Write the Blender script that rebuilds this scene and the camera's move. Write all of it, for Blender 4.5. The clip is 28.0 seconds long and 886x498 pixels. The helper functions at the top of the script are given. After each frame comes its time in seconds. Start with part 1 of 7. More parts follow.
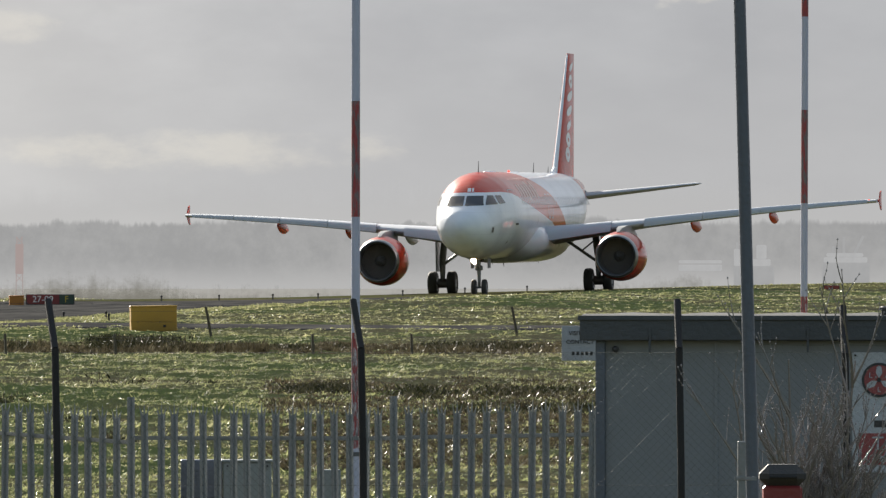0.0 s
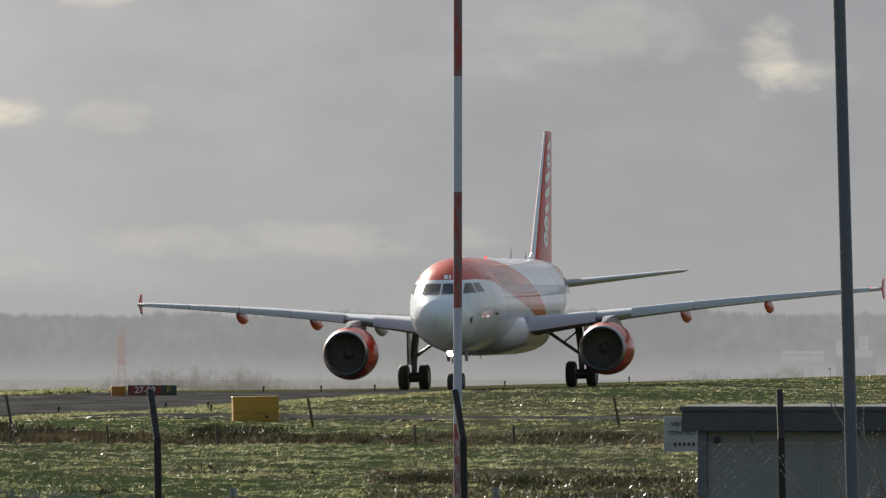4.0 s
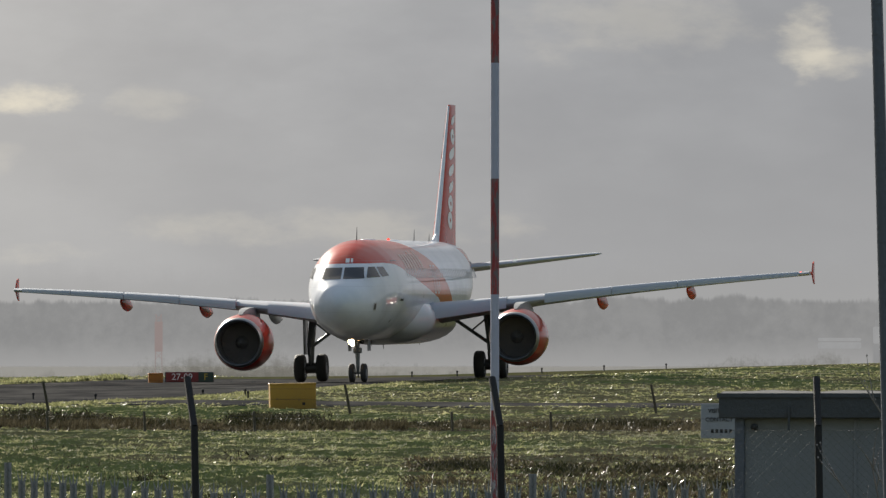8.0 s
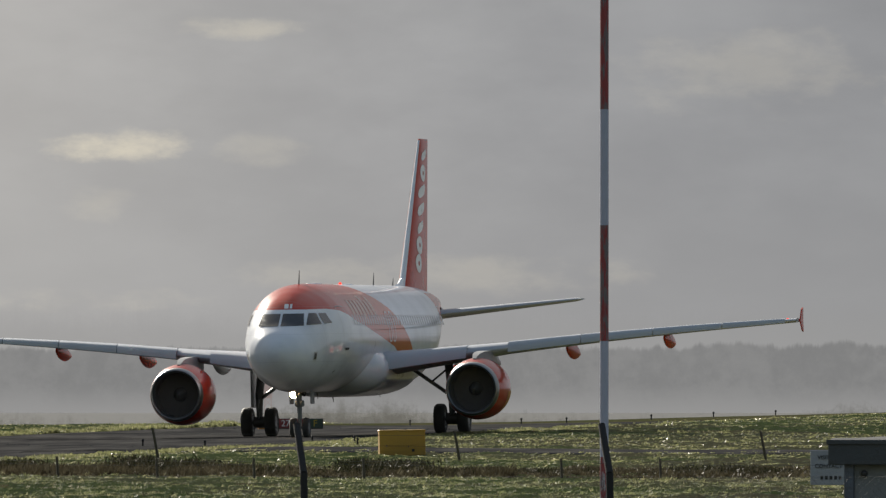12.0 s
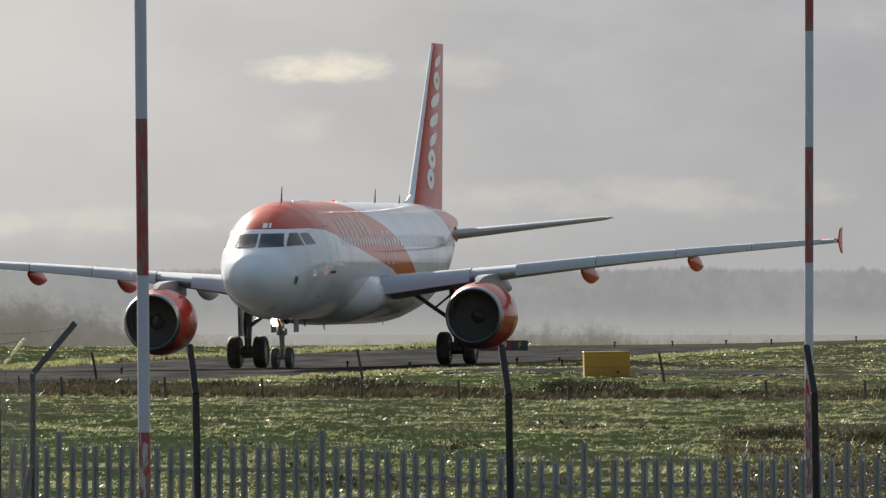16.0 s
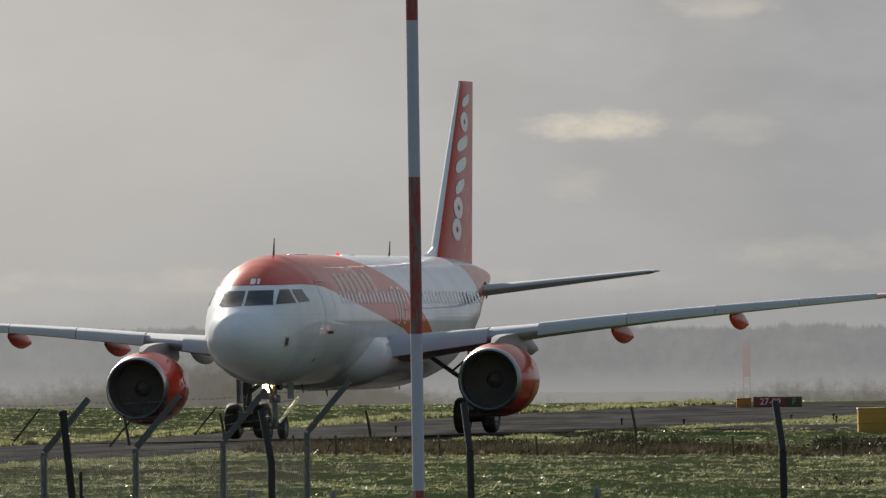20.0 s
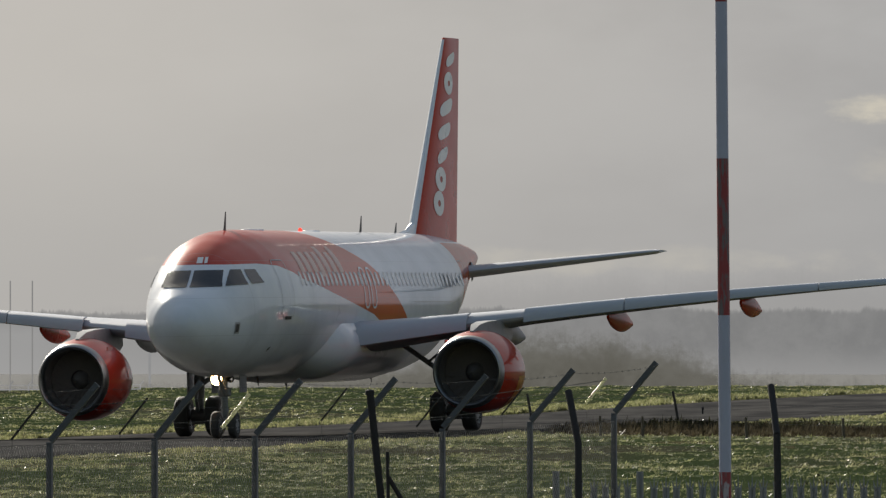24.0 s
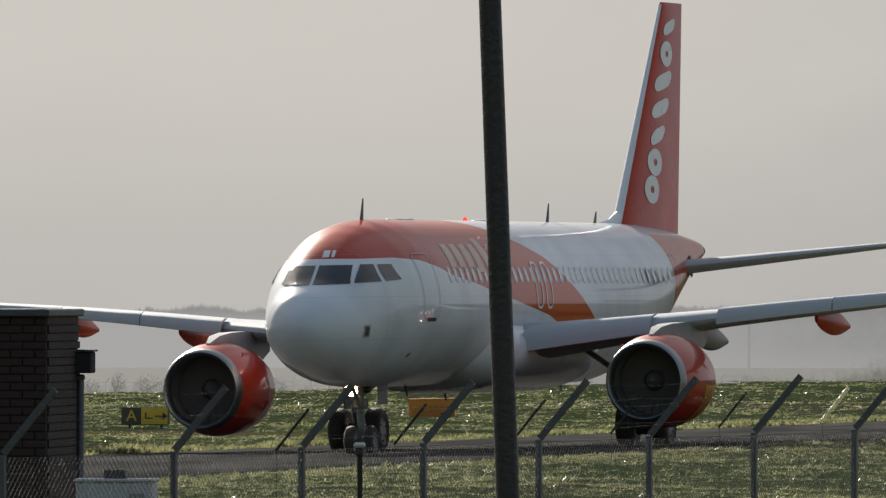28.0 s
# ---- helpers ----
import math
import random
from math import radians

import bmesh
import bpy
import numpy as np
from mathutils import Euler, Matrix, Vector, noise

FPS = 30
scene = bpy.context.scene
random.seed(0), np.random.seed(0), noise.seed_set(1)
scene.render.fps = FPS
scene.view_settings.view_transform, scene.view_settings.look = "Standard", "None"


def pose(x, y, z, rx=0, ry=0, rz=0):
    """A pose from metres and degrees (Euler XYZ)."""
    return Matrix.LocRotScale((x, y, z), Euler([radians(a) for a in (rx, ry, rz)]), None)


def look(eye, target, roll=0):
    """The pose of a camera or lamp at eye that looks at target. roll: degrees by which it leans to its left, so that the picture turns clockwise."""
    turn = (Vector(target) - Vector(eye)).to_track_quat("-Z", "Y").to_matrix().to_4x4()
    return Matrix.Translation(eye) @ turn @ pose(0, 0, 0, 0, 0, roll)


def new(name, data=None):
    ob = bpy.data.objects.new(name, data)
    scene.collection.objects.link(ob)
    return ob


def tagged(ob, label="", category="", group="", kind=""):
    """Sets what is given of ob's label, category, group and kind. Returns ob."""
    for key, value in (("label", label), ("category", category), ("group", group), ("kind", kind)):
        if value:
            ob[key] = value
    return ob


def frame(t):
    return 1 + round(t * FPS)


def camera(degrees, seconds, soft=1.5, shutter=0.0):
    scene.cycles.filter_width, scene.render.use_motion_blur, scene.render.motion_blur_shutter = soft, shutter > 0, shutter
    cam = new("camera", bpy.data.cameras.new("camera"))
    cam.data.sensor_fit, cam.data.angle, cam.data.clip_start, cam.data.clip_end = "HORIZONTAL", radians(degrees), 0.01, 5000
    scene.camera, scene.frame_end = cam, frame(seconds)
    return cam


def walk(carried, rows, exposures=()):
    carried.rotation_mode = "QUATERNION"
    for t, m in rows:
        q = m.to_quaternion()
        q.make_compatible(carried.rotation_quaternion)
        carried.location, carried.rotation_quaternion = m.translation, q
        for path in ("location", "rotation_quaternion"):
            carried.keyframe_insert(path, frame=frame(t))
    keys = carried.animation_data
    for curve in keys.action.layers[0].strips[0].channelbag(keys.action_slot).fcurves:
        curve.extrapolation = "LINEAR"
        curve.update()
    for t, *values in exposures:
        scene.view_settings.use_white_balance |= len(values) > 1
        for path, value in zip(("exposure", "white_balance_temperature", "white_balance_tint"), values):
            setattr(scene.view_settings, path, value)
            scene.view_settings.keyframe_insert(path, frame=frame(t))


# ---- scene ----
EYE = (0.0, 0.0, 4.0)
LENS = 3.806
cam = camera(LENS, 28.0, soft=1.35)
LOOKS = [  # seconds, degrees of pan to the left, degrees of tilt up, degrees of roll
    (0, -1.3383, -0.1675, 0.00), (0.5, -1.2715, -0.2010, 0.00), (1, -1.1489, 0.1374, 0.00), (1.5, -1.0447, 0.1707, 0.00), (2, -1.1302, 0.1559, 0.00), (2.5, -1.3793, 0.0889, 0.00),
    (3, -1.4983, 0.1670, 0.00), (3.5, -1.2009, 0.1969, 0.00), (4, -0.8998, 0.2229, 0.00), (4.5, -0.7808, 0.1595, 0.00), (6.5, -0.6434, 0.3797, 0.00), (7, -0.9857, 0.3676, 0.00),
    (7.5, -0.9712, 0.1903, 0.00), (8, -0.7405, 0.1661, 0.00), (8.5, -0.4589, 0.1903, 0.00), (9, -0.3472, 0.4416, 0.00), (9.5, -0.4662, 0.7439, 0.00), (10, -0.4516, 0.5254, 0.00),
    (10.5, -0.2646, 0.4429, 0.00), (11, -0.2064, 0.4477, 0.00), (11.5, -0.2549, 0.3822, 0.00), (13.5, -0.2816, 0.3457, 0.00), (14, -0.1530, 0.2510, 0.00), (14.5, 0.1469, 0.0070, 0.00),
    (15, 0.3181, -0.1277, 0.00), (15.5, 0.5074, -0.0646, 0.00), (16, 0.6094, 0.0301, 0.00), (16.5, 0.7162, 0.2073, 0.00), (17, 0.8789, 0.3457, 0.00), (17.5, 0.9821, 0.3409, 0.00),
    (18, 1.1707, 0.3309, 0.34), (18.5, 1.3235, 0.2341, 0.63), (19, 1.4773, 0.2537, 0.76), (19.5, 1.6568, 0.3551, 0.57), (20, 1.7834, 0.2798, 0.30), (20.5, 1.9523, 0.2045, 0.20),
    (21, 2.1284, 0.1838, 0.09), (21.5, 2.2458, 0.2365, 0.00), (22, 2.4328, 0.2996, 0.00), (22.5, 2.6052, 0.2341, 0.00), (24.5, 3.2668, 0.2001, 0.00), (25, 3.5545, 0.3069, 0.00),
    (25.5, 4.2586, 0.1321, 0.00), (26, 4.6106, 0.1102, 0.00), (26.5, 4.8583, 0.0253, 0.00), (27, 5.1448, 0.0884, 0.00), (27.5, 5.4410, 0.1321, 0.00), (28, 5.6814, 0.1734, 0.00),
]

walk(cam, [(t, pose(*EYE, 90 + tilt, 0, pan) @ pose(0, 0, 0, 0, 0, -roll)) for t, pan, tilt, roll in LOOKS],
     exposures=[(0, 1.36), (0.5, 1.39), (1, 1.38), (2, 1.03), (3, 1.16), (4, 0.96), (7, 0.72), (8, 0.91), (9, 0.87), (10, 0.65), (10.5, 0.66), (11, 0.66), (13.5, 0.76), (14, 0.78), (15, 1.27), (16, 1.12), (17, 0.67), (18, 0.67), (19, 0.80), (20, 0.73), (21, 0.80), (22, 0.66), (25, 0.63), (26, 0.80), (27, 0.86), (28, 0.78)])

# ---- light ----
MIST = 0.62     # brightness of the overcast and of the mist under it
SUN_AZ, SUN_EL = -24.0, 24.0     # degrees to the right of the view axis, degrees up
sun = new("sun", bpy.data.lights.new("sun", "SUN"))
sun.data.energy, sun.data.angle, sun.data.color = 5.0, radians(1.0), (1.0, 0.93, 0.81)
to_sun = Vector((math.sin(radians(SUN_AZ)) * math.cos(radians(SUN_EL)), math.cos(radians(SUN_AZ)) * math.cos(radians(SUN_EL)), math.sin(radians(SUN_EL))))
sun.matrix_world = look(to_sun * 100, (0, 0, 0))


class Nodes:
    """A short way to write node trees."""

    def __init__(self, tree):
        self.tree = tree

    def add(self, kind, sockets=None, **props):
        n = self.tree.nodes.new(kind)
        for key, value in props.items():
            setattr(n, key, value)
        for key, value in (sockets or {}).items():
            self.set(n.inputs[key], value)
        return n

    def set(self, socket, value):
        if isinstance(value, bpy.types.NodeSocket):
            self.tree.links.new(value, socket)
        else:
            socket.default_value = value

    def math(self, op, a, b=0.0, c=0.0):
        n = self.tree.nodes.new("ShaderNodeMath")
        n.operation = op
        for i, value in enumerate((a, b, c)):
            self.set(n.inputs[i], value)
        return n.outputs[0]

    def noise(self, vector, scale, detail=3.0, rough=0.55):
        n = self.add("ShaderNodeTexNoise", {"Vector": vector, "Scale": scale, "Detail": detail, "Roughness": rough})
        return n.outputs["Fac"]

    def ramp(self, fac, lo, hi):
        n = self.add("ShaderNodeMapRange", {"Value": fac, "From Min": lo, "From Max": hi}, interpolation_type="SMOOTHSTEP")
        return n.outputs[0]

    def mix(self, fac, a, b, blend="MIX"):
        n = self.tree.nodes.new("ShaderNodeMix")
        n.data_type, n.blend_type = "RGBA", blend
        self.set(n.inputs[0], fac)
        for i, value in ((6, a), (7, b)):
            if isinstance(value, tuple) and len(value) == 3:
                value = (*value, 1.0)
            self.set(n.inputs[i], value)
        return n.outputs[2]

    def xyz(self, vector):
        return self.add("ShaderNodeSeparateXYZ", {0: vector}).outputs

    def vec(self, x, y, z):
        return self.add("ShaderNodeCombineXYZ", {0: x, 1: y, 2: z}).outputs[0]


def build_sky():
    """A hazy winter sky: the sky model under a broken sheet of grey cloud, with bright gaps."""
    world = bpy.data.worlds.new("sky")
    scene.world = world
    world.use_nodes = True
    world.node_tree.nodes.clear()
    n = Nodes(world.node_tree)
    gen = n.add("ShaderNodeTexCoord").outputs["Generated"]
    x, y, z = n.xyz(gen)
    depth = n.math("MAXIMUM", n.math("ABSOLUTE", y), 0.25)
    u = n.math("MULTIPLY", n.math("DIVIDE", x, depth), 23.6)
    w = n.math("MULTIPLY", n.math("DIVIDE", z, depth), 23.6)
    sky = n.add("ShaderNodeTexSky", sky_type="NISHITA", sun_disc=False, sun_elevation=radians(SUN_EL), sun_rotation=radians(SUN_AZ), air_density=1.5, dust_density=1.5)
    flat = n.vec(u, n.math("MULTIPLY", w, 2.1), 0.0)
    big = n.noise(flat, 0.9, 5.0, 0.5)
    fine = n.noise(flat, 2.6, 6.0, 0.55)
    torn = n.noise(flat, 6.5, 6.0, 0.6)
    mixed = n.math("ADD", n.math("MULTIPLY", big, 0.55), n.math("MULTIPLY", fine, 0.45))
    cloud = n.mix(n.ramp(mixed, 0.36, 0.66), (0.270, 0.277, 0.291), (0.376, 0.382, 0.393))
    # brighter towards the sun, and a pale band over the horizon
    toward = n.math("MULTIPLY", n.ramp(u, 1.0, -2.6), 0.88)
    cloud = n.mix(toward, cloud, (0.585, 0.553, 0.508))
    cloud = n.mix(n.math("MULTIPLY", n.ramp(u, -0.5, 1.3), 0.55), cloud, (0.235, 0.240, 0.250))
    cloud = n.mix(n.math("MULTIPLY", n.ramp(u, 2.2, 7.5), 0.5), cloud, (0.52, 0.55, 0.60))
    band = n.math("MULTIPLY", n.ramp(w, 0.45, 0.0), 0.45)
    cloud = n.mix(band, cloud, (0.345, 0.343, 0.340))
    # gaps in the sheet: bearing, height, half width, half height, brightness
    for bu, bw, ru, rw, amount in ((-0.455, 0.335, 0.10, 0.022, 0.85), (-0.22, 0.325, 0.06, 0.025, 0.2), (0.945, 0.435, 0.040, 0.050, 0.45), (1.00, 0.395, 0.07, 0.022, 0.40), (0.10, 0.105, 0.30, 0.028, 0.22), (-0.25, 0.545, 0.08, 0.016, 0.4), (0.66, 0.47, 0.20, 0.06, 0.18), (-0.50, 0.23, 0.05, 0.025, 0.2), (-1.0, 0.06, 0.5, 0.02, 0.25)):
        du = n.math("DIVIDE", n.math("SUBTRACT", u, bu), ru)
        dw = n.math("DIVIDE", n.math("SUBTRACT", w, bw), rw)
        near = n.math("ADD", n.math("MULTIPLY", du, du), n.math("MULTIPLY", dw, dw))
        ragged = n.math("ADD", near, n.math("MULTIPLY", n.math("SUBTRACT", torn, 0.5), 9.0))
        cloud = n.mix(n.math("MULTIPLY", n.ramp(ragged, 2.2, -1.2), amount), cloud, (0.68, 0.625, 0.51))
    # the glare round the veiled sun
    facing = n.add("ShaderNodeVectorMath", {0: gen, 1: tuple(to_sun)}, operation="DOT_PRODUCT").outputs["Value"]
    glare = n.math("ADD", n.math("MULTIPLY", n.math("POWER", n.math("MAXIMUM", facing, 0.0), 110.0), 5.0), n.math("MULTIPLY", n.math("POWER", n.math("MAXIMUM", facing, 0.0), 14.0), 0.11))
    cloud = n.mix(1.0, cloud, n.vec(glare, n.math("MULTIPLY", glare, 0.93), n.math("MULTIPLY", glare, 0.80)), "ADD")
    cover = n.add("ShaderNodeBackground", {"Color": cloud, "Strength": n.math("ADD", n.math("ADD", 0.30 * MIST, n.math("MULTIPLY", n.ramp(y, -0.3, 0.6), 0.70 * MIST)), n.math("MULTIPLY", n.ramp(z, 0.10, 0.9), 0.2 * MIST))})
    clear = n.add("ShaderNodeBackground", {"Color": sky.outputs[0], "Strength": n.math("ADD", 0.038, n.math("MULTIPLY", n.ramp(z, 0.0, 0.85), 0.055))})
    both = n.add("ShaderNodeMixShader", {0: n.math("ADD", 0.22, n.math("MULTIPLY", n.ramp(n.math("SUBTRACT", y, n.math("MULTIPLY", z, 0.6)), -0.45, 0.2), 0.775)), 1: clear.outputs[0], 2: cover.outputs[0]})
    out = n.add("ShaderNodeOutputWorld", {0: both.outputs[0]})


build_sky()


# ---- materials ----
def blank(name):
    m = bpy.data.materials.new(name)
    m.use_nodes = True
    m.node_tree.nodes.clear()
    return m, Nodes(m.node_tree)


def paint(name, base, rough=0.5, metal=0.0, vary=0.15, scale=6.0, stain=0.0, stain_to=(0.12, 0.10, 0.08), bump=0.02, coat=0.0, spec=0.5, coords="Object"):
    """A surface with grain, slow variation, patches of stain and fine relief."""
    m, n = blank(name)
    pos = n.add("ShaderNodeTexCoord").outputs[coords]
    fine, slow = n.noise(pos, scale * 6, 4.0), n.noise(pos, scale * 0.45, 3.0)
    dark, light = tuple(c * (1 - vary) for c in base), tuple(min(1, c * (1 + vary)) for c in base)
    col = n.mix(n.math("ADD", n.math("MULTIPLY", fine, 0.5), n.math("MULTIPLY", slow, 0.5)), dark, light)
    if stain:
        col = n.mix(n.math("MULTIPLY", n.ramp(n.noise(pos, scale * 0.8, 6.0, 0.65), 0.52, 0.68), stain), col, stain_to)
    relief = n.add("ShaderNodeBump", {"Strength": 0.4, "Distance": bump, "Height": fine})
    b = n.add("ShaderNodeBsdfPrincipled", {"Base Color": col, "Metallic": metal, "Roughness": n.math("ADD", n.math("MULTIPLY", slow, 0.2), rough - 0.1), "Normal": relief.outputs[0], "Coat Weight": coat, "Coat Roughness": 0.04, "Specular IOR Level": spec})
    n.add("ShaderNodeOutputMaterial", {0: b.outputs[0]})
    return m


def glow(name, color, strength):
    m, n = blank(name)
    e = n.add("ShaderNodeEmission", {"Color": (*color, 1.0), "Strength": strength})
    n.add("ShaderNodeOutputMaterial", {0: e.outputs[0]})
    return m


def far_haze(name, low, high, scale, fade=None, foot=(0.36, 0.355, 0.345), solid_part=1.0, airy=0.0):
    """Plain distance with the mist put into its colour: a glowing backdrop with soft mottling, paler towards its foot.
    airy: the share of its height in which the crown thins out.
    """
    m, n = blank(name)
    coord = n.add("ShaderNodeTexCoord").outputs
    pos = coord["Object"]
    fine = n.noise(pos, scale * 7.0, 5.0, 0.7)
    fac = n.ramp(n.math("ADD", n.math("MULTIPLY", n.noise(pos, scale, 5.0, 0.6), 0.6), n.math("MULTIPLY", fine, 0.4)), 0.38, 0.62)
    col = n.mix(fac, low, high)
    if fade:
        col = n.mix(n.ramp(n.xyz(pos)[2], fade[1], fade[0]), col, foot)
        # mist colour lifted further on the sun's side
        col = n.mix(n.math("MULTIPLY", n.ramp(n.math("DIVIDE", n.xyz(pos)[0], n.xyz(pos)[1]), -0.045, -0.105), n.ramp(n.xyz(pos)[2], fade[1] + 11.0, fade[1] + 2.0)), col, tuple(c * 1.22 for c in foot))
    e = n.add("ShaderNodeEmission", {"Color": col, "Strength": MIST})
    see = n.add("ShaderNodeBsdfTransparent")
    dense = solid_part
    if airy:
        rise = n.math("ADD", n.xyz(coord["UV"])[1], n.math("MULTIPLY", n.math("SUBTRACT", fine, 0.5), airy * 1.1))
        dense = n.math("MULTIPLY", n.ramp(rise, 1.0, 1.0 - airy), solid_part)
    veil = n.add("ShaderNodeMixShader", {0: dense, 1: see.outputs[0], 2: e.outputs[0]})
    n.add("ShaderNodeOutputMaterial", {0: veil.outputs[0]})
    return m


def grass_blades(name, green, dry, dry_from=0.5, sap=0.32, gloss=0.26, pale=0.5):
    """Wet winter grass: light shines through the blades and glints on them."""
    m, n = blank(name)
    pos = n.add("ShaderNodeTexCoord").outputs["Object"]
    isle = n.add("ShaderNodeNewGeometry").outputs["Random Per Island"]
    patch = n.math("ADD", n.math("MULTIPLY", n.noise(pos, 0.09, 4.0, 0.6), 0.6), n.math("MULTIPLY", n.noise(pos, 0.021, 3.0, 0.5), 0.4))
    col = n.mix(n.ramp(patch, dry_from - 0.06, dry_from + 0.08), green, dry)
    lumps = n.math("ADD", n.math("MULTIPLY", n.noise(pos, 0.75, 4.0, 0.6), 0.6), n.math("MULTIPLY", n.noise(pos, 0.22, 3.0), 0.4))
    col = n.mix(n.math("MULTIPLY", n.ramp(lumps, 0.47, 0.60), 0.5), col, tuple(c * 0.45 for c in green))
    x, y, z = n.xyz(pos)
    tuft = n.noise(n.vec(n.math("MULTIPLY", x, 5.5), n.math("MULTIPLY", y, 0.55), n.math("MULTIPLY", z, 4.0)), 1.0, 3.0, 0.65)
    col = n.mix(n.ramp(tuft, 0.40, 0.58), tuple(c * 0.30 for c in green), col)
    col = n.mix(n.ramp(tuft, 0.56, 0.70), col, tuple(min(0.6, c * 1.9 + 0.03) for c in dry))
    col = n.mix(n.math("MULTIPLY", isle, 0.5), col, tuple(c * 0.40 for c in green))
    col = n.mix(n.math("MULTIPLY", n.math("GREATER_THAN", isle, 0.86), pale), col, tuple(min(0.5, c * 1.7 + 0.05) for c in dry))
    rough = n.math("ADD", 0.30, n.math("MULTIPLY", n.math("FRACT", n.math("MULTIPLY", isle, 17.0)), 0.35))
    b = n.add("ShaderNodeBsdfPrincipled", {"Base Color": col, "Roughness": rough, "Specular IOR Level": gloss})
    tr = n.add("ShaderNodeBsdfTranslucent", {"Color": n.mix(sap, col, (0.33, 0.34, 0.17))})
    mx = n.add("ShaderNodeMixShader", {0: 0.28 + 0.6 * sap, 1: b.outputs[0], 2: tr.outputs[0]})
    n.add("ShaderNodeOutputMaterial", {0: mx.outputs[0]})
    return m


def soil_and_turf():
    m, n = blank("turf")
    pos = n.add("ShaderNodeTexCoord").outputs["Object"]
    slow, fine = n.noise(pos, 0.08, 4.0, 0.6), n.noise(pos, 2.5, 5.0, 0.65)
    col = n.mix(n.ramp(slow, 0.42, 0.62), (0.050, 0.052, 0.026), (0.075, 0.062, 0.040))
    col = n.mix(n.ramp(fine, 0.35, 0.7), col, (0.046, 0.053, 0.024))
    relief = n.add("ShaderNodeBump", {"Strength": 0.8, "Distance": 0.15, "Height": fine})
    b = n.add("ShaderNodeBsdfDiffuse", {"Color": col, "Normal": relief.outputs[0]})
    n.add("ShaderNodeOutputMaterial", {0: b.outputs[0]})
    return m


def matted_turf():
    """Mown grass seen as a mat: green, brown and straw in patches and tufts."""
    m, n = blank("matted_turf")
    pos = n.add("ShaderNodeTexCoord").outputs["Object"]
    x, y, z = n.xyz(pos)
    slow = n.math("ADD", n.math("MULTIPLY", n.noise(pos, 0.08, 4.0, 0.6), 0.6), n.math("MULTIPLY", n.noise(pos, 0.02, 3.0), 0.4))
    tuft = n.noise(n.vec(n.math("MULTIPLY", x, 4.5), n.math("MULTIPLY", y, 1.3), 0.0), 1.0, 4.0, 0.65)
    fine = n.noise(pos, 22.0, 4.0, 0.7)
    col = n.mix(n.ramp(n.math("ADD", slow, n.math("MULTIPLY", n.ramp(x, -8.0, 9.0), 0.08)), 0.49, 0.63), (0.134, 0.162, 0.064), (0.180, 0.154, 0.092))
    col = n.mix(n.ramp(tuft, 0.54, 0.68), col, (0.33, 0.34, 0.185))
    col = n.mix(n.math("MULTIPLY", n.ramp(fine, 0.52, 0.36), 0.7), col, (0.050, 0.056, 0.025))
    relief = n.add("ShaderNodeBump", {"Strength": 0.9, "Distance": 0.03, "Height": fine})
    b = n.add("ShaderNodeBsdfDiffuse", {"Color": col, "Roughness": 1.0, "Normal": relief.outputs[0]})
    n.add("ShaderNodeOutputMaterial", {0: b.outputs[0]})
    return m


def asphalt():
    m, n = blank("asphalt")
    pos = n.add("ShaderNodeTexCoord").outputs["Object"]
    x, y, z = n.xyz(pos)
    streak = n.noise(n.vec(n.math("MULTIPLY", x, 0.5), n.math("MULTIPLY", y, 0.08), 0.0), 1.0, 5.0, 0.6)
    fine = n.noise(pos, 5.0, 5.0, 0.7)
    col = n.mix(n.ramp(streak, 0.35, 0.68), (0.024, 0.024, 0.025), (0.040, 0.039, 0.038))
    relief = n.add("ShaderNodeBump", {"Strength": 0.5, "Distance": 0.01, "Height": fine})
    d = n.add("ShaderNodeBsdfDiffuse", {"Color": col, "Normal": relief.outputs[0]})
    g = n.add("ShaderNodeBsdfGlossy", {"Color": (0.9, 0.9, 0.9, 1), "Roughness": n.math("ADD", 0.42, n.math("MULTIPLY", streak, 0.25)), "Normal": relief.outputs[0]})
    b = n.add("ShaderNodeMixShader", {0: n.math("ADD", 0.010, n.math("MULTIPLY", n.ramp(streak, 0.35, 0.68), 0.012)), 1: d.outputs[0], 2: g.outputs[0]})
    n.add("ShaderNodeOutputMaterial", {0: b.outputs[0]})
    return m


def river_water():
    m, n = blank("water")
    pos = n.add("ShaderNodeTexCoord").outputs["Object"]
    wave = n.noise(pos, 0.6, 4.0)
    relief = n.add("ShaderNodeBump", {"Strength": 0.3, "Distance": 0.3, "Height": wave})
    d = n.add("ShaderNodeBsdfDiffuse", {"Color": (0.15, 0.15, 0.146, 1)})
    g = n.add("ShaderNodeBsdfGlossy", {"Color": (0.9, 0.9, 0.9, 1), "Roughness": 0.40, "Normal": relief.outputs[0]})
    b = n.add("ShaderNodeMixShader", {0: 0.07, 1: d.outputs[0], 2: g.outputs[0]})
    n.add("ShaderNodeOutputMaterial", {0: b.outputs[0]})
    return m


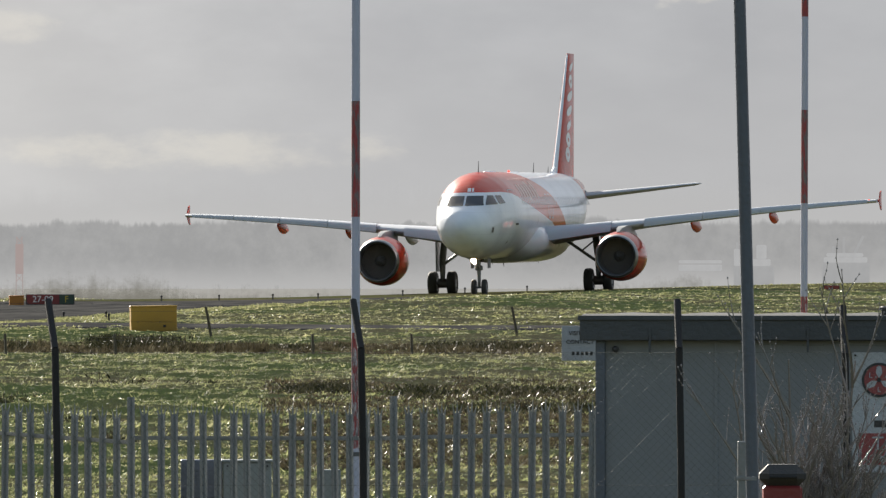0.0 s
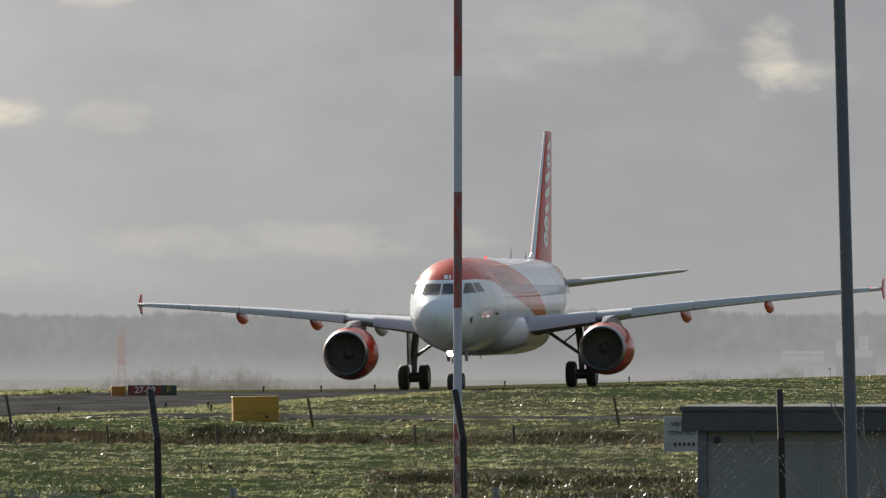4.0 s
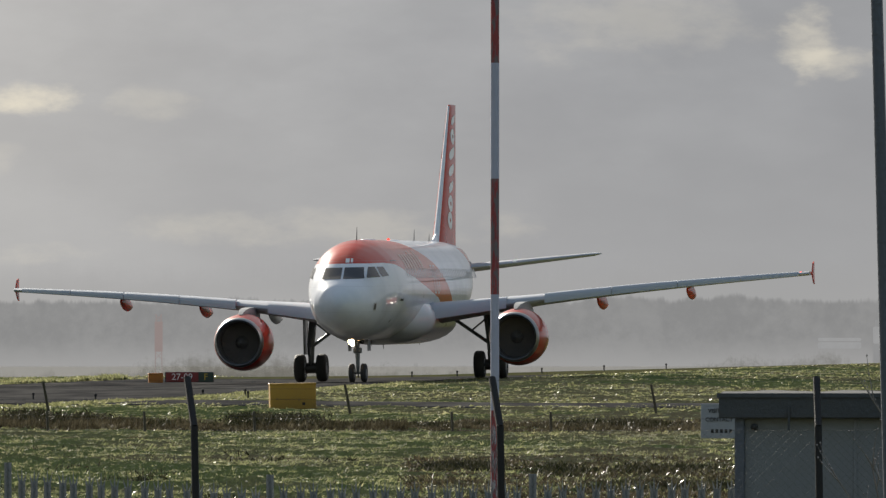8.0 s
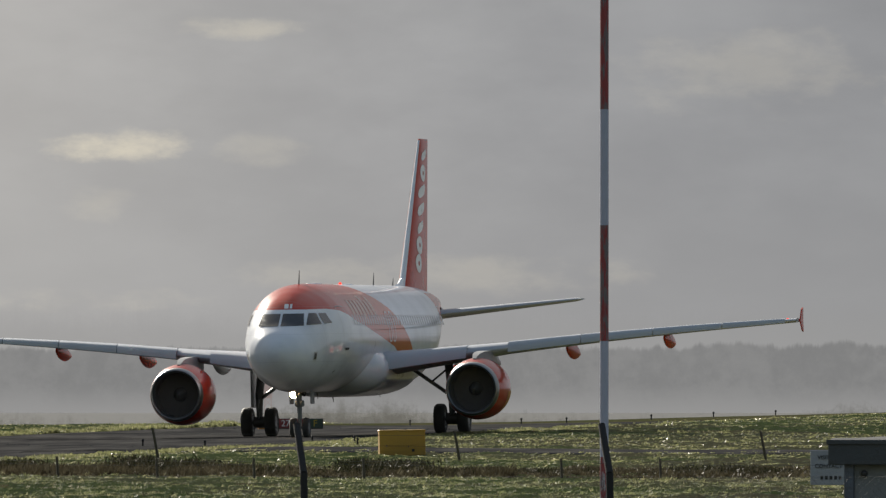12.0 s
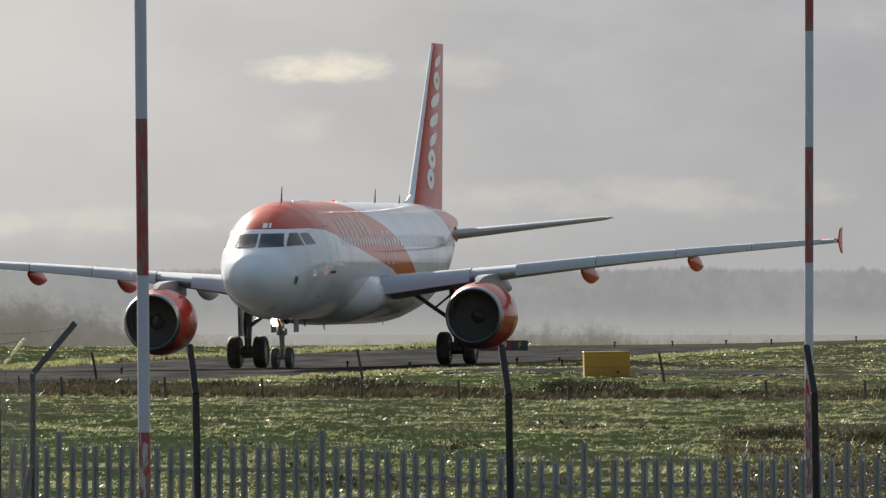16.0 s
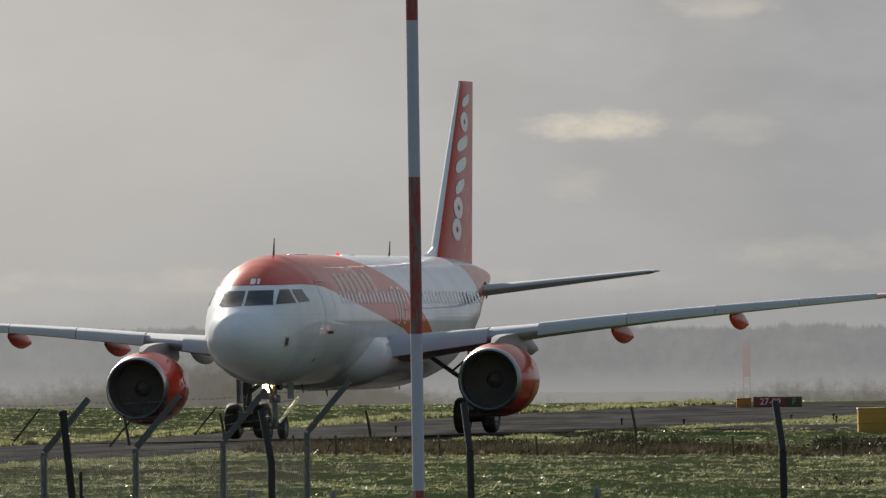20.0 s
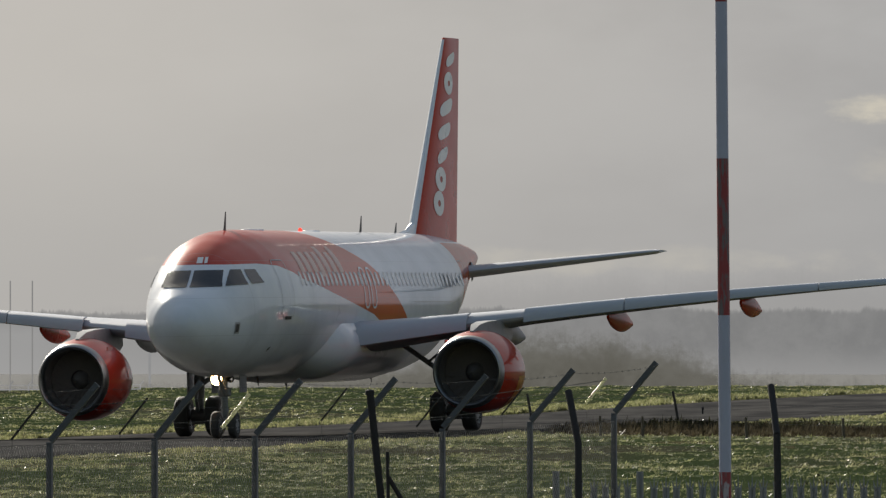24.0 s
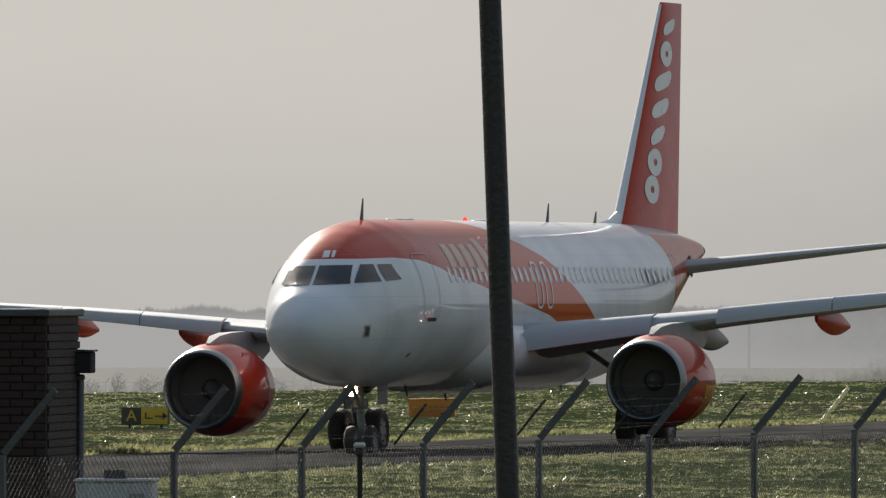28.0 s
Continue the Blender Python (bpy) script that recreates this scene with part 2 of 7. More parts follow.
def banded(name, start, step, shift=0.0):
    """Red and white bands on a mast, flaked where it has weathered."""
    m, n = blank(name)
    pos = n.add("ShaderNodeTexCoord").outputs["Object"]
    x, y, z = n.xyz(pos)
    k = n.math("MODULO", n.math("ADD", n.math("DIVIDE", n.math("SUBTRACT", z, start), step), 20.0), 2.0)
    red = n.math("LESS_THAN", k, 1.0)
    flake = n.ramp(n.noise(n.vec(n.math("MULTIPLY", x, 6.0), n.math("MULTIPLY", y, 6.0), z), 3.4, 6.0, 0.7), 0.47, 0.56)
    grime = n.noise(pos, 9.0, 4.0)
    worn = n.math("MULTIPLY", n.math("LESS_THAN", z, 2.9), n.ramp(n.noise(n.vec(n.math("MULTIPLY", x, 5.0), n.math("MULTIPLY", y, 5.0), z), 4.5, 5.0, 0.7), 0.50, 0.57))
    r = n.mix(flake, (0.31, 0.050, 0.055), (0.17, 0.140, 0.150))
    r = n.mix(worn, r, (0.44, 0.40, 0.43))
    w = n.mix(n.math("MULTIPLY", grime, 0.5), (0.47, 0.49, 0.62), (0.36, 0.375, 0.46))
    b = n.add("ShaderNodeBsdfPrincipled", {"Base Color": n.mix(red, w, r), "Roughness": 0.5})
    n.add("ShaderNodeOutputMaterial", {0: b.outputs[0]})
    return m


TURF, MAT, ASPHALT, WATER = soil_and_turf(), matted_turf(), asphalt(), river_water()
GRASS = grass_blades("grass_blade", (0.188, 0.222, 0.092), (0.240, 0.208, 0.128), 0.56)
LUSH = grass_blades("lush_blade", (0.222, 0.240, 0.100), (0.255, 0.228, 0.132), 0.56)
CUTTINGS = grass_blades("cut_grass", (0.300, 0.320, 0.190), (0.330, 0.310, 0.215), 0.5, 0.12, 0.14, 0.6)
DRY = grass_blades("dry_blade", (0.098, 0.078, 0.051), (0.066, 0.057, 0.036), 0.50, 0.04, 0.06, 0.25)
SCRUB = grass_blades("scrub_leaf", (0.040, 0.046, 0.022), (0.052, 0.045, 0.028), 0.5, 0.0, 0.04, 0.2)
STEEL = paint("galvanised_steel", (0.115, 0.125, 0.14), 0.5, 0.6, 0.2, 8.0, 0.3, (0.09, 0.085, 0.08))
POST = paint("dull_post", (0.040, 0.039, 0.040), 0.8, 0.0, 0.25, 8.0, 0.4, (0.05, 0.045, 0.04), spec=0.1)
PALE = paint("palisade_steel", (0.235, 0.245, 0.25), 0.5, 0.2, 0.18, 7.0, 0.25, (0.10, 0.09, 0.08))
WIRE = paint("wire", (0.055, 0.057, 0.06), 0.8, 0.0, 0.1, 20.0)
WOOD = paint("weathered_stake", (0.05, 0.043, 0.036), 0.85, 0.0, 0.3, 12.0)
DARK_POLE = paint("dark_painted_pole", (0.105, 0.122, 0.155), 0.4, 0.3, 0.2, 5.0)
# brighter steel that carries the sun's glint on two fence arms
SUNLIT_STEEL = paint("sun_glint_steel", (0.85, 0.80, 0.74), 0.28, 0.9, 0.1, 8.0)
BLACK_POLE = paint("black_painted_pole", (0.034, 0.034, 0.035), 0.42, 0.2, 0.2, 5.0)
HUT_WALL = paint("grey_cladding", (0.215, 0.225, 0.235), 0.6, 0.0, 0.06, 1.2, 0.25, (0.20, 0.21, 0.21))
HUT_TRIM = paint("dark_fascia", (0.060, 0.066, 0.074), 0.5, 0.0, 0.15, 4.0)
HUT_ROOF = paint("wet_roof_felt", (0.06, 0.063, 0.067), 0.75, 0.0, 0.35, 1.2, 0.8, (0.03, 0.03, 0.03), spec=0.06)
YELLOW = paint("yellow_paint", (0.33, 0.185, 0.022), 0.5, 0.0, 0.12, 3.0, 0.3, (0.22, 0.13, 0.03))
ORANGE = paint("orange_paint", (0.42, 0.16, 0.022), 0.5, 0.0, 0.12, 3.0)
SIGN_RED = paint("sign_red", (0.20, 0.026, 0.026), 0.45, 0.0, 0.1, 4.0)
SIGN_WHITE = paint("sign_white", (0.44, 0.46, 0.49), 0.5, 0.0, 0.06, 4.0)
SIGN_DARK = paint("sign_black", (0.03, 0.03, 0.032), 0.5, 0.0, 0.1, 4.0)
RUBBER = paint("tyre_rubber", (0.040, 0.039, 0.038), 0.75, 0.0, 0.3, 10.0)
BRICK = paint("sooty_brick", (0.036, 0.021, 0.018), 0.85, 0.0, 0.35, 6.0, 0.4, (0.03, 0.027, 0.025))
MORTAR = paint("dark_mortar", (0.032, 0.030, 0.028), 0.9, 0.0, 0.2, 10.0)
TWIG = paint("wet_twig", (0.15, 0.135, 0.13), 0.32, 0.0, 0.5, 20.0, coat=1.0, spec=0.8)
CABINET = paint("cabinet_green_grey", (0.20, 0.225, 0.225), 0.5, 0.1, 0.1, 3.0, 0.2)


# ---- shapes ----
class Shape:
    """Vertices and faces of one part, put together from simple solids."""

    def __init__(self):
        self.v, self.f = [], []

    def add(self, v, f):
        k = len(self.v)
        self.v += [tuple(p) for p in v]
        self.f += [tuple(i + k for i in q) for q in f]
        return self

    def box(self, lo, hi, bevel=0.0, turn=None):
        """A box between two corners, its edges cut off by bevel."""
        c = [(a + b) / 2 for a, b in zip(lo, hi)]
        h = [abs(b - a) / 2 for a, b in zip(lo, hi)]
        b = min(bevel, min(h) * 0.9)
        pts, faces = [], []
        if b <= 0:
            pts = [(sx * h[0], sy * h[1], sz * h[2]) for sx in (-1, 1) for sy in (-1, 1) for sz in (-1, 1)]
            faces = [(0, 1, 3, 2), (4, 6, 7, 5), (0, 4, 5, 1), (2, 3, 7, 6), (0, 2, 6, 4), (1, 5, 7, 3)]
        else:
            at = {}
            for s in [(x, y, z) for x in (-1, 1) for y in (-1, 1) for z in (-1, 1)]:
                for a in range(3):
                    at[s, a] = len(pts)
                    pts.append(tuple(s[i] * (h[i] - (0 if i == a else b)) for i in range(3)))
            for a in range(3):
                p, q = (a + 1) % 3, (a + 2) % 3
                for s in (-1, 1):
                    ring = []
                    for e in ((-1, -1), (1, -1), (1, 1), (-1, 1)):
                        k = [0, 0, 0]
                        k[a], k[p], k[q] = s, e[0], e[1]
                        ring.append(at[tuple(k), a])
                    faces.append(tuple(ring if s > 0 else ring[::-1]))
                    for s2 in (-1, 1):
                        k1, k2 = [0, 0, 0], [0, 0, 0]
                        k1[a], k1[p], k1[q] = s, s2, -1
                        k2[a], k2[p], k2[q] = s, s2, 1
                        e = (at[tuple(k1), a], at[tuple(k1), p], at[tuple(k2), p], at[tuple(k2), a])
                        faces.append(e if s * s2 > 0 else e[::-1])
            for s in [(x, y, z) for x in (-1, 1) for y in (-1, 1) for z in (-1, 1)]:
                e = (at[s, 0], at[s, 1], at[s, 2])
                faces.append(e if s[0] * s[1] * s[2] > 0 else e[::-1])
        if turn is not None:
            pts = [tuple(turn @ Vector(p)) for p in pts]
        return self.add([(p[0] + c[0], p[1] + c[1], p[2] + c[2]) for p in pts], faces)

    def loft(self, rings, cap=True):
        n = len(rings[0])
        v = [p for r in rings for p in r]
        f = [(i * n + j, i * n + (j + 1) % n, (i + 1) * n + (j + 1) % n, (i + 1) * n + j) for i in range(len(rings) - 1) for j in range(n)]
        if cap:
            f += [tuple(range(n))[::-1], tuple((len(rings) - 1) * n + j for j in range(n))]
        return self.add(v, f)

    def tube(self, points, radius, sides=8, cap=True):
        """A round bar along points; radius is one number or one for each point."""
        pts = [Vector(p) for p in points]
        rs = radius if isinstance(radius, (list, tuple)) else [radius] * len(pts)
        rings, side = [], None
        for i, p in enumerate(pts):
            d = (pts[min(i + 1, len(pts) - 1)] - pts[max(i - 1, 0)]).normalized()
            if side is None:
                side = d.orthogonal().normalized()
            side = (side - d * side.dot(d)).normalized()
            up = d.cross(side)
            rings.append([p + rs[i] * (math.cos(2 * math.pi * k / sides) * side + math.sin(2 * math.pi * k / sides) * up) for k in range(sides)])
        return self.loft(rings, cap)

    def lathe(self, profile, centre, axis="x", sides=32, flat=1.0, cap=False):
        """Turns (along, radius) pairs about an axis through centre."""
        rings = []
        for a, r in profile:
            ring = []
            for k in range(sides):
                t = 2 * math.pi * k / sides
                c, s = r * math.cos(t), r * math.sin(t)
                s = s * flat if s < 0 else s
                p = {"x": (a, c, s), "y": (c, a, s), "z": (c, s, a)}[axis]
                ring.append(tuple(p[i] + centre[i] for i in range(3)))
            rings.append(ring)
        return self.loft(rings, cap)

    def mesh(self, name, smooth=False, recalc=True):
        me = bpy.data.meshes.new(name)
        me.from_pydata(self.v, [], self.f)
        if recalc:
            bm = bmesh.new()
            bm.from_mesh(me)
            bmesh.ops.recalc_face_normals(bm, faces=bm.faces)
            bm.to_mesh(me)
            bm.free()
        if smooth:
            me.polygons.foreach_set("use_smooth", [True] * len(me.polygons))
            me.set_sharp_from_angle(angle=radians(38))
        return me


def thing(name, label, category, group="", at=None, kind=""):
    ob = tagged(new(name), label, category, group, kind)
    if at is not None:
        ob.matrix_world = at
    return ob


def part(name, shape, material, parent=None, label="", smooth=False, at=None):
    """Links a shape, or a mesh that is there already, as ONE mesh object under a thing or a part."""
    me = shape if isinstance(shape, bpy.types.Mesh) else shape.mesh(name, smooth)
    if not me.materials:
        me.materials.append(material)
    ob = new(name, me)
    ob.parent = parent
    if at is not None:
        ob.matrix_basis = at
    return tagged(ob, label)


def solid(name, shape, material, label, category, group="", kind="", smooth=False):
    ob = part(name, shape, material, None, "", smooth)
    return tagged(ob, label, category, group, kind)


def spot(mrad, away):
    """East and north of a point at that many thousandths of a radian right of the axis."""
    return away * math.sin(mrad / 1000), away * math.cos(mrad / 1000)


# ---- the ground ----
def taxi_x(y):
    """Where the taxiway's middle runs."""
    return 18.7 + (y - 641.0) * 0.1675


def ease(x, lo, hi):
    k = np.clip((x - lo) / (hi - lo), 0.0, 1.0)
    return k * k * (3 - 2 * k)


def crest(x):
    """How far out the airfield's edge lies, before the bank drops to the river."""
    return np.interp(x, [-90, -62, -43, -27, 0, 40, 120], [470, 500, 566, 572, 612, 700, 740])


def ground_z(x, y):
    """The airfield's lie: a slight cross fall on the taxiway, the drop to the river behind it."""
    d = x - taxi_x(y)
    fall = np.interp(d, [-60, -30, -10, 9, 22, 60], [0.0, -0.06, -0.17, 0.15, 0.03, 0.0])
    z = -0.05 + 0.10 * ease(y, 330, 560) + fall * ease(y, 240, 330)
    # low swells and old wheel ruts across the mown field
    swell = 0.045 * np.sin(0.71 * y + 0.16 * x + 1.3 * np.sin(0.045 * x)) + 0.035 * np.sin(1.13 * y - 0.31 * x + 1.7 * np.sin(0.11 * x + 0.07 * y)) + 0.03 * np.sin(0.83 * x + 0.29 * y)
    z = z + swell * ease(y, 165, 190) * (1 - ease(y, 352, 372)) * ease(abs(d), 11, 17)
    c = crest(x)
    return z - 7.0 * ease(y, c, c + 110) - 22.0 * ease(y, c + 80, c + 600)


LATTICE = np.random.default_rng(77).random((256, 256))


def lattice(x, y):
    """Smooth random heights from 0 to 1, one unit apart."""
    i, j = np.floor(x).astype(int), np.floor(y).astype(int)
    f, g = x - i, y - j
    f, g = f * f * (3 - 2 * f), g * g * (3 - 2 * g)
    a, b = LATTICE[i % 256, j % 256], LATTICE[(i + 1) % 256, j % 256]
    c, d = LATTICE[i % 256, (j + 1) % 256], LATTICE[(i + 1) % 256, (j + 1) % 256]
    return (a * (1 - f) + b * f) * (1 - g) + (c * (1 - f) + d * f) * g


def hummock(x, y, far=1.0):
    """Height of the matted turf over the ground: tufts on low mounds, rougher in some stretches than in others."""
    rough = 0.35 + 1.3 * lattice(x * 0.16 + 9, y * 0.045 + 3) * lattice(x * 0.05, y * 0.12)
    mound = lattice(x / (0.85 * far) + 0.35 * y, y / (1.7 * far) + 31)
    tuft = lattice(x / (0.34 * far) + 17, y / (0.75 * far) + 5 + 0.4 * x)
    blade = lattice(x / (0.15 * far) + 41, y / (0.42 * far) + 11)
    return rough * (0.16 * np.maximum(mound - 0.35, 0) ** 1.2 + 0.10 * np.maximum(tuft - 0.30, 0) ** 1.3 + 0.045 * blade) * (0.6 + 0.4 * far)


def mat_z(x, y):
    """Height of the turf mat over the ground, where one lies."""
    return hummock(x, y) * (y > 182) * (y < 374) + hummock(x, y, 1.7) * (y > 388) * (y < 645)


def build_ground():
    def steps(*spans):
        out = []
        for a, b, s in spans:
            out += list(np.arange(a, b, s))
        return out + [spans[-1][1]]
    xs = steps((-2400, -400, 200), (-400, -96, 19), (-96, 72, 2.4), (72, 400, 20.5), (400, 2400, 200))
    ys = steps((-60, 90, 15), (90, 180, 4.5), (180, 375, 1.25), (375, 720, 4.5), (720, 1400, 20), (1400, 4980, 179))
    s = Shape()
    s.v = [(float(x), float(y), float(ground_z(x, y))) for y in ys for x in xs]
    n = len(xs)
    s.f = [(j * n + i, j * n + i + 1, (j + 1) * n + i + 1, (j + 1) * n + i) for j in range(len(ys) - 1) for i in range(n - 1)]
    me = s.mesh("ground", False, False)
    me.polygons.foreach_set("use_smooth", [True] * len(me.polygons))
    tagged(part("ground", me, TURF), "flat turf airfield with damp dark soil", "ground", "", "structure")

    def sheet(name, rows, label, material=ASPHALT, category="road"):
        """A paved strip laid on the ground, with a thin edge."""
        k = len(rows[0])
        s = Shape()
        s.v = [(x, y, float(ground_z(x, y)) + (0.035 if 0 < i < k - 1 else -0.05)) for r in rows for i, (x, y) in enumerate(r)]
        s.f = [(j * k + i, j * k + i + 1, (j + 1) * k + i + 1, (j + 1) * k + i) for j in range(len(rows) - 1) for i in range(k - 1)]
        me = s.mesh(name, False, False)
        me.polygons.foreach_set("use_smooth", [True] * len(me.polygons))
        tagged(part(name, me, material), label, category, "", "structure")

    def edges(y):
        left = -9.0 - 7.0 * ease(y, 400, 560)
        right = 8.0 - 4.0 * ease(y, 455, 540)
        return left, right
    rows = []
    for y in np.arange(150, 600, 4.5):
        a, b = edges(y)
        ds = [a - 0.1] + list(np.linspace(a, b, 9)) + [b + 0.1]
        rows.append([(taxi_x(y) + d, float(y)) for d in ds])
    sheet("road_taxiway", rows, "worn dark asphalt taxiway with pale rubber streaks")
    rows = []
    for y in (438.9, 439, 442.5, 447, 451.5, 453.9, 454):
        rows.append([(float(x), float(y) + 0.02 * (x + 10)) for x in np.arange(-12, 110, 2.4)])
    s_rows = [list(r) for r in zip(*rows)]
    sheet("road_service", s_rows, "narrow grey asphalt service road through the grass")
    s = Shape()
    s.add([(-2300, 1180, -22), (2300, 1180, -22), (2300, 4400, -22), (-2300, 4400, -22)], [(0, 1, 2, 3)])
    tagged(part("water", s, WATER), "pale grey tidal river under mist", "water", "", "structure")


build_ground()


def ridge(name, away, low, tops, rough, material, label, seed, crowns=0.0, fine=(-150, 90)):
    """A far ridge: a standing sheet whose upper edge follows tops (bearing, height) and is ragged with the crowns of woods."""
    rng = np.random.default_rng(seed)
    a = np.concatenate([np.linspace(tops[0][0], fine[0], 120)[:-1], np.linspace(*fine, 2600), np.linspace(fine[1], tops[-1][0], 120)[1:]])
    h = np.interp(a, [t[0] for t in tops], [t[1] for t in tops])
    if crowns:
        along = a * away / 1000
        for k, amp in ((9.0, 0.55), (4.0, 0.5), (1.9, 0.42), (0.9, 0.26), (0.42, 0.14)):
            at = np.arange(along[0], along[-1] + 2 * k * crowns, k * crowns)
            h = h + np.interp(along, at, np.abs(rng.normal(0, 1, len(at)))) * amp * crowns * (0.5 + rng.random())
        h = h - 0.9 * crowns
    h = h + rng.uniform(-1, 1, len(a)) * rough
    s = Shape()
    for u, z in zip(a, h):
        x, y = spot(float(u), away)
        s.v += [(x, y, low), (x, y, float(z))]
    s.f = [(2 * i, 2 * i + 2, 2 * i + 3, 2 * i + 1) for i in range(len(a) - 1)]
    me = s.mesh(name, False, False)
    uv = me.uv_layers.new(name="rise")
    for loop, cell in zip(me.loops, uv.data):
        cell.uv = (0.0, loop.vertex_index % 2)
    tagged(part(name, me, material), label, "backdrop", "", "structure")


# hills, woods and thicket carry their haze in these glowing colours
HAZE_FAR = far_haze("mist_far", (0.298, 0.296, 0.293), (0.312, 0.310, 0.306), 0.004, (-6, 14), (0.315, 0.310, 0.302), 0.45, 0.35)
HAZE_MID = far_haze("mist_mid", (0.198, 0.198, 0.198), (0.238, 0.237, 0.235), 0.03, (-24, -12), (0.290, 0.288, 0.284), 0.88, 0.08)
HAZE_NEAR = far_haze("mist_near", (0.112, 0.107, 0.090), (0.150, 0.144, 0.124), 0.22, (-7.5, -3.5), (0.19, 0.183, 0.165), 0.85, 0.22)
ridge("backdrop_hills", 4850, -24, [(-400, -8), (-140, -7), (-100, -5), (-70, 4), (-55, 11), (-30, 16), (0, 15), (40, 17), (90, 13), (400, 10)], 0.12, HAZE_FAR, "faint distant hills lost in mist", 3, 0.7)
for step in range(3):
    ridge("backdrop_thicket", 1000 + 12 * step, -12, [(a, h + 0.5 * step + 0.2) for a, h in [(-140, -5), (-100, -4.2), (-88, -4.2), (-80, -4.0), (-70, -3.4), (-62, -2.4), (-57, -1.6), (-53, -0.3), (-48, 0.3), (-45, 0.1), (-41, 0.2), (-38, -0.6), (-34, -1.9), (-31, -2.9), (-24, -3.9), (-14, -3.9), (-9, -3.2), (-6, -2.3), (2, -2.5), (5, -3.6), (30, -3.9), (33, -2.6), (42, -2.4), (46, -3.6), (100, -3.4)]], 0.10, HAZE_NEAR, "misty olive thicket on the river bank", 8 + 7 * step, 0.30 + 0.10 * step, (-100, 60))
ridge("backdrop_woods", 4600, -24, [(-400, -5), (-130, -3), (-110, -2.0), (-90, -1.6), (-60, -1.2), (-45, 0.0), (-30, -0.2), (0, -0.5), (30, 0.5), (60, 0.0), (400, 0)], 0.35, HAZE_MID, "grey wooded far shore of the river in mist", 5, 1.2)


# ---- the airliner ----
SPAN = ((0.0, 3.20, 3.20, 0.01), (0.04, 3.42, 2.99, 0.22), (0.15, 3.62, 2.79, 0.42), (0.5, 3.96, 2.44, 0.86), (1.0, 4.24, 2.16, 1.16), (1.2, 4.36, 2.09, 1.23), (1.5, 4.60, 2.00, 1.32), (1.8, 4.83, 1.92, 1.41), (2.2, 5.08, 1.85, 1.51),
        (2.6, 5.27, 1.80, 1.60), (3.2, 5.49, 1.75, 1.68), (4.0, 5.69, 1.72, 1.82), (5.0, 5.81, 1.71, 1.93), (6.0, 5.85, 1.71, 1.975), (24.5, 5.85, 1.71, 1.975), (26.0, 5.85, 1.86, 1.90), (28.0, 5.85, 2.28, 1.72), (30.0, 5.83, 2.83, 1.44),
        (32.0, 5.76, 3.45, 1.10), (34.0, 5.66, 4.05, 0.76), (36.0, 5.50, 4.62, 0.44), (37.2, 5.38, 4.92, 0.24), (37.57, 5.25, 5.05, 0.12))
XS = [r[0] for r in SPAN]
GEAR = 17.71


def section(x):
    """Crown, keel and half width of the body, x metres behind the nose."""
    return [float(np.interp(x, XS, [r[k] for r in SPAN])) for k in (1, 2, 3)]


def skin(x, phi, out=0.0):
    """The skin's point at angle phi from the crown, to port for phi > 0; in the airliner's space (forward, port, up)."""
    top, low, half = section(x)
    mid, h = (top + low) / 2, (top - low) / 2
    return (GEAR - x, (half + out) * math.sin(phi), mid + (h + out) * math.cos(phi))


def skin_at(x, z, side=1, out=0.0):
    top, low, half = section(x)
    mid, h = (top + low) / 2, (top - low) / 2
    return skin(x, side * math.acos(max(-1, min(1, (z - mid) / h))), out)


def nose_x(y, z):
    """How far behind the nose the skin passes through a sideways place y and a height z."""
    lo, hi = 0.01, 6.0
    for _ in range(40):
        x = (lo + hi) / 2
        top, low, half = section(x)
        mid, h = (top + low) / 2, (top - low) / 2
        if (y / half) ** 2 + ((z - mid) / h) ** 2 > 1:
            lo = x
        else:
            hi = x
    return hi


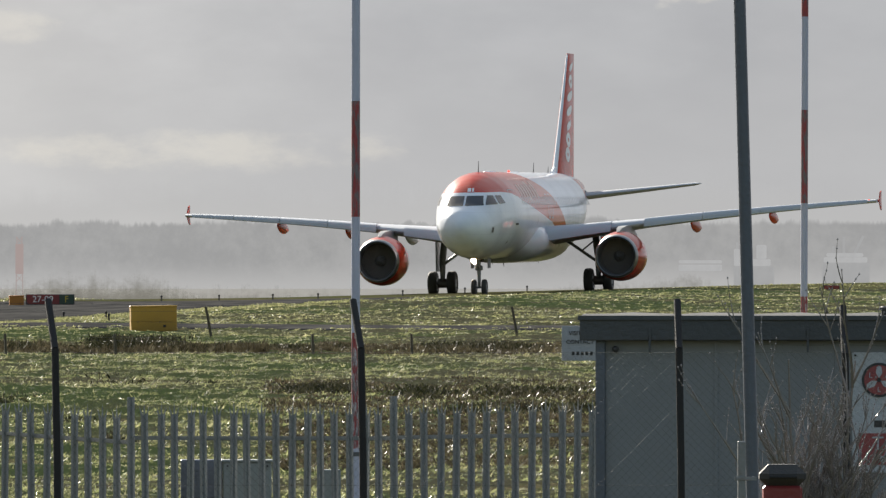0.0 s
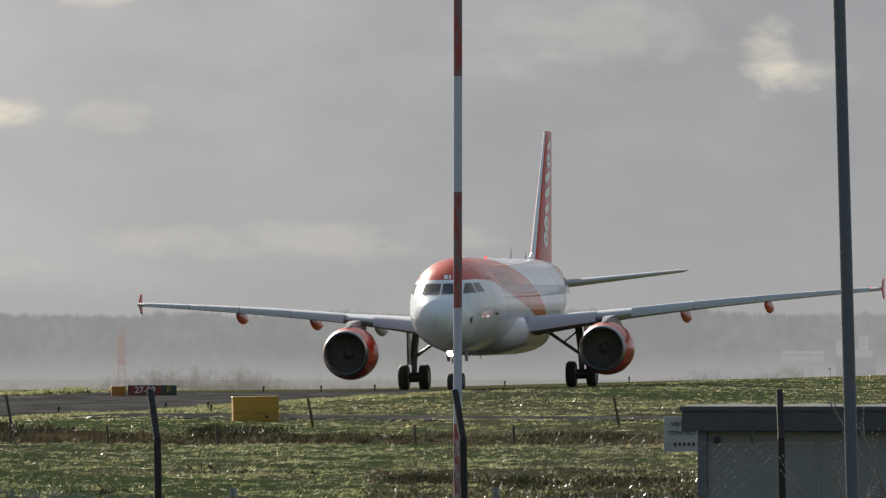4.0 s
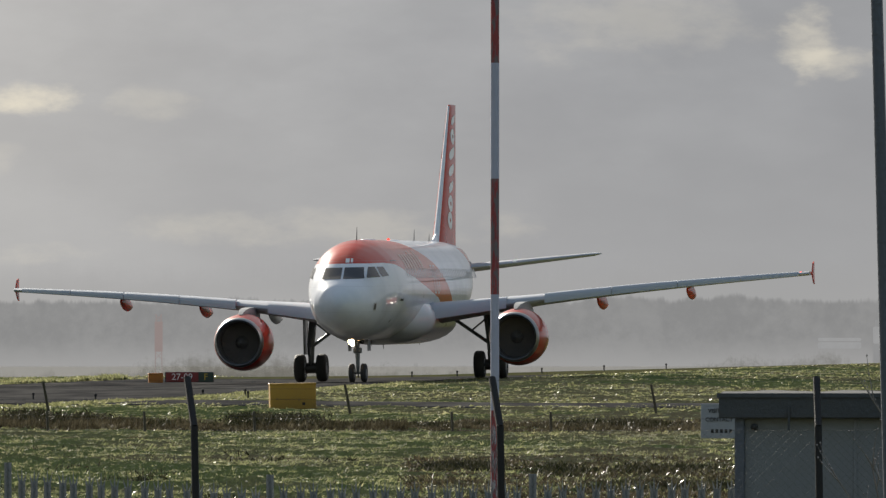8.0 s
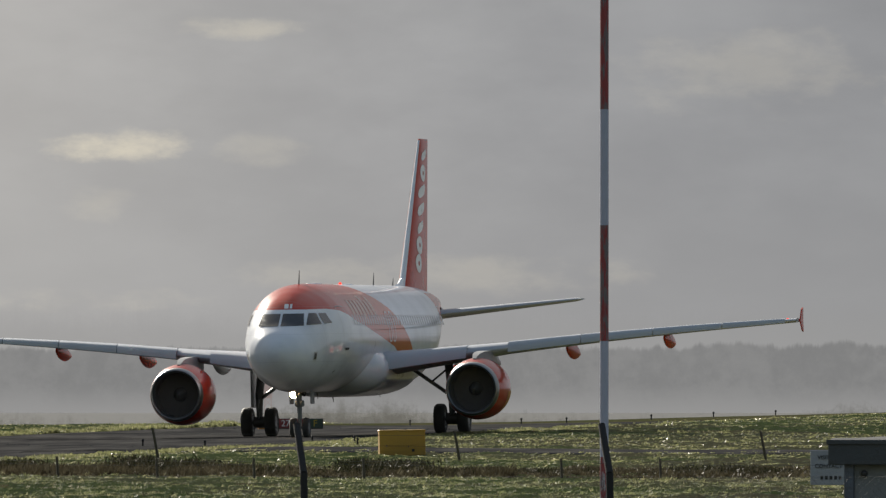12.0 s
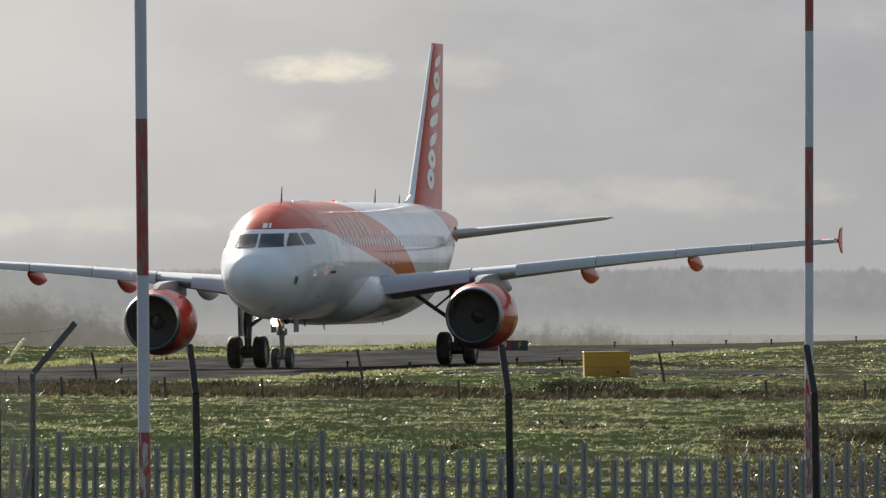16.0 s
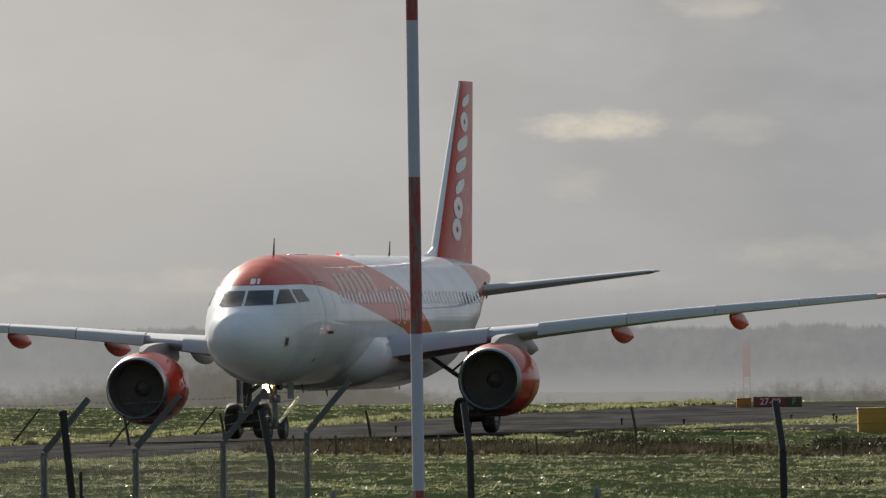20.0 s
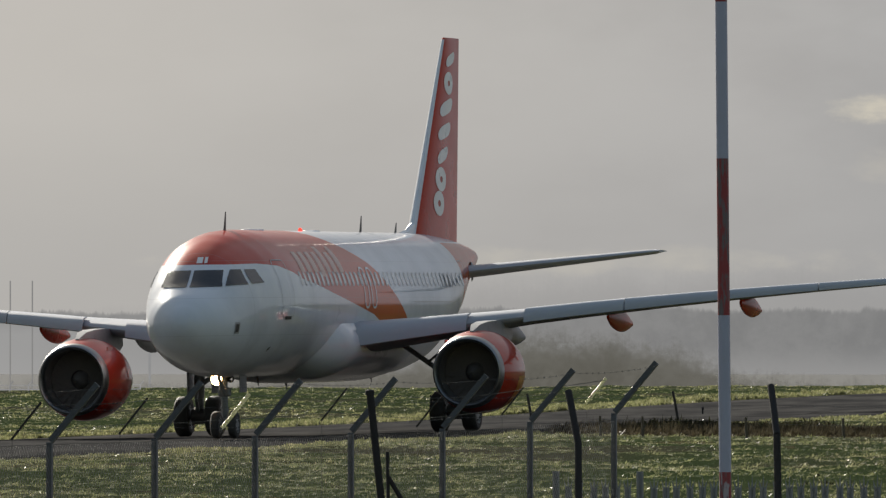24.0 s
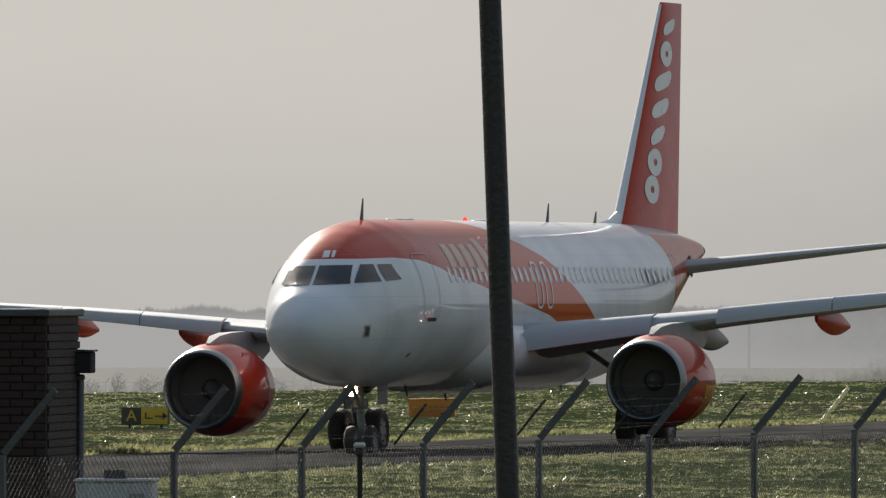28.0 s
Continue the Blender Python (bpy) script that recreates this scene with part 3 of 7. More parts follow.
def livery():
    """White gloss paint; orange over the flight deck and in a broad band that sweeps down to the wing, and on the tail cone."""
    m, n = blank("body_paint")
    pos = n.add("ShaderNodeTexCoord").outputs["Object"]
    fx, y, z = n.xyz(pos)
    x = n.math("SUBTRACT", GEAR, fx)

    def line(points):
        c = n.tree.nodes.new("ShaderNodeFloatCurve")
        x0, x1 = points[0][0], points[-1][0]
        curve = c.mapping.curves[0]
        for i, (a, b) in enumerate(points):
            at = ((a - x0) / (x1 - x0), b / 8)
            if i in (0, len(points) - 1):
                curve.points[0 if i == 0 else -1].location = at
            else:
                curve.points.new(*at)
        for p in curve.points:
            p.handle_type = "VECTOR"
        c.mapping.update()
        n.set(c.inputs["Value"], n.math("DIVIDE", n.math("SUBTRACT", x, x0), x1 - x0))
        return n.math("MULTIPLY", c.outputs[0], 8.0)
    lower = line([(0.0, 5.9), (1.55, 4.86), (2.2, 4.84), (3.5, 4.86), (4.8, 4.80), (6.0, 4.62), (7.0, 4.42), (8.6, 4.26), (10.2, 4.05), (15.5, 3.42), (20.0, 2.5)])
    upper = line([(10.0, 6.0), (11.6, 5.86), (12.6, 5.74), (14.3, 5.35), (16.0, 4.90), (17.0, 4.5), (19.8, 3.35), (21.0, 2.8)])
    over = n.math("GREATER_THAN", z, lower)
    ahead = n.math("MAXIMUM", n.math("LESS_THAN", z, upper), n.math("LESS_THAN", x, 10.0))
    band = n.math("MULTIPLY", over, ahead)
    band = n.math("MULTIPLY", band, n.math("LESS_THAN", x, 20.9))
    tail = n.math("GREATER_THAN", n.math("ADD", x, n.math("MULTIPLY", z, 0.30)), 30.5)
    tail = n.math("MULTIPLY", tail, n.math("LESS_THAN", z, 5.55))
    mask = n.math("MAXIMUM", band, tail)
    slow, fine = n.noise(pos, 0.7, 4.0), n.noise(pos, 9.0, 3.0)
    white = n.mix(n.ramp(slow, 0.4, 0.7), (0.70, 0.73, 0.79), (0.61, 0.64, 0.70))
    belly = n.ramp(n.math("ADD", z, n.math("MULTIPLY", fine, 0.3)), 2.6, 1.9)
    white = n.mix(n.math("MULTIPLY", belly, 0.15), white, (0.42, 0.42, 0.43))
    hot = n.mix(n.ramp(x, 3.0, 18.0), (0.43, 0.018, 0.004), (0.50, 0.062, 0.004))
    # faint butt joints of the skin panels
    ring = n.math("LESS_THAN", n.math("PINGPONG", n.math("ADD", x, 0.3), 1.35), 0.010)
    lap = n.math("LESS_THAN", n.math("PINGPONG", n.math("ADD", z, 0.25), 0.52), 0.006)
    seam = n.math("MULTIPLY", n.math("MAXIMUM", ring, lap), 0.25)
    col = n.mix(seam, n.mix(mask, white, hot), (0.25, 0.25, 0.26))
    relief = n.add("ShaderNodeBump", {"Strength": 0.035, "Distance": 0.05, "Height": n.noise(n.vec(n.math("MULTIPLY", fx, 0.35), y, n.math("MULTIPLY", z, 1.6)), 1.6, 3.0)})
    b = n.add("ShaderNodeBsdfPrincipled", {"Base Color": col, "Roughness": n.math("ADD", 0.24, n.math("MULTIPLY", slow, 0.12)), "Normal": relief.outputs[0], "Coat Weight": 0.65, "Coat Roughness": 0.04, "Coat IOR": 1.5, "Specular IOR Level": 0.03})
    n.add("ShaderNodeOutputMaterial", {0: b.outputs[0]})
    return m


BODY = livery()
PLANE_WHITE = paint("gloss_white", (0.68, 0.71, 0.76), 0.30, 0.0, 0.06, 1.5, 0.15, (0.5, 0.5, 0.5), 0.0005, 0.7, 0.06)
PLANE_ORANGE = paint("gloss_orange", (0.45, 0.030, 0.008), 0.30, 0.0, 0.07, 1.5, 0.1, (0.4, 0.06, 0.03), 0.0005, 0.2, 0.06)
PLANE_RED = paint("nacelle_red", (0.43, 0.030, 0.012), 0.40, 0.0, 0.06, 1.5, 0.1, (0.4, 0.05, 0.03), 0.0005, 0.7, 0.1)
PLANE_AMBER = paint("gloss_amber", (0.62, 0.22, 0.020), 0.28, 0.0, 0.06, 1.5, 0.1, (0.4, 0.12, 0.03), 0.002, 0.2)
WING_GREY = paint("wing_grey", (0.37, 0.395, 0.44), 0.55, 0.0, 0.08, 0.8, 0.2, (0.30, 0.31, 0.34), 0.0005, spec=0.2)
PYLON_GREY = paint("pylon_grey", (0.24, 0.25, 0.265), 0.45, 0.3, 0.15, 2.5, 0.4, (0.11, 0.105, 0.10), 0.001)
SLAT_GREY = paint("slat_grey", (0.39, 0.42, 0.47), 0.60, 0.0, 0.06, 1.5, 0.15, (0.42, 0.44, 0.47), 0.0005, spec=0.15)
LIP_METAL = paint("inlet_lip_metal", (0.30, 0.305, 0.31), 0.40, 1.0, 0.08, 3.0)
DARK_METAL = paint("dark_metal", (0.085, 0.082, 0.080), 0.5, 0.5, 0.2, 6.0)
DUCT = paint("inlet_duct", (0.150, 0.142, 0.138), 0.5, 0.2, 0.15, 5.0)
FAN = paint("fan_blade", (0.105, 0.092, 0.086), 0.9, 0.0, 0.15, 5.0)
GEAR_GREY = paint("gear_grey", (0.20, 0.21, 0.22), 0.45, 0.3, 0.2, 8.0, 0.4, (0.07, 0.065, 0.06))
WINDOW = paint("dark_glazing", (0.018, 0.021, 0.026), 0.12, 0.0, 0.2, 3.0, coat=0.0, spec=0.7)
# cabin panes coloured pale in place of the bright sky they reflect
CABIN = paint("sky_pale_glazing", (0.58, 0.60, 0.63), 0.2, 0.0, 0.1, 3.0, coat=0.6)
FRAME = paint("window_surround", (0.36, 0.37, 0.39), 0.35, 0.3, 0.06, 5.0)
LAMP = glow("landing_light", (1.0, 0.56, 0.24), 30.0)
BEACON = glow("red_beacon", (1.0, 0.05, 0.03), 1.3)
DOOR_LINE = paint("door_seal_grey", (0.40, 0.41, 0.43), 0.4, 0.0, 0.05, 3.0)
WHITE_MARK = paint("white_marking", (0.72, 0.73, 0.75), 0.3, 0.0, 0.05, 3.0)
# name white tinted pink, with the roof's washing reflection put into it
SHEEN_MARK = paint("sheen_name_white", (0.70, 0.50, 0.44), 0.4, 0.0, 0.1, 6.0)


def aerofoil(chord, thick, n=18):
    """Points (back, up) round a wing section, from the trailing edge over the top."""
    def half(t):
        return 5 * thick * chord * (0.2969 * math.sqrt(t) - 0.126 * t - 0.3516 * t * t + 0.2843 * t ** 3 - 0.1030 * t ** 4)
    ts = [(1 - math.cos(math.pi * i / n)) / 2 for i in range(n + 1)]
    upper = [(t * chord, half(t) * 1.05) for t in reversed(ts)]
    lower = [(t * chord, -half(t) * 0.95) for t in ts[1:-1]]
    return upper + lower


def wing_z(y):
    k = max(0.0, min(1.0, (abs(y) - 1.98) / 15))
    return 2.74 + 15 * k * 0.092 + 0.13 * math.sin(math.pi * k)


def wing_le(y):
    return 12.35 + (abs(y) - 1.98) * 0.566 if abs(y) > 1.98 else 12.35 - (1.98 - abs(y)) * 0.6


def wing_chord(y):
    return float(np.interp(abs(y), [0, 1.98, 6.4, 16.9], [7.4, 6.25, 3.95, 1.55]))


def build_airliner():
    plane = thing("airliner", "white and orange twin-jet airliner taxiing on the asphalt", "airliner")
    # body
    stations = sorted(set([0.0, 0.02, 0.04, 0.08, 0.15, 0.25, 0.37, 0.5, 0.66, 0.83] + list(np.arange(1.0, 6.01, 0.2)) + list(np.arange(6.5, 24.6, 1.0)) + list(np.arange(24.5, 37.5, 0.5)) + [37.57]))
    s = Shape()
    s.loft([[skin(x, 2 * math.pi * k / 72) for k in range(72)] for x in stations])
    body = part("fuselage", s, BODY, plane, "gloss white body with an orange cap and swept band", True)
    # wing-body fairing
    rings = []
    for x in np.arange(9.9, 22.01, 0.31):
        k = float(ease(x, 9.9, 11.7) * (1 - ease(x, 18.5, 22.0)))
        top, low, half = 3.20 + 0.35 * k, 1.87 - 0.37 * k, 1.30 + 0.98 * k
        ring = []
        for j in range(28):
            t = 2 * math.pi * j / 28
            c, w = math.cos(t), math.sin(t)
            sx, sz = abs(w) ** 0.85 * (1 if w > 0 else -1), abs(c) ** 0.9 * (1 if c > 0 else -1)
            ring.append((GEAR - x, half * sx, (top + low) / 2 + (top - low) / 2 * sz))
        rings.append(ring)
    part("belly_fairing", Shape().loft(rings), PLANE_WHITE, plane, "", True)
    # flight deck panes, in sideways place and height
    panes = {"windscreen_pane": ((0.045, 4.22), (0.86, 4.23), (0.79, 4.69), (0.045, 4.69)),
             "side_pane": ((0.93, 4.25), (1.38, 4.28), (1.14, 4.70), (0.92, 4.70)),
             "rear_pane": ((1.44, 4.29), (1.60, 4.33), (1.38, 4.70), (1.20, 4.70))}
    for name, q in panes.items():
        for side in (1, -1):
            s, n = Shape(), 8
            for j in range(n + 1):
                for i in range(n + 1):
                    a, b = i / n, j / n
                    y = (1 - b) * ((1 - a) * q[0][0] + a * q[1][0]) + b * ((1 - a) * q[3][0] + a * q[2][0])
                    z = (1 - b) * ((1 - a) * q[0][1] + a * q[1][1]) + b * ((1 - a) * q[3][1] + a * q[2][1])
                    x = nose_x(y, z)
                    if side < 0 and name != "windscreen_pane":
                        x += 0.95
                        y = skin_at(x, z, 1, 0.012)[1]
                    s.v.append((GEAR - x + 0.016, side * (y + 0.012 * (y > 0.85)), z + 0.006))
            s.f = [(j * (n + 1) + i, j * (n + 1) + i + 1, (j + 1) * (n + 1) + i + 1, (j + 1) * (n + 1) + i) for j in range(n) for i in range(n)]
            part(name, s, WINDOW, plane, "dark flight deck glazing", True)

    def ribbon(name, path, wide, material, out=0.006, side=1, parent=None, label=""):
        """A flat stripe on the skin along (back, height) points."""
        s = Shape()
        fine = [path[0]]
        for a, b in zip(path, path[1:]):
            k = max(1, math.ceil(math.hypot(b[0] - a[0], b[1] - a[1]) / 0.07))
            fine += [(a[0] + (b[0] - a[0]) * i / k, a[1] + (b[1] - a[1]) * i / k) for i in range(1, k + 1)]
        path = fine
        for i, (x, z) in enumerate(path):
            a, b = path[max(i - 1, 0)], path[min(i + 1, len(path) - 1)]
            dx, dz = b[0] - a[0], b[1] - a[1]
            k = wide / 2 / max(1e-6, math.hypot(dx, dz))
            for e in (1, -1):
                s.v.append(skin_at(x - e * dz * k, z + e * dx * k, side, out))
        s.f = [(2 * i, 2 * i + 1, 2 * i + 3, 2 * i + 2) for i in range(len(path) - 1)]
        return part(name, s, material, parent or plane, label)

    def rounded(x0, x1, z0, z1, r=0.12, n=5):
        pts = []
        for cx, cz, a0 in ((x1 - r, z1 - r, 0), (x0 + r, z1 - r, 90), (x0 + r, z0 + r, 180), (x1 - r, z0 + r, 270)):
            for i in range(n + 1):
                a = radians(a0 + 90 * i / n)
                pts.append((cx + r * math.cos(a), cz + r * math.sin(a)))
        return pts + pts[:1]
    # cabin windows: one mesh, shared
    s = Shape()
    ring = rounded(-0.115, 0.115, -0.165, 0.165, 0.1, 4)[:-1]
    s.v = [(-x, skin_at(15.0, 4.44 + z, 1, 0.007)[1], 4.44 + z) for x, z in ring]
    s.f = [tuple(range(len(ring)))]
    pane = s.mesh("cabin_window")
    f = Shape()
    big = rounded(-0.150, 0.150, -0.205, 0.205, 0.12, 4)[:-1]
    f.v = [(-x, skin_at(15.0, 4.44 + z, 1, 0.003)[1], 4.44 + z) for x, z in big]
    f.f = [tuple(range(len(big)))]
    surround = f.mesh("surround")
    xs = [6.7 + 0.533 * i for i in range(40)]
    for side in (1, -1):
        for x in xs:
            if 7.0 < x < 7.2:
                continue
            m = Matrix.Translation((GEAR - x, 0, 0)) @ Matrix.Diagonal((1, side, 1, 1))
            w = part("cabin_window", pane, CABIN, plane, "", False, m)
            part("surround", surround, FRAME, w)
    # doors, overwing exits, hatches
    for side in (1, -1):
        ribbon("door_outline", rounded(4.42, 5.50, 3.36, 4.95, 0.18), 0.026, DOOR_LINE, 0.016, side)
        ribbon("door_sill", [(4.66, 3.34), (5.26, 3.34)], 0.09, RUBBER, 0.020, side)
        ribbon("door_outline", rounded(29.1, 29.9, 3.25, 5.0, 0.18), 0.03, DOOR_LINE, 0.005, side)
        for x in (14.55, 15.45):
            ribbon("exit_outline", rounded(x - 0.27, x + 0.27, 3.62, 4.75, 0.2), 0.06, PLANE_WHITE if side > 0 else FRAME, 0.012, side)
        ribbon("hatch_frame", [(1.40, 2.92), (1.40, 3.23)], 0.27, FRAME, 0.010, side)
        ribbon("hatch", [(1.40, 2.97), (1.40, 3.18)], 0.17, DARK_METAL, 0.016, side)
        ribbon("static_port", [(4.2, 2.45), (4.36, 2.52)], 0.09, DARK_METAL, 0.007, side)
        ribbon("cheat_seam", [(20.5 + i * 0.5, 3.78) for i in range(16)], 0.02, FRAME, 0.004, side)
    # plain shapes in place of the airline's name along the roof, and two bars on the brow
    def patch(name, x0, x1, z0, z1, slant, material, side):
        s, n = Shape(), 6
        for j in range(n + 1):
            for i in range(n + 1):
                b = j / n
                pinch = 0.82 + 0.18 * math.sin(math.pi * b)
                xx = (x0 + x1) / 2 + (x1 - x0) * (i / n - 0.5) * pinch - slant * b
                s.v.append(skin_at(xx, z0 + (z1 - z0) * b, side, 0.007))
        s.f = [(j * (n + 1) + i, j * (n + 1) + i + 1, (j + 1) * (n + 1) + i + 1, (j + 1) * (n + 1) + i) for j in range(n) for i in range(n)]
        return part(name, s, material, plane, "plain white shape on the roof band, tinted for the sheen", True)
    for side in (1, -1):
        for i in range(7):
            x = 7.05 + 0.80 * i
            patch("name_shape", x, x + 0.56, 4.62 - (0.12 if i == 3 else 0), 5.20 + (0.16 if i in (4, 6) else 0), -0.12 * side, SHEEN_MARK, side)
    for y0, y1 in ((0.04, 0.20), (0.25, 0.33)):
        s, n = Shape(), 4
        for j in range(n + 1):
            for i in range(n + 1):
                y, z = y0 + (y1 - y0) * i / n - 0.02 * j / n, 4.88 + 0.17 * j / n
                s.v.append((GEAR - nose_x(y, z) + 0.012, y, z + 0.012))
        s.f = [(j * (n + 1) + i, j * (n + 1) + i + 1, (j + 1) * (n + 1) + i + 1, (j + 1) * (n + 1) + i) for j in range(n) for i in range(n)]
        part("brow_bar", s, WHITE_MARK, plane, "white bar on the orange brow", True)
    # aerials, drain mast, beacons
    for x, h, up in ((5.45, 0.52, 1), (22.4, 0.48, 1), (27.0, 0.30, 1), (9.0, 0.26, -1), (12.5, 0.2, -1), (23.3, 0.25, -1)):
        top, low, half = section(x)
        z = top if up > 0 else (low if x < 10 or x > 20 else 1.52)
        s = Shape()
        s.loft([[(GEAR - x + dx * k - lean, dy * k, z + up * (hh - 0.03)) for dx, dy in ((0.17, 0), (0, 0.022), (-0.17, 0), (0, -0.022))] for k, hh, lean in ((1.0, 0.0, 0.0), (0.35, h + 0.03, 0.16))])
        part("blade_aerial", s, DARK_METAL, plane)
    for x, z, sgn in ((14.7, 5.85, 1),):
        s = Shape().lathe([(0, 0.07), (0.04 * sgn, 0.055), (0.08 * sgn, 0.04), (0.10 * sgn, 0.01)], (GEAR - x, 0, z - 0.01 * sgn), "z", 14, 1.0, True)
        part("beacon", s, BEACON, plane, "red anti-collision beacon", True)
    for x in (8.4, 9.2, 16.1):
        part("roof_antenna_cap", Shape().lathe([(-0.02, 0.26), (0.02, 0.22), (0.035, 0.1), (0.038, 0.01)], (GEAR - x, 0, 5.845), "z", 18, 1.0, True), PLANE_WHITE, plane, "", True)

    # wings
    for side in (1, -1):
        ys = [1.2, 1.98, 3.0, 4.2, 5.2, 6.4, 8, 10, 12, 14, 16, 16.9]
        rings = []
        for y in ys:
            c = wing_chord(y)
            th = float(np.interp(y, [0, 2, 6.4, 17], [0.15, 0.148, 0.118, 0.108]))
            rings.append([(GEAR - wing_le(y) - b, side * y, wing_z(y) + u) for b, u in aerofoil(c, th)])
        wing = part("wing", Shape().loft(rings), WING_GREY, plane, "grey swept wing with white leading edge", True)
        # slats: drooped plates ahead of the leading edge, in runs with gaps
        for y0, y1 in ((2.15, 5.0), (6.5, 9.1), (9.13, 11.7), (11.73, 14.2), (14.23, 16.5)):
            rr = []
            for y in np.linspace(y0, y1, 5):
                c = wing_chord(y)
                plate = [(0.100, 0.066), (0.045, 0.064), (-0.005, 0.052), (-0.038, 0.028), (-0.056, -0.004), (-0.062, -0.040), (-0.050, -0.044), (-0.040, -0.006), (-0.022, 0.018), (0.008, 0.038), (0.050, 0.052), (0.100, 0.060)]
                rr.append([(GEAR - wing_le(y) - b * c, side * y, wing_z(y) + u * c) for b, u in plate])
            part("slat", Shape().loft(rr, True), SLAT_GREY, wing, "pale grey drooped slat", True)
        # flaps and ailerons along the trailing edge
        for y0, y1 in ((2.2, 6.3), (6.4, 12.6), (12.7, 16.2)):
            rr = []
            for y in np.linspace(y0, y1, 3):
                c = wing_chord(y)
                te = wing_le(y) + c
                z = wing_z(y)
                rr.append([(GEAR - te + 0.22 * c, side * y, z - 0.014 * c), (GEAR - te + 0.22 * c, side * y, z - 0.034 * c), (GEAR - te - 0.03, side * y, z - 0.03), (GEAR - te - 0.03, side * y, z - 0.008)])
            part("flap", Shape().loft(rr), WING_GREY, wing)
        # flap track fairings
        # inner fairing gets the darker pylon grey to stand for its backlit shade
        for y, ln, ht, mat in ((5.35, 3.6, 0.34, PYLON_GREY), (8.4, 3.4, 0.34, PLANE_ORANGE), (12.0, 3.0, 0.31, PLANE_ORANGE)):
            te = wing_le(y) + wing_chord(y)
            rr = []
            for k in np.linspace(0, 1, 12):
                r = math.sin(math.pi * min(1, 0.05 + 0.95 * k) ** 0.9) ** 0.7 if k < 0.97 else 0.18
                xx = te - 0.62 * ln + ln * k
                zz = wing_z(y) - 0.24 - 0.22 * k
                rr.append([(GEAR - xx, side * (y + 0.13 * r * math.sin(a)), zz + ht * r * math.cos(a)) for a in [2 * math.pi * j / 14 for j in range(14)]])
            part("flap_track_fairing", Shape().loft(rr), mat, wing, "orange canoe fairing under the wing" if mat is PLANE_ORANGE else "", True)
        # wing tip fence, lamp
        x0, z0 = wing_le(16.9), wing_z(16.9)
        s = Shape()
        for yy in (16.93, 16.98):
            s.v += [(GEAR - x0 - b, side * yy, z0 + u) for b, u in ((0.75, 0.0), (1.22, 0.43), (1.6, 0.50), (1.50, 0.0), (1.6, -0.45), (1.28, -0.38))]
        s.f = [(0, 1, 2, 3, 4, 5), (11, 10, 9, 8, 7, 6)] + [(i, (i + 1) % 6, 6 + (i + 1) % 6, 6 + i) for i in range(6)]
        part("wing_tip_fence", s, PLANE_ORANGE, wing, "orange wing tip fence")
        s = Shape().lathe([(0.10, 0.01), (0.06, 0.05), (-0.05, 0.06), (-0.16, 0.02)], (GEAR - x0 - 0.12, side * 16.55, z0 + 0.03), "x", 12, 1.0, True)
        part("wing_tip_light", s, BEACON if side > 0 else PLANE_WHITE, wing, "", True)

        # engine
        cy, cz, x0 = side * 5.755, 1.72, 10.40
        eng = part("engine_cowl", Shape().lathe([(GEAR - x0 - a, r) for a, r in ((0.30, 1.03), (0.6, 1.105), (1.0, 1.165), (1.5, 1.19), (2.0, 1.18), (2.6, 1.12), (3.2, 1.0), (3.45, 0.93), (3.44, 0.88), (2.8, 0.9))], (0, cy, cz), "x", 48, 1.0), PLANE_RED, plane, "glossy red engine cowl with an amber patch", True)
        part("inlet_lip", Shape().lathe([(GEAR - x0 - a, r) for a, r in ((0.34, 0.85), (0.16, 0.86), (0.05, 0.89), (0.0, 0.94), (0.03, 0.98), (0.14, 1.015), (0.302, 1.034))], (0, cy, cz), "x", 48), LIP_METAL, eng, "bare metal inlet lip", True)
        part("inlet_duct", Shape().lathe([(GEAR - x0 - a, r) for a, r in ((0.33, 0.862), (0.7, 0.858), (1.15, 0.868))], (0, cy, cz), "x", 40), DUCT, eng, "", True)
        part("fan_disc", Shape().lathe([(GEAR - x0 - 1.16, 0.87), (GEAR - x0 - 1.165, 0.02)], (0, cy, cz), "x", 36), FAN, eng)
        part("spinner", Shape().lathe([(GEAR - x0 - a, r) for a, r in ((0.62, 0.01), (0.72, 0.09), (0.9, 0.19), (1.12, 0.27))], (0, cy, cz), "x", 24, 1.0, True), DUCT, eng, "", True)
        blade = Shape()
        for r, tw in ((0.26, 1.05), (0.55, 1.20), (0.85, 1.35)):
            w = 0.11
            blade.v += [(w * math.cos(tw), -w * math.sin(tw), r), (-w * math.cos(tw), w * math.sin(tw), r)]
        blade.f = [(0, 1, 3, 2), (2, 3, 5, 4)]
        bm = blade.mesh("fan_blade")
        for k in range(24):
            part("fan_blade", bm, FAN, eng, "", False, Matrix.Translation((GEAR - x0 - 1.02, cy, cz)) @ Matrix.Rotation(2 * math.pi * k / 24, 4, "X"))
        part("core_nozzle", Shape().lathe([(GEAR - x0 - a, r) for a, r in ((2.7, 0.70), (3.4, 0.66), (4.3, 0.46), (4.28, 0.42), (3.6, 0.4))], (0, cy, cz), "x", 32), DARK_METAL, eng, "", True)
        part("exhaust_plug", Shape().lathe([(GEAR - x0 - a, r) for a, r in ((3.5, 0.34), (4.3, 0.26), (5.0, 0.03))], (0, cy, cz), "x", 24, 1.0, True), DARK_METAL, eng, "", True)
        s = Shape()
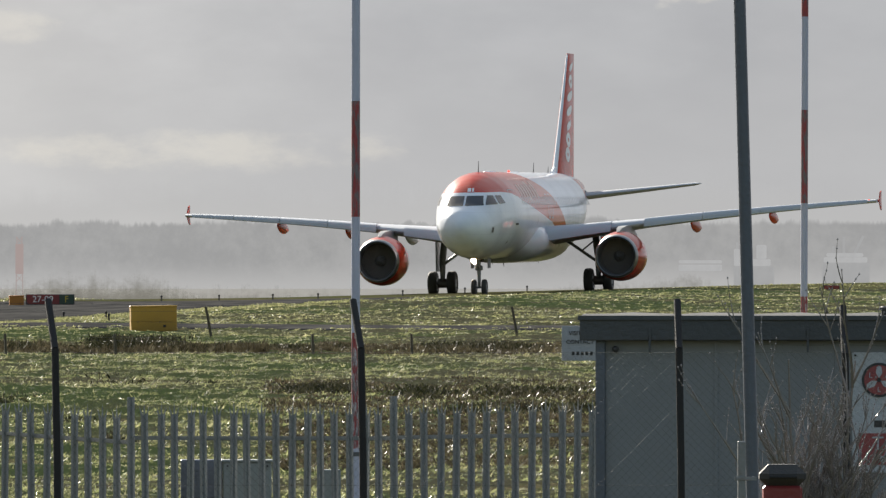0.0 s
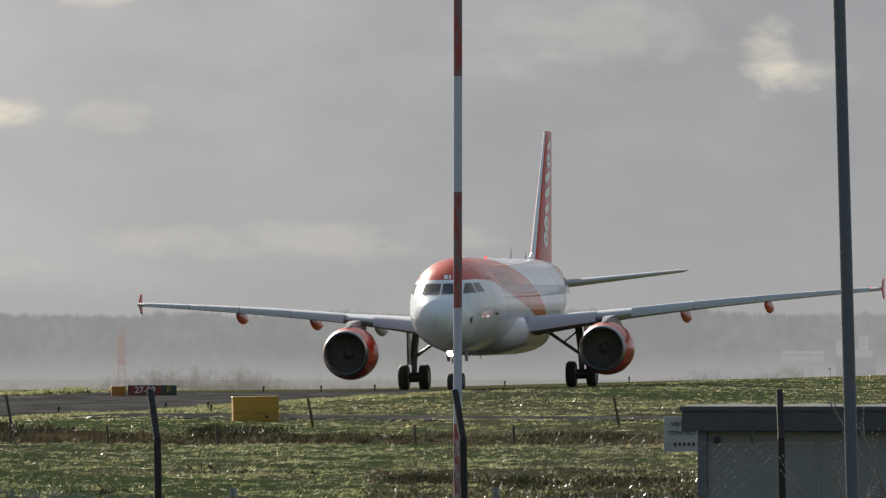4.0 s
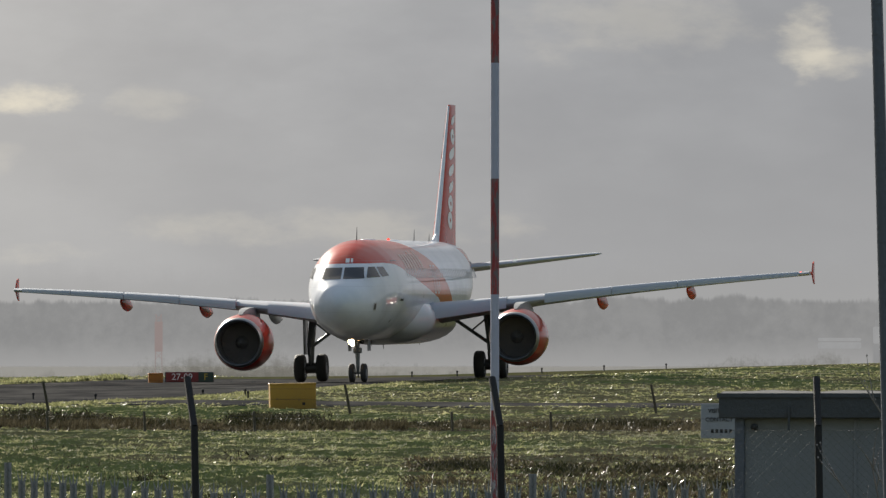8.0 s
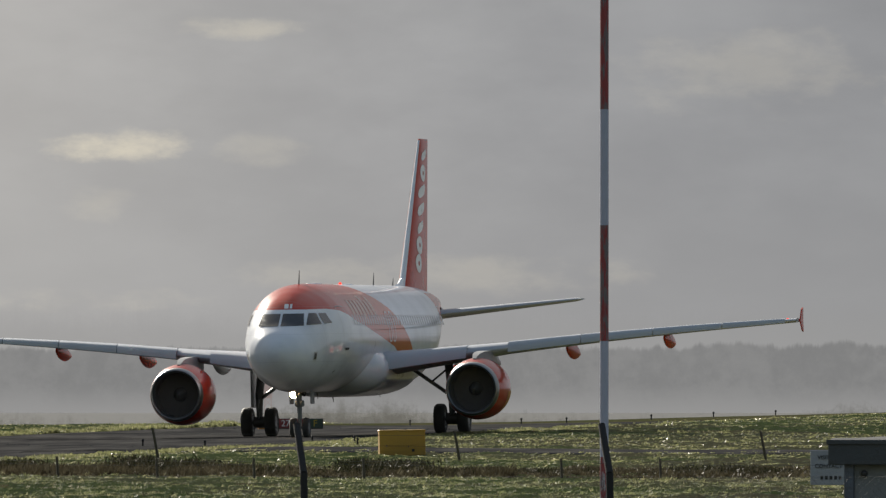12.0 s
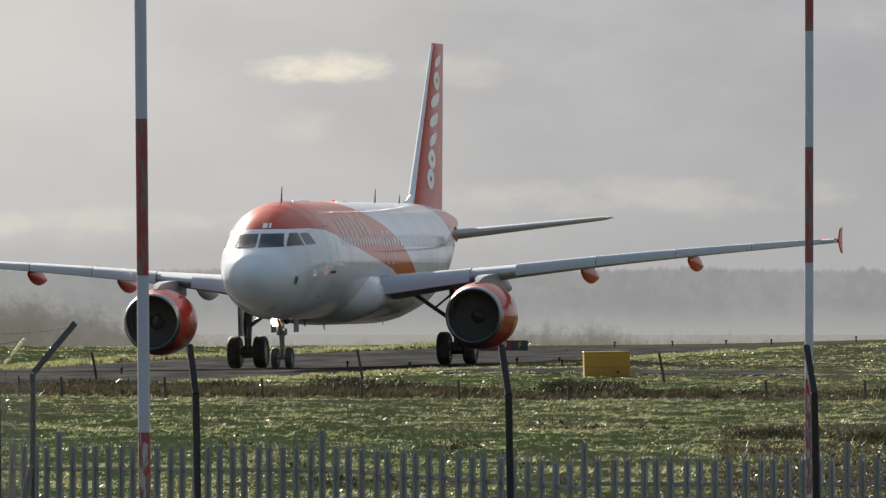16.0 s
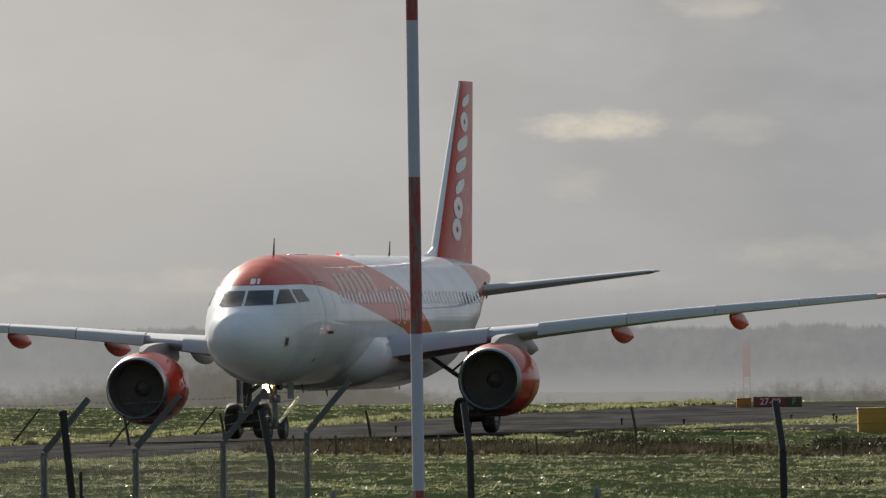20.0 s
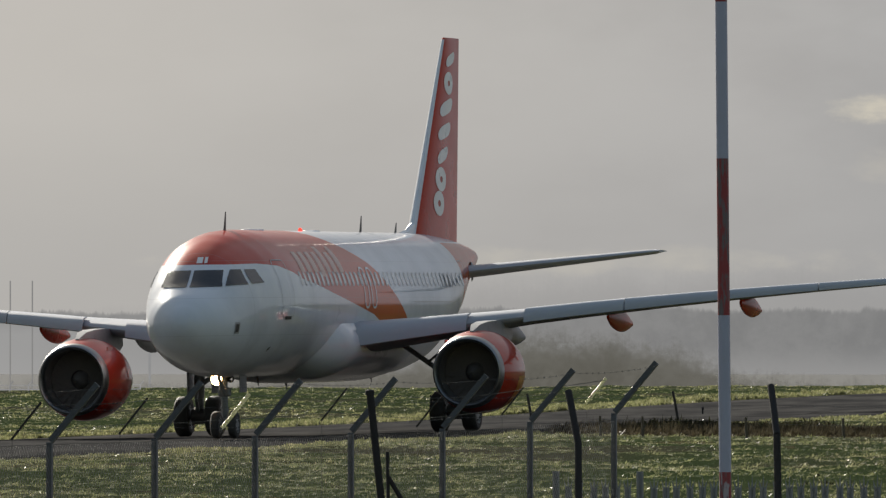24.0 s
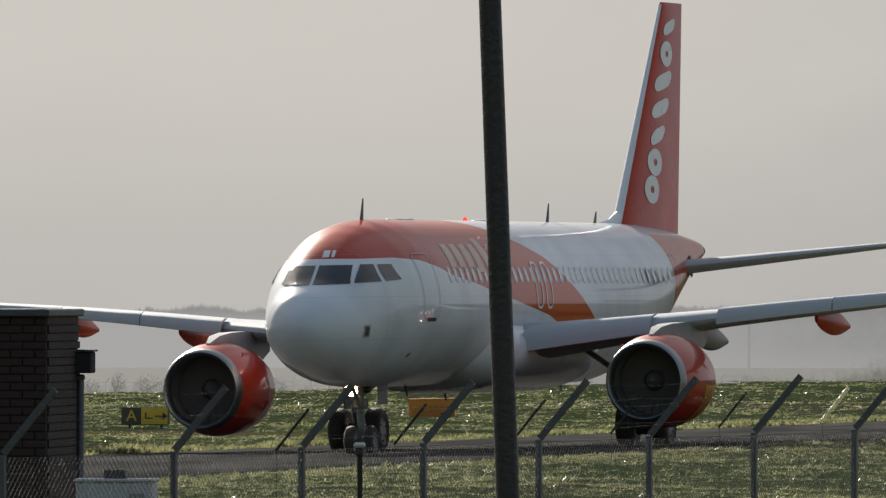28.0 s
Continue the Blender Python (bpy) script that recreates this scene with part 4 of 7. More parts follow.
        for a, z0, z1, w in ((0.75, cz + 1.10, cz + 1.16, 0.06), (1.3, cz + 1.05, cz + 1.34, 0.17), (2.2, cz + 1.0, cz + 1.42, 0.22), (3.4, cz + 0.8, cz + 1.45, 0.22), (4.6, cz + 0.62, cz + 1.42, 0.18), (6.0, cz + 0.95, cz + 1.40, 0.04)):
            s.v += [(GEAR - x0 - a, cy - w, z0), (GEAR - x0 - a, cy + w, z0), (GEAR - x0 - a, cy + w * 0.8, z1), (GEAR - x0 - a, cy - w * 0.8, z1)]
        s.f = [(4 * i + j, 4 * i + (j + 1) % 4, 4 * i + 4 + (j + 1) % 4, 4 * i + 4 + j) for i in range(5) for j in range(4)] + [(0, 1, 2, 3), (23, 22, 21, 20)]
        part("pylon", s, PYLON_GREY, eng, "stained grey engine pylon", True)
        # amber patch low on the outer side of the cowl
        s, n = Shape(), 10
        for i in range(n + 1):
            a = 1.55 + 1.45 * i / n
            r = float(np.interp(a, [1.5, 2.0, 2.6, 3.2], [1.196, 1.186, 1.126, 1.006]))
            for j in range(n + 1):
                t = radians(-62 + 55 * j / n)
                s.v.append((GEAR - x0 - a, cy + side * r * math.cos(t), cz + r * math.sin(t)))
        s.f = [(i * (n + 1) + j, i * (n + 1) + j + 1, (i + 1) * (n + 1) + j + 1, (i + 1) * (n + 1) + j) for i in range(n) for j in range(n)]
        part("amber_patch", s, PLANE_AMBER, eng, "amber flash on the cowl", True)
        s = Shape().box((GEAR - x0 - 1.55, cy - side * 0.84, cz + 0.80), (GEAR - x0 - 0.95, cy - side * 0.81, cz + 0.92), 0.01)
        part("strake", s, PLANE_RED, eng)

        # tailplane
        rings = []
        for y in (0.2, 0.9, 2.5, 4.5, 6.0, 6.22):
            c = float(np.interp(y, [0, 6.2], [4.1, 1.45])) * (0.93 if y > 6.1 else 1)
            le = 31.3 + 0.64 * y
            rings.append([(GEAR - le - b, side * y, 4.60 + 0.098 * y + u) for b, u in aerofoil(c, 0.10 if y < 6.1 else 0.05, 12)])
        tp = part("tailplane", Shape().loft(rings), WING_GREY, plane, "dark grey tailplane", True)
        s = Shape()
        for e in (0.0, 0.05):
            s.v += [(GEAR - 33.4 + (0.62 - e) * math.cos(a), side * (0.86 + e + 0.14 * math.cos(a)), 4.70 + (0.30 - e) * math.sin(a)) for a in [2 * math.pi * j / 20 for j in range(20)]]
        s.f = [(j, (j + 1) % 20, 20 + (j + 1) % 20, 20 + j) for j in range(20)] + [tuple(range(20, 40))]
        part("root_plate", s, PYLON_GREY, tp, "scuffed metal plate at the tailplane root", True)

    # fin
    rings = []
    for z in (5.35, 5.85, 6.6, 8.0, 9.6, 11.0, 11.62, 11.76):
        le = float(np.interp(z, [5.35, 11.76], [28.6, 34.0]))
        te = float(np.interp(z, [5.35, 11.76], [35.3, 36.2]))
        th = 0.092 if z < 11.7 else 0.05
        rings.append([(GEAR - le - b, u, z) for b, u in aerofoil(te - le, th, 14)])
    fin = part("fin", Shape().loft(rings), PLANE_ORANGE, plane, "tall orange tail fin with white shapes", True)
    # white edge, drawn wider so its colour also stands for the sun's glint
    rr = []
    for z in (5.7, 6.4, 8.0, 9.6, 11.0, 11.7):
        le = float(np.interp(z, [5.35, 11.76], [28.6, 34.0]))
        te = float(np.interp(z, [5.35, 11.76], [35.3, 36.2]))
        rr.append([(GEAR - le - b * 1.02 + 0.02, u * 1.02, z) for b, u in aerofoil(te - le, 0.092, 40) if b < 0.034 * (te - le)])
    part("fin_leading_edge", Shape().loft(rr), PLANE_WHITE, fin, "white leading edge, widened to show its sun glint", True)
    rr = []
    for x, z, w in ((27.4, 5.85, 0.03), (28.4, 5.95, 0.08), (29.2, 6.15, 0.12), (30.2, 6.5, 0.10)):
        rr.append([(GEAR - x, w, 5.6), (GEAR - x, w * 0.8, z - 0.05), (GEAR - x, 0, z), (GEAR - x, -w * 0.8, z - 0.05), (GEAR - x, -w, 5.6)])
    part("dorsal_fillet", Shape().loft(rr), PLANE_WHITE, fin, "", True)
    # plain white shapes up the fin where the airline's name stands: thick rings and slanted strokes
    def on_fin(xx, zz, side):
        le = float(np.interp(zz, [5.35, 11.76], [28.6, 34.0]))
        te = float(np.interp(zz, [5.35, 11.76], [35.3, 36.2]))
        t = min(0.98, max(0.02, (xx - le) / (te - le)))
        th = 5 * 0.092 * (te - le) * (0.2969 * math.sqrt(t) - 0.126 * t - 0.3516 * t * t + 0.2843 * t ** 3 - 0.1030 * t ** 4)
        return (GEAR - xx, side * (th * 1.05 + 0.012), zz)
    for side in (1, -1):
        for i in range(7):
            k = i / 6
            z, xc = 6.75 + 4.35 * k, 31.80 + 2.62 * k
            w, h = (0.74, 0.74, 0.66, 0.80, 0.80, 0.60, 0.54)[i], (0.37, 0.36, 0.35, 0.37, 0.38, 0.34, 0.30)[i]
            s, n = Shape(), 24
            ring = i in (0, 1, 5)
            for j in range(n + 1):
                f = j / n
                for e in (1.0, 0.26):
                    if ring:
                        a = 2 * math.pi * f
                        p, q = w * e * math.cos(a), h * e * math.sin(a)
                    else:
                        p = w * (1 - 2 * f)
                        q = h * (0.55 * (1 - 2 * f) + (0.58 if e == 1.0 else -0.58) * math.sqrt(max(0.05, 1 - (2 * f - 1) ** 4)))
                    s.v.append(on_fin(xc + p + 0.45 * q, z + q - 0.10 * p, side))
            s.f = [(2 * j, 2 * j + 1, 2 * j + 3, 2 * j + 2) for j in range(n)]
            part("name_shape", s, WHITE_MARK, fin, "plain white shape on the fin")
    s = Shape().lathe([(-0.3, 0.06), (0.0, 0.17), (0.02, 0.02)], (GEAR - 37.5, 0, 5.14), "x", 14, 1.0, True)
    part("exhaust_cone", s, DARK_METAL, plane, "", True)

    # landing gear
    def wheel(x, y, r, w, spin):
        tyre = Shape().lathe([(-w / 2, r * 0.62), (-w / 2, r * 0.86), (-w * 0.38, r * 0.965), (-w * 0.2, r), (w * 0.2, r), (w * 0.38, r * 0.965), (w / 2, r * 0.86), (w / 2, r * 0.62)], (0, 0, 0), "y", 36)
        wh = part("wheel", tyre, RUBBER, plane, "black tyre", True, pose(x, y, r))
        hub = Shape().lathe([(-w * 0.42, 0.02), (-w * 0.46, r * 0.3), (-w * 0.40, r * 0.6), (-w * 0.48, r * 0.63), (w * 0.48, r * 0.63), (w * 0.40, r * 0.6), (w * 0.46, r * 0.3), (w * 0.42, 0.02)], (0, 0, 0), "y", 24, 1.0, True)
        part("hub", hub, GEAR_GREY, wh, "", True)
        for k in range(6):
            a = 2 * math.pi * k / 6
            part("bolt", Shape().lathe([(-w * 0.5, 0.025), (w * 0.5, 0.025)], (r * 0.45 * math.cos(a), 0, r * 0.45 * math.sin(a)), "y", 6, 1.0, True), DARK_METAL, wh)
        spin.append((wh, x, y, r))
    spin = []
    nx = GEAR - 5.07
    for e in (1, -1):
        wheel(nx, 0.25 * e, 0.385, 0.22, spin)
    leg = part("nose_leg", Shape().tube([(nx + 0.05, 0, 2.1), (nx + 0.02, 0, 1.1), (nx, 0, 0.40)], [0.10, 0.095, 0.065], 14), GEAR_GREY, plane, "grey nose gear leg", True)
    part("axle", Shape().tube([(nx, -0.3, 0.385), (nx, 0.3, 0.385)], 0.05, 10), GEAR_GREY, leg, "", True)
    part("torque_link", Shape().tube([(nx - 0.10, 0, 1.05), (nx - 0.30, 0, 0.80), (nx - 0.06, 0, 0.52)], 0.04, 6), GEAR_GREY, leg)
    part("drag_brace", Shape().tube([(nx, 0, 1.15), (nx + 0.9, 0, 1.9)], 0.05, 8), GEAR_GREY, leg)
    part("steering_box", Shape().box((nx - 0.13, -0.17, 1.18), (nx + 0.13, 0.17, 1.42), 0.04), GEAR_GREY, leg)
    for y, z, r in ((-0.19, 1.66, 0.185), (0.19, 1.66, 0.10)):
        part("lamp_housing", Shape().lathe([(nx - 0.06, 0.03), (nx + 0.02, r), (nx + 0.12, r), (nx + 0.13, r * 0.9)], (0, y, z), "x", 20), DARK_METAL, leg, "", True)
        if y < 0:
            part("taxi_light", Shape().lathe([(nx + 0.10, r * 0.92), (nx + 0.14, r * 0.5), (nx + 0.15, 0.01)], (0, y, z), "x", 20, 1.0, True), LAMP, leg, "lit warm white taxi light", True)
    for e in (1, -1):
        part("nose_gear_door", Shape().box((nx - 0.95, e * 0.40 - 0.015, 1.28), (nx - 0.15, e * 0.40 + 0.015, 1.80), 0.01), GEAR_GREY, plane)
    for side in (1, -1):
        y0 = side * 3.795
        for e in (1, -1):
            wheel(0.0, y0 + 0.465 * e, 0.584, 0.42, spin)
        leg = part("main_leg", Shape().tube([(-0.10, y0 - side * 0.15, 3.0), (-0.03, y0, 1.6), (0, y0, 0.6)], [0.17, 0.16, 0.11], 14), GEAR_GREY, plane, "grey main gear leg", True)
        part("axle", Shape().tube([(0, y0 - 0.6, 0.584), (0, y0 + 0.6, 0.584)], 0.08, 10), GEAR_GREY, leg, "", True)
        part("torque_link", Shape().tube([(0.16, y0, 1.45), (0.42, y0, 1.08), (0.10, y0, 0.68)], 0.05, 6), GEAR_GREY, leg)
        part("side_brace", Shape().tube([(0, y0, 1.45), (0, y0 - side * 1.55, 2.55)], 0.075, 8), GEAR_GREY, leg, "", True)
        part("lock_link", Shape().tube([(0.05, y0 - side * 0.1, 2.55), (0.05, y0 - side * 0.8, 2.0)], 0.04, 8), GEAR_GREY, leg)
        part("gear_door", Shape().box((-0.75, y0 + side * 0.23 - 0.02, 1.15), (0.5, y0 + side * 0.23 + 0.02, 2.75), 0.015), GEAR_GREY, plane, "grey gear door")
        part("brake_unit", Shape().lathe([(y0 - 0.22, 0.23), (y0 + 0.22, 0.23)], (0, 0, 0.584), "y", 18, 1.0, True), DARK_METAL, leg, "", True)
    return plane, spin


AIRLINER, WHEELS = build_airliner()


# ---- grass ----
def leaf_sheet(name, v, material, label):
    """Loose triangles, three vertices each, as one object."""
    me = bpy.data.meshes.new(name)
    me.vertices.add(len(v))
    me.vertices.foreach_set("co", v.ravel())
    me.loops.add(len(v))
    me.loops.foreach_set("vertex_index", np.arange(len(v), dtype=np.int32))
    me.polygons.add(len(v) // 3)
    me.polygons.foreach_set("loop_start", np.arange(0, len(v), 3, dtype=np.int32))
    me.update(calc_edges=True)
    me.materials.append(material)
    return tagged(new(name, me), label, "grass", "", "stuff")


def scatter(name, count, sample, low, high, wide, material, label, seed, blades=5, clump=0.25, keep=None, lean=0.5, thick=1.0):
    """Tufts of blades over a stretch of ground: one sheet of small leaves, as stuff."""
    rng = np.random.default_rng(seed)
    x, y = sample(rng, count)
    lump = np.sin(x * 1.9 + 2.1 * np.sin(y * 0.37)) * np.sin(y * 0.53 + 1.7 * np.sin(x * 0.8)) + 0.6 * np.sin(x * 0.45 + y * 0.21)
    ok = lump > rng.uniform(-1.9, clump, count)
    if keep is not None:
        ok &= keep(x, y)
    x, y, lump = x[ok], y[ok], lump[ok]
    n = len(x)
    h = (low + (high - low) * rng.random(n) ** 2) * (1 + 0.35 * lump)
    z = ground_z(x, y) - 0.02 + 0.9 * mat_z(x, y)
    verts = np.empty((n, blades, 3, 3))
    for k in range(blades):
        a = rng.uniform(0, 2 * np.pi, n)
        r = wide * rng.uniform(0.0, 0.9, n)
        bx, by = x + r * np.cos(a), y + r * np.sin(a)
        w = wide * thick * rng.uniform(0.14, 0.30, n)
        t = rng.uniform(0, 2 * np.pi, n)
        dx, dy = w * np.cos(t), w * np.sin(t)
        g = h * rng.uniform(0.5, 1.0, n)
        lx, ly = g * lean * rng.normal(0, 1, n), g * lean * rng.normal(0, 1, n)
        verts[:, k, 0] = np.stack([bx - dx, by - dy, z], 1)
        verts[:, k, 1] = np.stack([bx + dx, by + dy, z], 1)
        verts[:, k, 2] = np.stack([bx + lx, by + ly, z + g], 1)
    return leaf_sheet(name, verts.reshape(-1, 3), material, label)


def wedge(a0, a1, d0, d1, power=1.0):
    """A sampler of places between two bearings (thousandths of a radian) and two distances."""
    def sample(rng, n):
        d = d0 + (d1 - d0) * rng.random(n) ** power
        a = rng.uniform(a0, a1, n) / 1000
        return d * np.sin(a), d * np.cos(a)
    return sample


def off_tarmac(x, y):
    d = x - taxi_x(y)
    left = -9.2 - 7.0 * ease(y, 400, 560)
    right = 8.2 - 4.0 * ease(y, 455, 540)
    road = (y - 0.02 * (x + 10) > 438.6) & (y - 0.02 * (x + 10) < 454.4) & (x > -12)
    return ~((d > left) & (d < right)) & ~road & (y < crest(x) + 15)


def turf_mat(name, a0, a1, na, d0, d1, nd, label, far=1.0):
    """A sheet of hummocky turf laid on the ground, with the tarmac left out."""
    a, d = np.meshgrid(np.linspace(a0, a1, na) / 1000, np.linspace(d0, d1, nd))
    x, y = d * np.sin(a), d * np.cos(a)
    rim = ease(d, d0, d0 + 4) * (1 - ease(d, d1 - 4, d1))
    side = x - taxi_x(y)
    gap = np.maximum(-9.2 - 7.0 * ease(y, 400, 560) - side, side - 8.2 + 4.0 * ease(y, 455, 540))
    road = np.where(x > -12, np.abs(y - 0.02 * (x + 10) - 446.5) - 7.9, 99.0)
    rim = rim * ease(np.minimum(gap, road), 0.0, 3.0)
    z = ground_z(x, y) - 0.03 + (hummock(x, y, far) + 0.02) * rim
    ok = off_tarmac(x, y)
    k = np.arange(na * nd).reshape(nd, na)
    use = (ok[:-1, :-1] & ok[1:, :-1] & ok[:-1, 1:] & ok[1:, 1:])
    quads = np.stack([k[:-1, :-1][use], k[:-1, 1:][use], k[1:, 1:][use], k[1:, :-1][use]], 1).astype(np.int32)
    me = bpy.data.meshes.new(name)
    me.vertices.add(na * nd)
    me.vertices.foreach_set("co", np.stack([x, y, z], 2).ravel())
    me.loops.add(quads.size)
    me.loops.foreach_set("vertex_index", quads.ravel())
    me.polygons.add(len(quads))
    me.polygons.foreach_set("loop_start", np.arange(0, quads.size, 4, dtype=np.int32))
    me.update(calc_edges=True)
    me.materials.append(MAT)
    return tagged(new(name, me), label, "grass", "", "stuff")


turf_mat("field_turf", -140, 64, 760, 180, 377, 470, "hummocky mat of mown wet grass, green and straw")
turf_mat("verge_turf", -140, 64, 560, 386, 650, 230, "rough mat of mown grass beside the tarmac", 1.7)


def clumps(name, count, sample, size, high, material, label, seed, blades=16, rows=8.0, keep=None, fill=0.2, wide=0.016):
    """Matted heaps of grass: low mounds of leaning blades, gathered in the mower's uneven rows. One sheet, as stuff."""
    rng = np.random.default_rng(seed)
    x, y = sample(rng, count)
    row = np.sin(2 * np.pi * (y + 0.22 * x + 2.2 * np.sin(x * 0.13 + y * 0.05)) / rows) + 0.8 * np.sin(x * 0.61 + 1.9 * np.sin(y * 0.11)) + 0.7 * np.sin(x * 0.17 - y * 0.09)
    ok = row > rng.uniform(-0.4, 1.6, count) - fill
    if keep is not None:
        ok &= keep(x, y)
    x, y = x[ok], y[ok]
    n = len(x)
    a, b = size * rng.uniform(0.35, 1.35, n), size * rng.uniform(0.5, 1.6, n)
    h = high * (0.35 + 0.9 * rng.random(n) ** 1.6)
    v = np.empty((n, blades, 3, 3))
    for k in range(blades):
        r, t = np.sqrt(rng.random(n)), rng.uniform(0, 2 * np.pi, n)
        bx, by = x + a * r * np.cos(t), y + b * r * np.sin(t)
        z = ground_z(bx, by) - 0.015 + 0.7 * mat_z(bx, by)
        top = h * (1.02 - r * r) * rng.uniform(0.6, 1.15, n) + 0.012
        w, q = wide * rng.uniform(0.5, 1.3, n), rng.uniform(-1.2, 1.2, n)
        dx, dy = w * np.cos(q), w * np.sin(q)
        lift = top * rng.uniform(0.25, 0.75, n)
        lx, ly = rng.normal(0, 0.30, n) * size, rng.normal(0, 0.30, n) * size
        v[:, k, 0] = np.stack([bx - dx, by - dy, z + lift * rng.uniform(0, 0.6, n)], 1)
        v[:, k, 1] = np.stack([bx + dx, by + dy, z], 1)
        v[:, k, 2] = np.stack([bx + lx, by + ly, z + top], 1)
    return leaf_sheet(name, v.reshape(-1, 3), material, label)


scatter("field_grass", 150000, wedge(-140, 64, 180, 376), 0.02, 0.07, 0.13, GRASS, "mown wet winter grass with pale cuttings", 11, 5, 0.7, off_tarmac, 0.8, 0.55)
scatter("field_grass", 26000, wedge(-140, 64, 165, 330, 0.8), 0.04, 0.10, 0.13, LUSH, "taller green tussocks in the mown field", 12, 6, -0.3, off_tarmac, 0.7, 0.5)
scatter("dry_grass", 26000, wedge(10, 64, 205, 310), 0.05, 0.13, 0.15, DRY, "straw coloured dead grass in the field", 13, 6, -0.6, off_tarmac, 0.6)
clumps("cut_grass", 46000, wedge(-140, 64, 180, 374), 0.17, 0.08, CUTTINGS, "pale matted heaps of cut grass lying in rows", 17, 16, 9.0, off_tarmac, 0.2, 0.015)
clumps("field_grass", 26000, wedge(-140, 64, 170, 374), 0.28, 0.11, GRASS, "dark green matted tussocks in the mown field", 27, 16, 13.0, off_tarmac, 0.4, 0.02)
clumps("cut_grass", 24000, wedge(-140, 64, 388, 640), 0.34, 0.08, CUTTINGS, "pale clumps of cut grass beside the tarmac", 18, 12, 17.0, off_tarmac, 0.1, 0.02)
clumps("verge_grass", 20000, wedge(-140, 64, 388, 640), 0.45, 0.11, LUSH, "green tussocks beside the tarmac", 28, 10, 23.0, off_tarmac, 0.4, 0.028)
scatter("verge_grass", 80000, wedge(-140, 64, 372, 470), 0.015, 0.05, 0.14, LUSH, "bright green grass along the tarmac", 14, 5, 0.6, off_tarmac, 0.8)
scatter("verge_grass", 80000, wedge(-140, 64, 455, 720), 0.025, 0.08, 0.2, LUSH, "bright green grass beyond the taxiway", 15, 4, 0.7, off_tarmac, 0.8)
scatter("dry_grass", 20000, wedge(-46, 16, 371, 387), 0.05, 0.16, 0.16, DRY, "short brown dead grass on the ditch bank", 16, 6, 0.5, off_tarmac, 0.5)
clumps("dry_grass", 9000, wedge(-46, 10, 372, 384), 0.30, 0.36, DRY, "tall tangled brown grass on the ditch bank", 29, 18, 40.0, off_tarmac, 0.3, 0.014)
scatter("dry_grass", 16000, wedge(14, 64, 368, 392), 0.06, 0.20, 0.16, DRY, "brown dead grass along the ditch", 19, 6, 0.1, off_tarmac, 0.5)


def verge_line(side, y0, y1, deep):
    """A sampler of places in a narrow strip along one edge of the taxiway."""
    def sample(rng, n):
        y = rng.uniform(y0, y1, n)
        edge = -9.25 - 7.0 * ease(y, 400, 560) if side < 0 else 8.25 - 4.0 * ease(y, 455, 540)
        return taxi_x(y) + edge + side * deep * rng.random(n) ** 1.5, y
    return sample


scatter("verge_grass", 26000, verge_line(-1, 250, 590, 1.3), 0.10, 0.22, 0.16, LUSH, "long uncut grass at the tarmac edge", 41, 6, 1.2, None, 0.35)
scatter("verge_grass", 9000, verge_line(1, 330, 560, 0.9), 0.05, 0.12, 0.16, LUSH, "rough grass along the near tarmac edge", 42, 5, 0.6, None, 0.4)


def brush(name, bands, seed, label):
    """Low dark scrub: many small leaves on short stems, in uneven clumps."""
    rng = np.random.default_rng(seed)
    xs, ys, hs = [], [], []
    for a0, a1, d0, d1, n, h in bands:
        centres = rng.uniform(0, 1, (max(2, int((a1 - a0) / 1.6)), 2))
        for cx, cy in centres:
            m = n // len(centres)
            a = (a0 + (a1 - a0) * cx + rng.normal(0, 1.1, m)) / 1000
            d = d0 + (d1 - d0) * cy + rng.normal(0, 2.0, m)
            hh = h * rng.uniform(0.5, 1.15)
            xs.append(d * np.sin(a))
            ys.append(d * np.cos(a))
            hs.append(hh * np.sqrt(rng.random(m)) * np.clip(1.2 - np.abs(rng.normal(0, 0.5, m)), 0.15, 1))
    x, y, h = np.concatenate(xs), np.concatenate(ys), np.concatenate(hs)
    n = len(x)
    z = ground_z(x, y) + h
    v = np.empty((n, 4, 3))
    t, w = rng.uniform(0, 2 * np.pi, n), rng.uniform(0.008, 0.024, n)
    up = rng.normal(0, 1, (n, 3)) * 0.05 + np.array([0, 0, 0.07])
    side = np.stack([np.cos(t) * w, np.sin(t) * w, rng.normal(0, 0.02, n)], 1)
    base = np.stack([x, y, z], 1)
    v[:, 0], v[:, 1], v[:, 2], v[:, 3] = base - side, base, base + side, base + up
    v[:, 1] -= up * 0.6
    me = bpy.data.meshes.new(name)
    me.from_pydata(v.reshape(-1, 3).tolist(), [], [(4 * i, 4 * i + 1, 4 * i + 2, 4 * i + 3) for i in range(n)])
    me.materials.append(SCRUB)
    tagged(new(name, me), label, "scrub", "", "stuff")


brush("ditch_scrub", [(-42, -34, 378, 384, 4500, 0.36), (-33, -24, 379, 386, 3000, 0.30), (-20, -13, 377, 383, 4500, 0.40), (-12, -8, 377, 381, 3500, 0.42), (-3, 6, 376, 382, 6500, 0.38), (6, 16, 378, 384, 2600, 0.16), (22, 34, 376, 382, 3600, 0.22)], 21, "dark olive scrub along the ditch")
brush("ditch_scrub", [(13, 18, 290, 296, 3000, 0.14), (20, 33, 284, 292, 6000, 0.13), (24, 34, 264, 268, 3000, 0.10), (-28, 6, 225, 330, 2500, 0.07)], 22, "low brown scrub in the mown field")


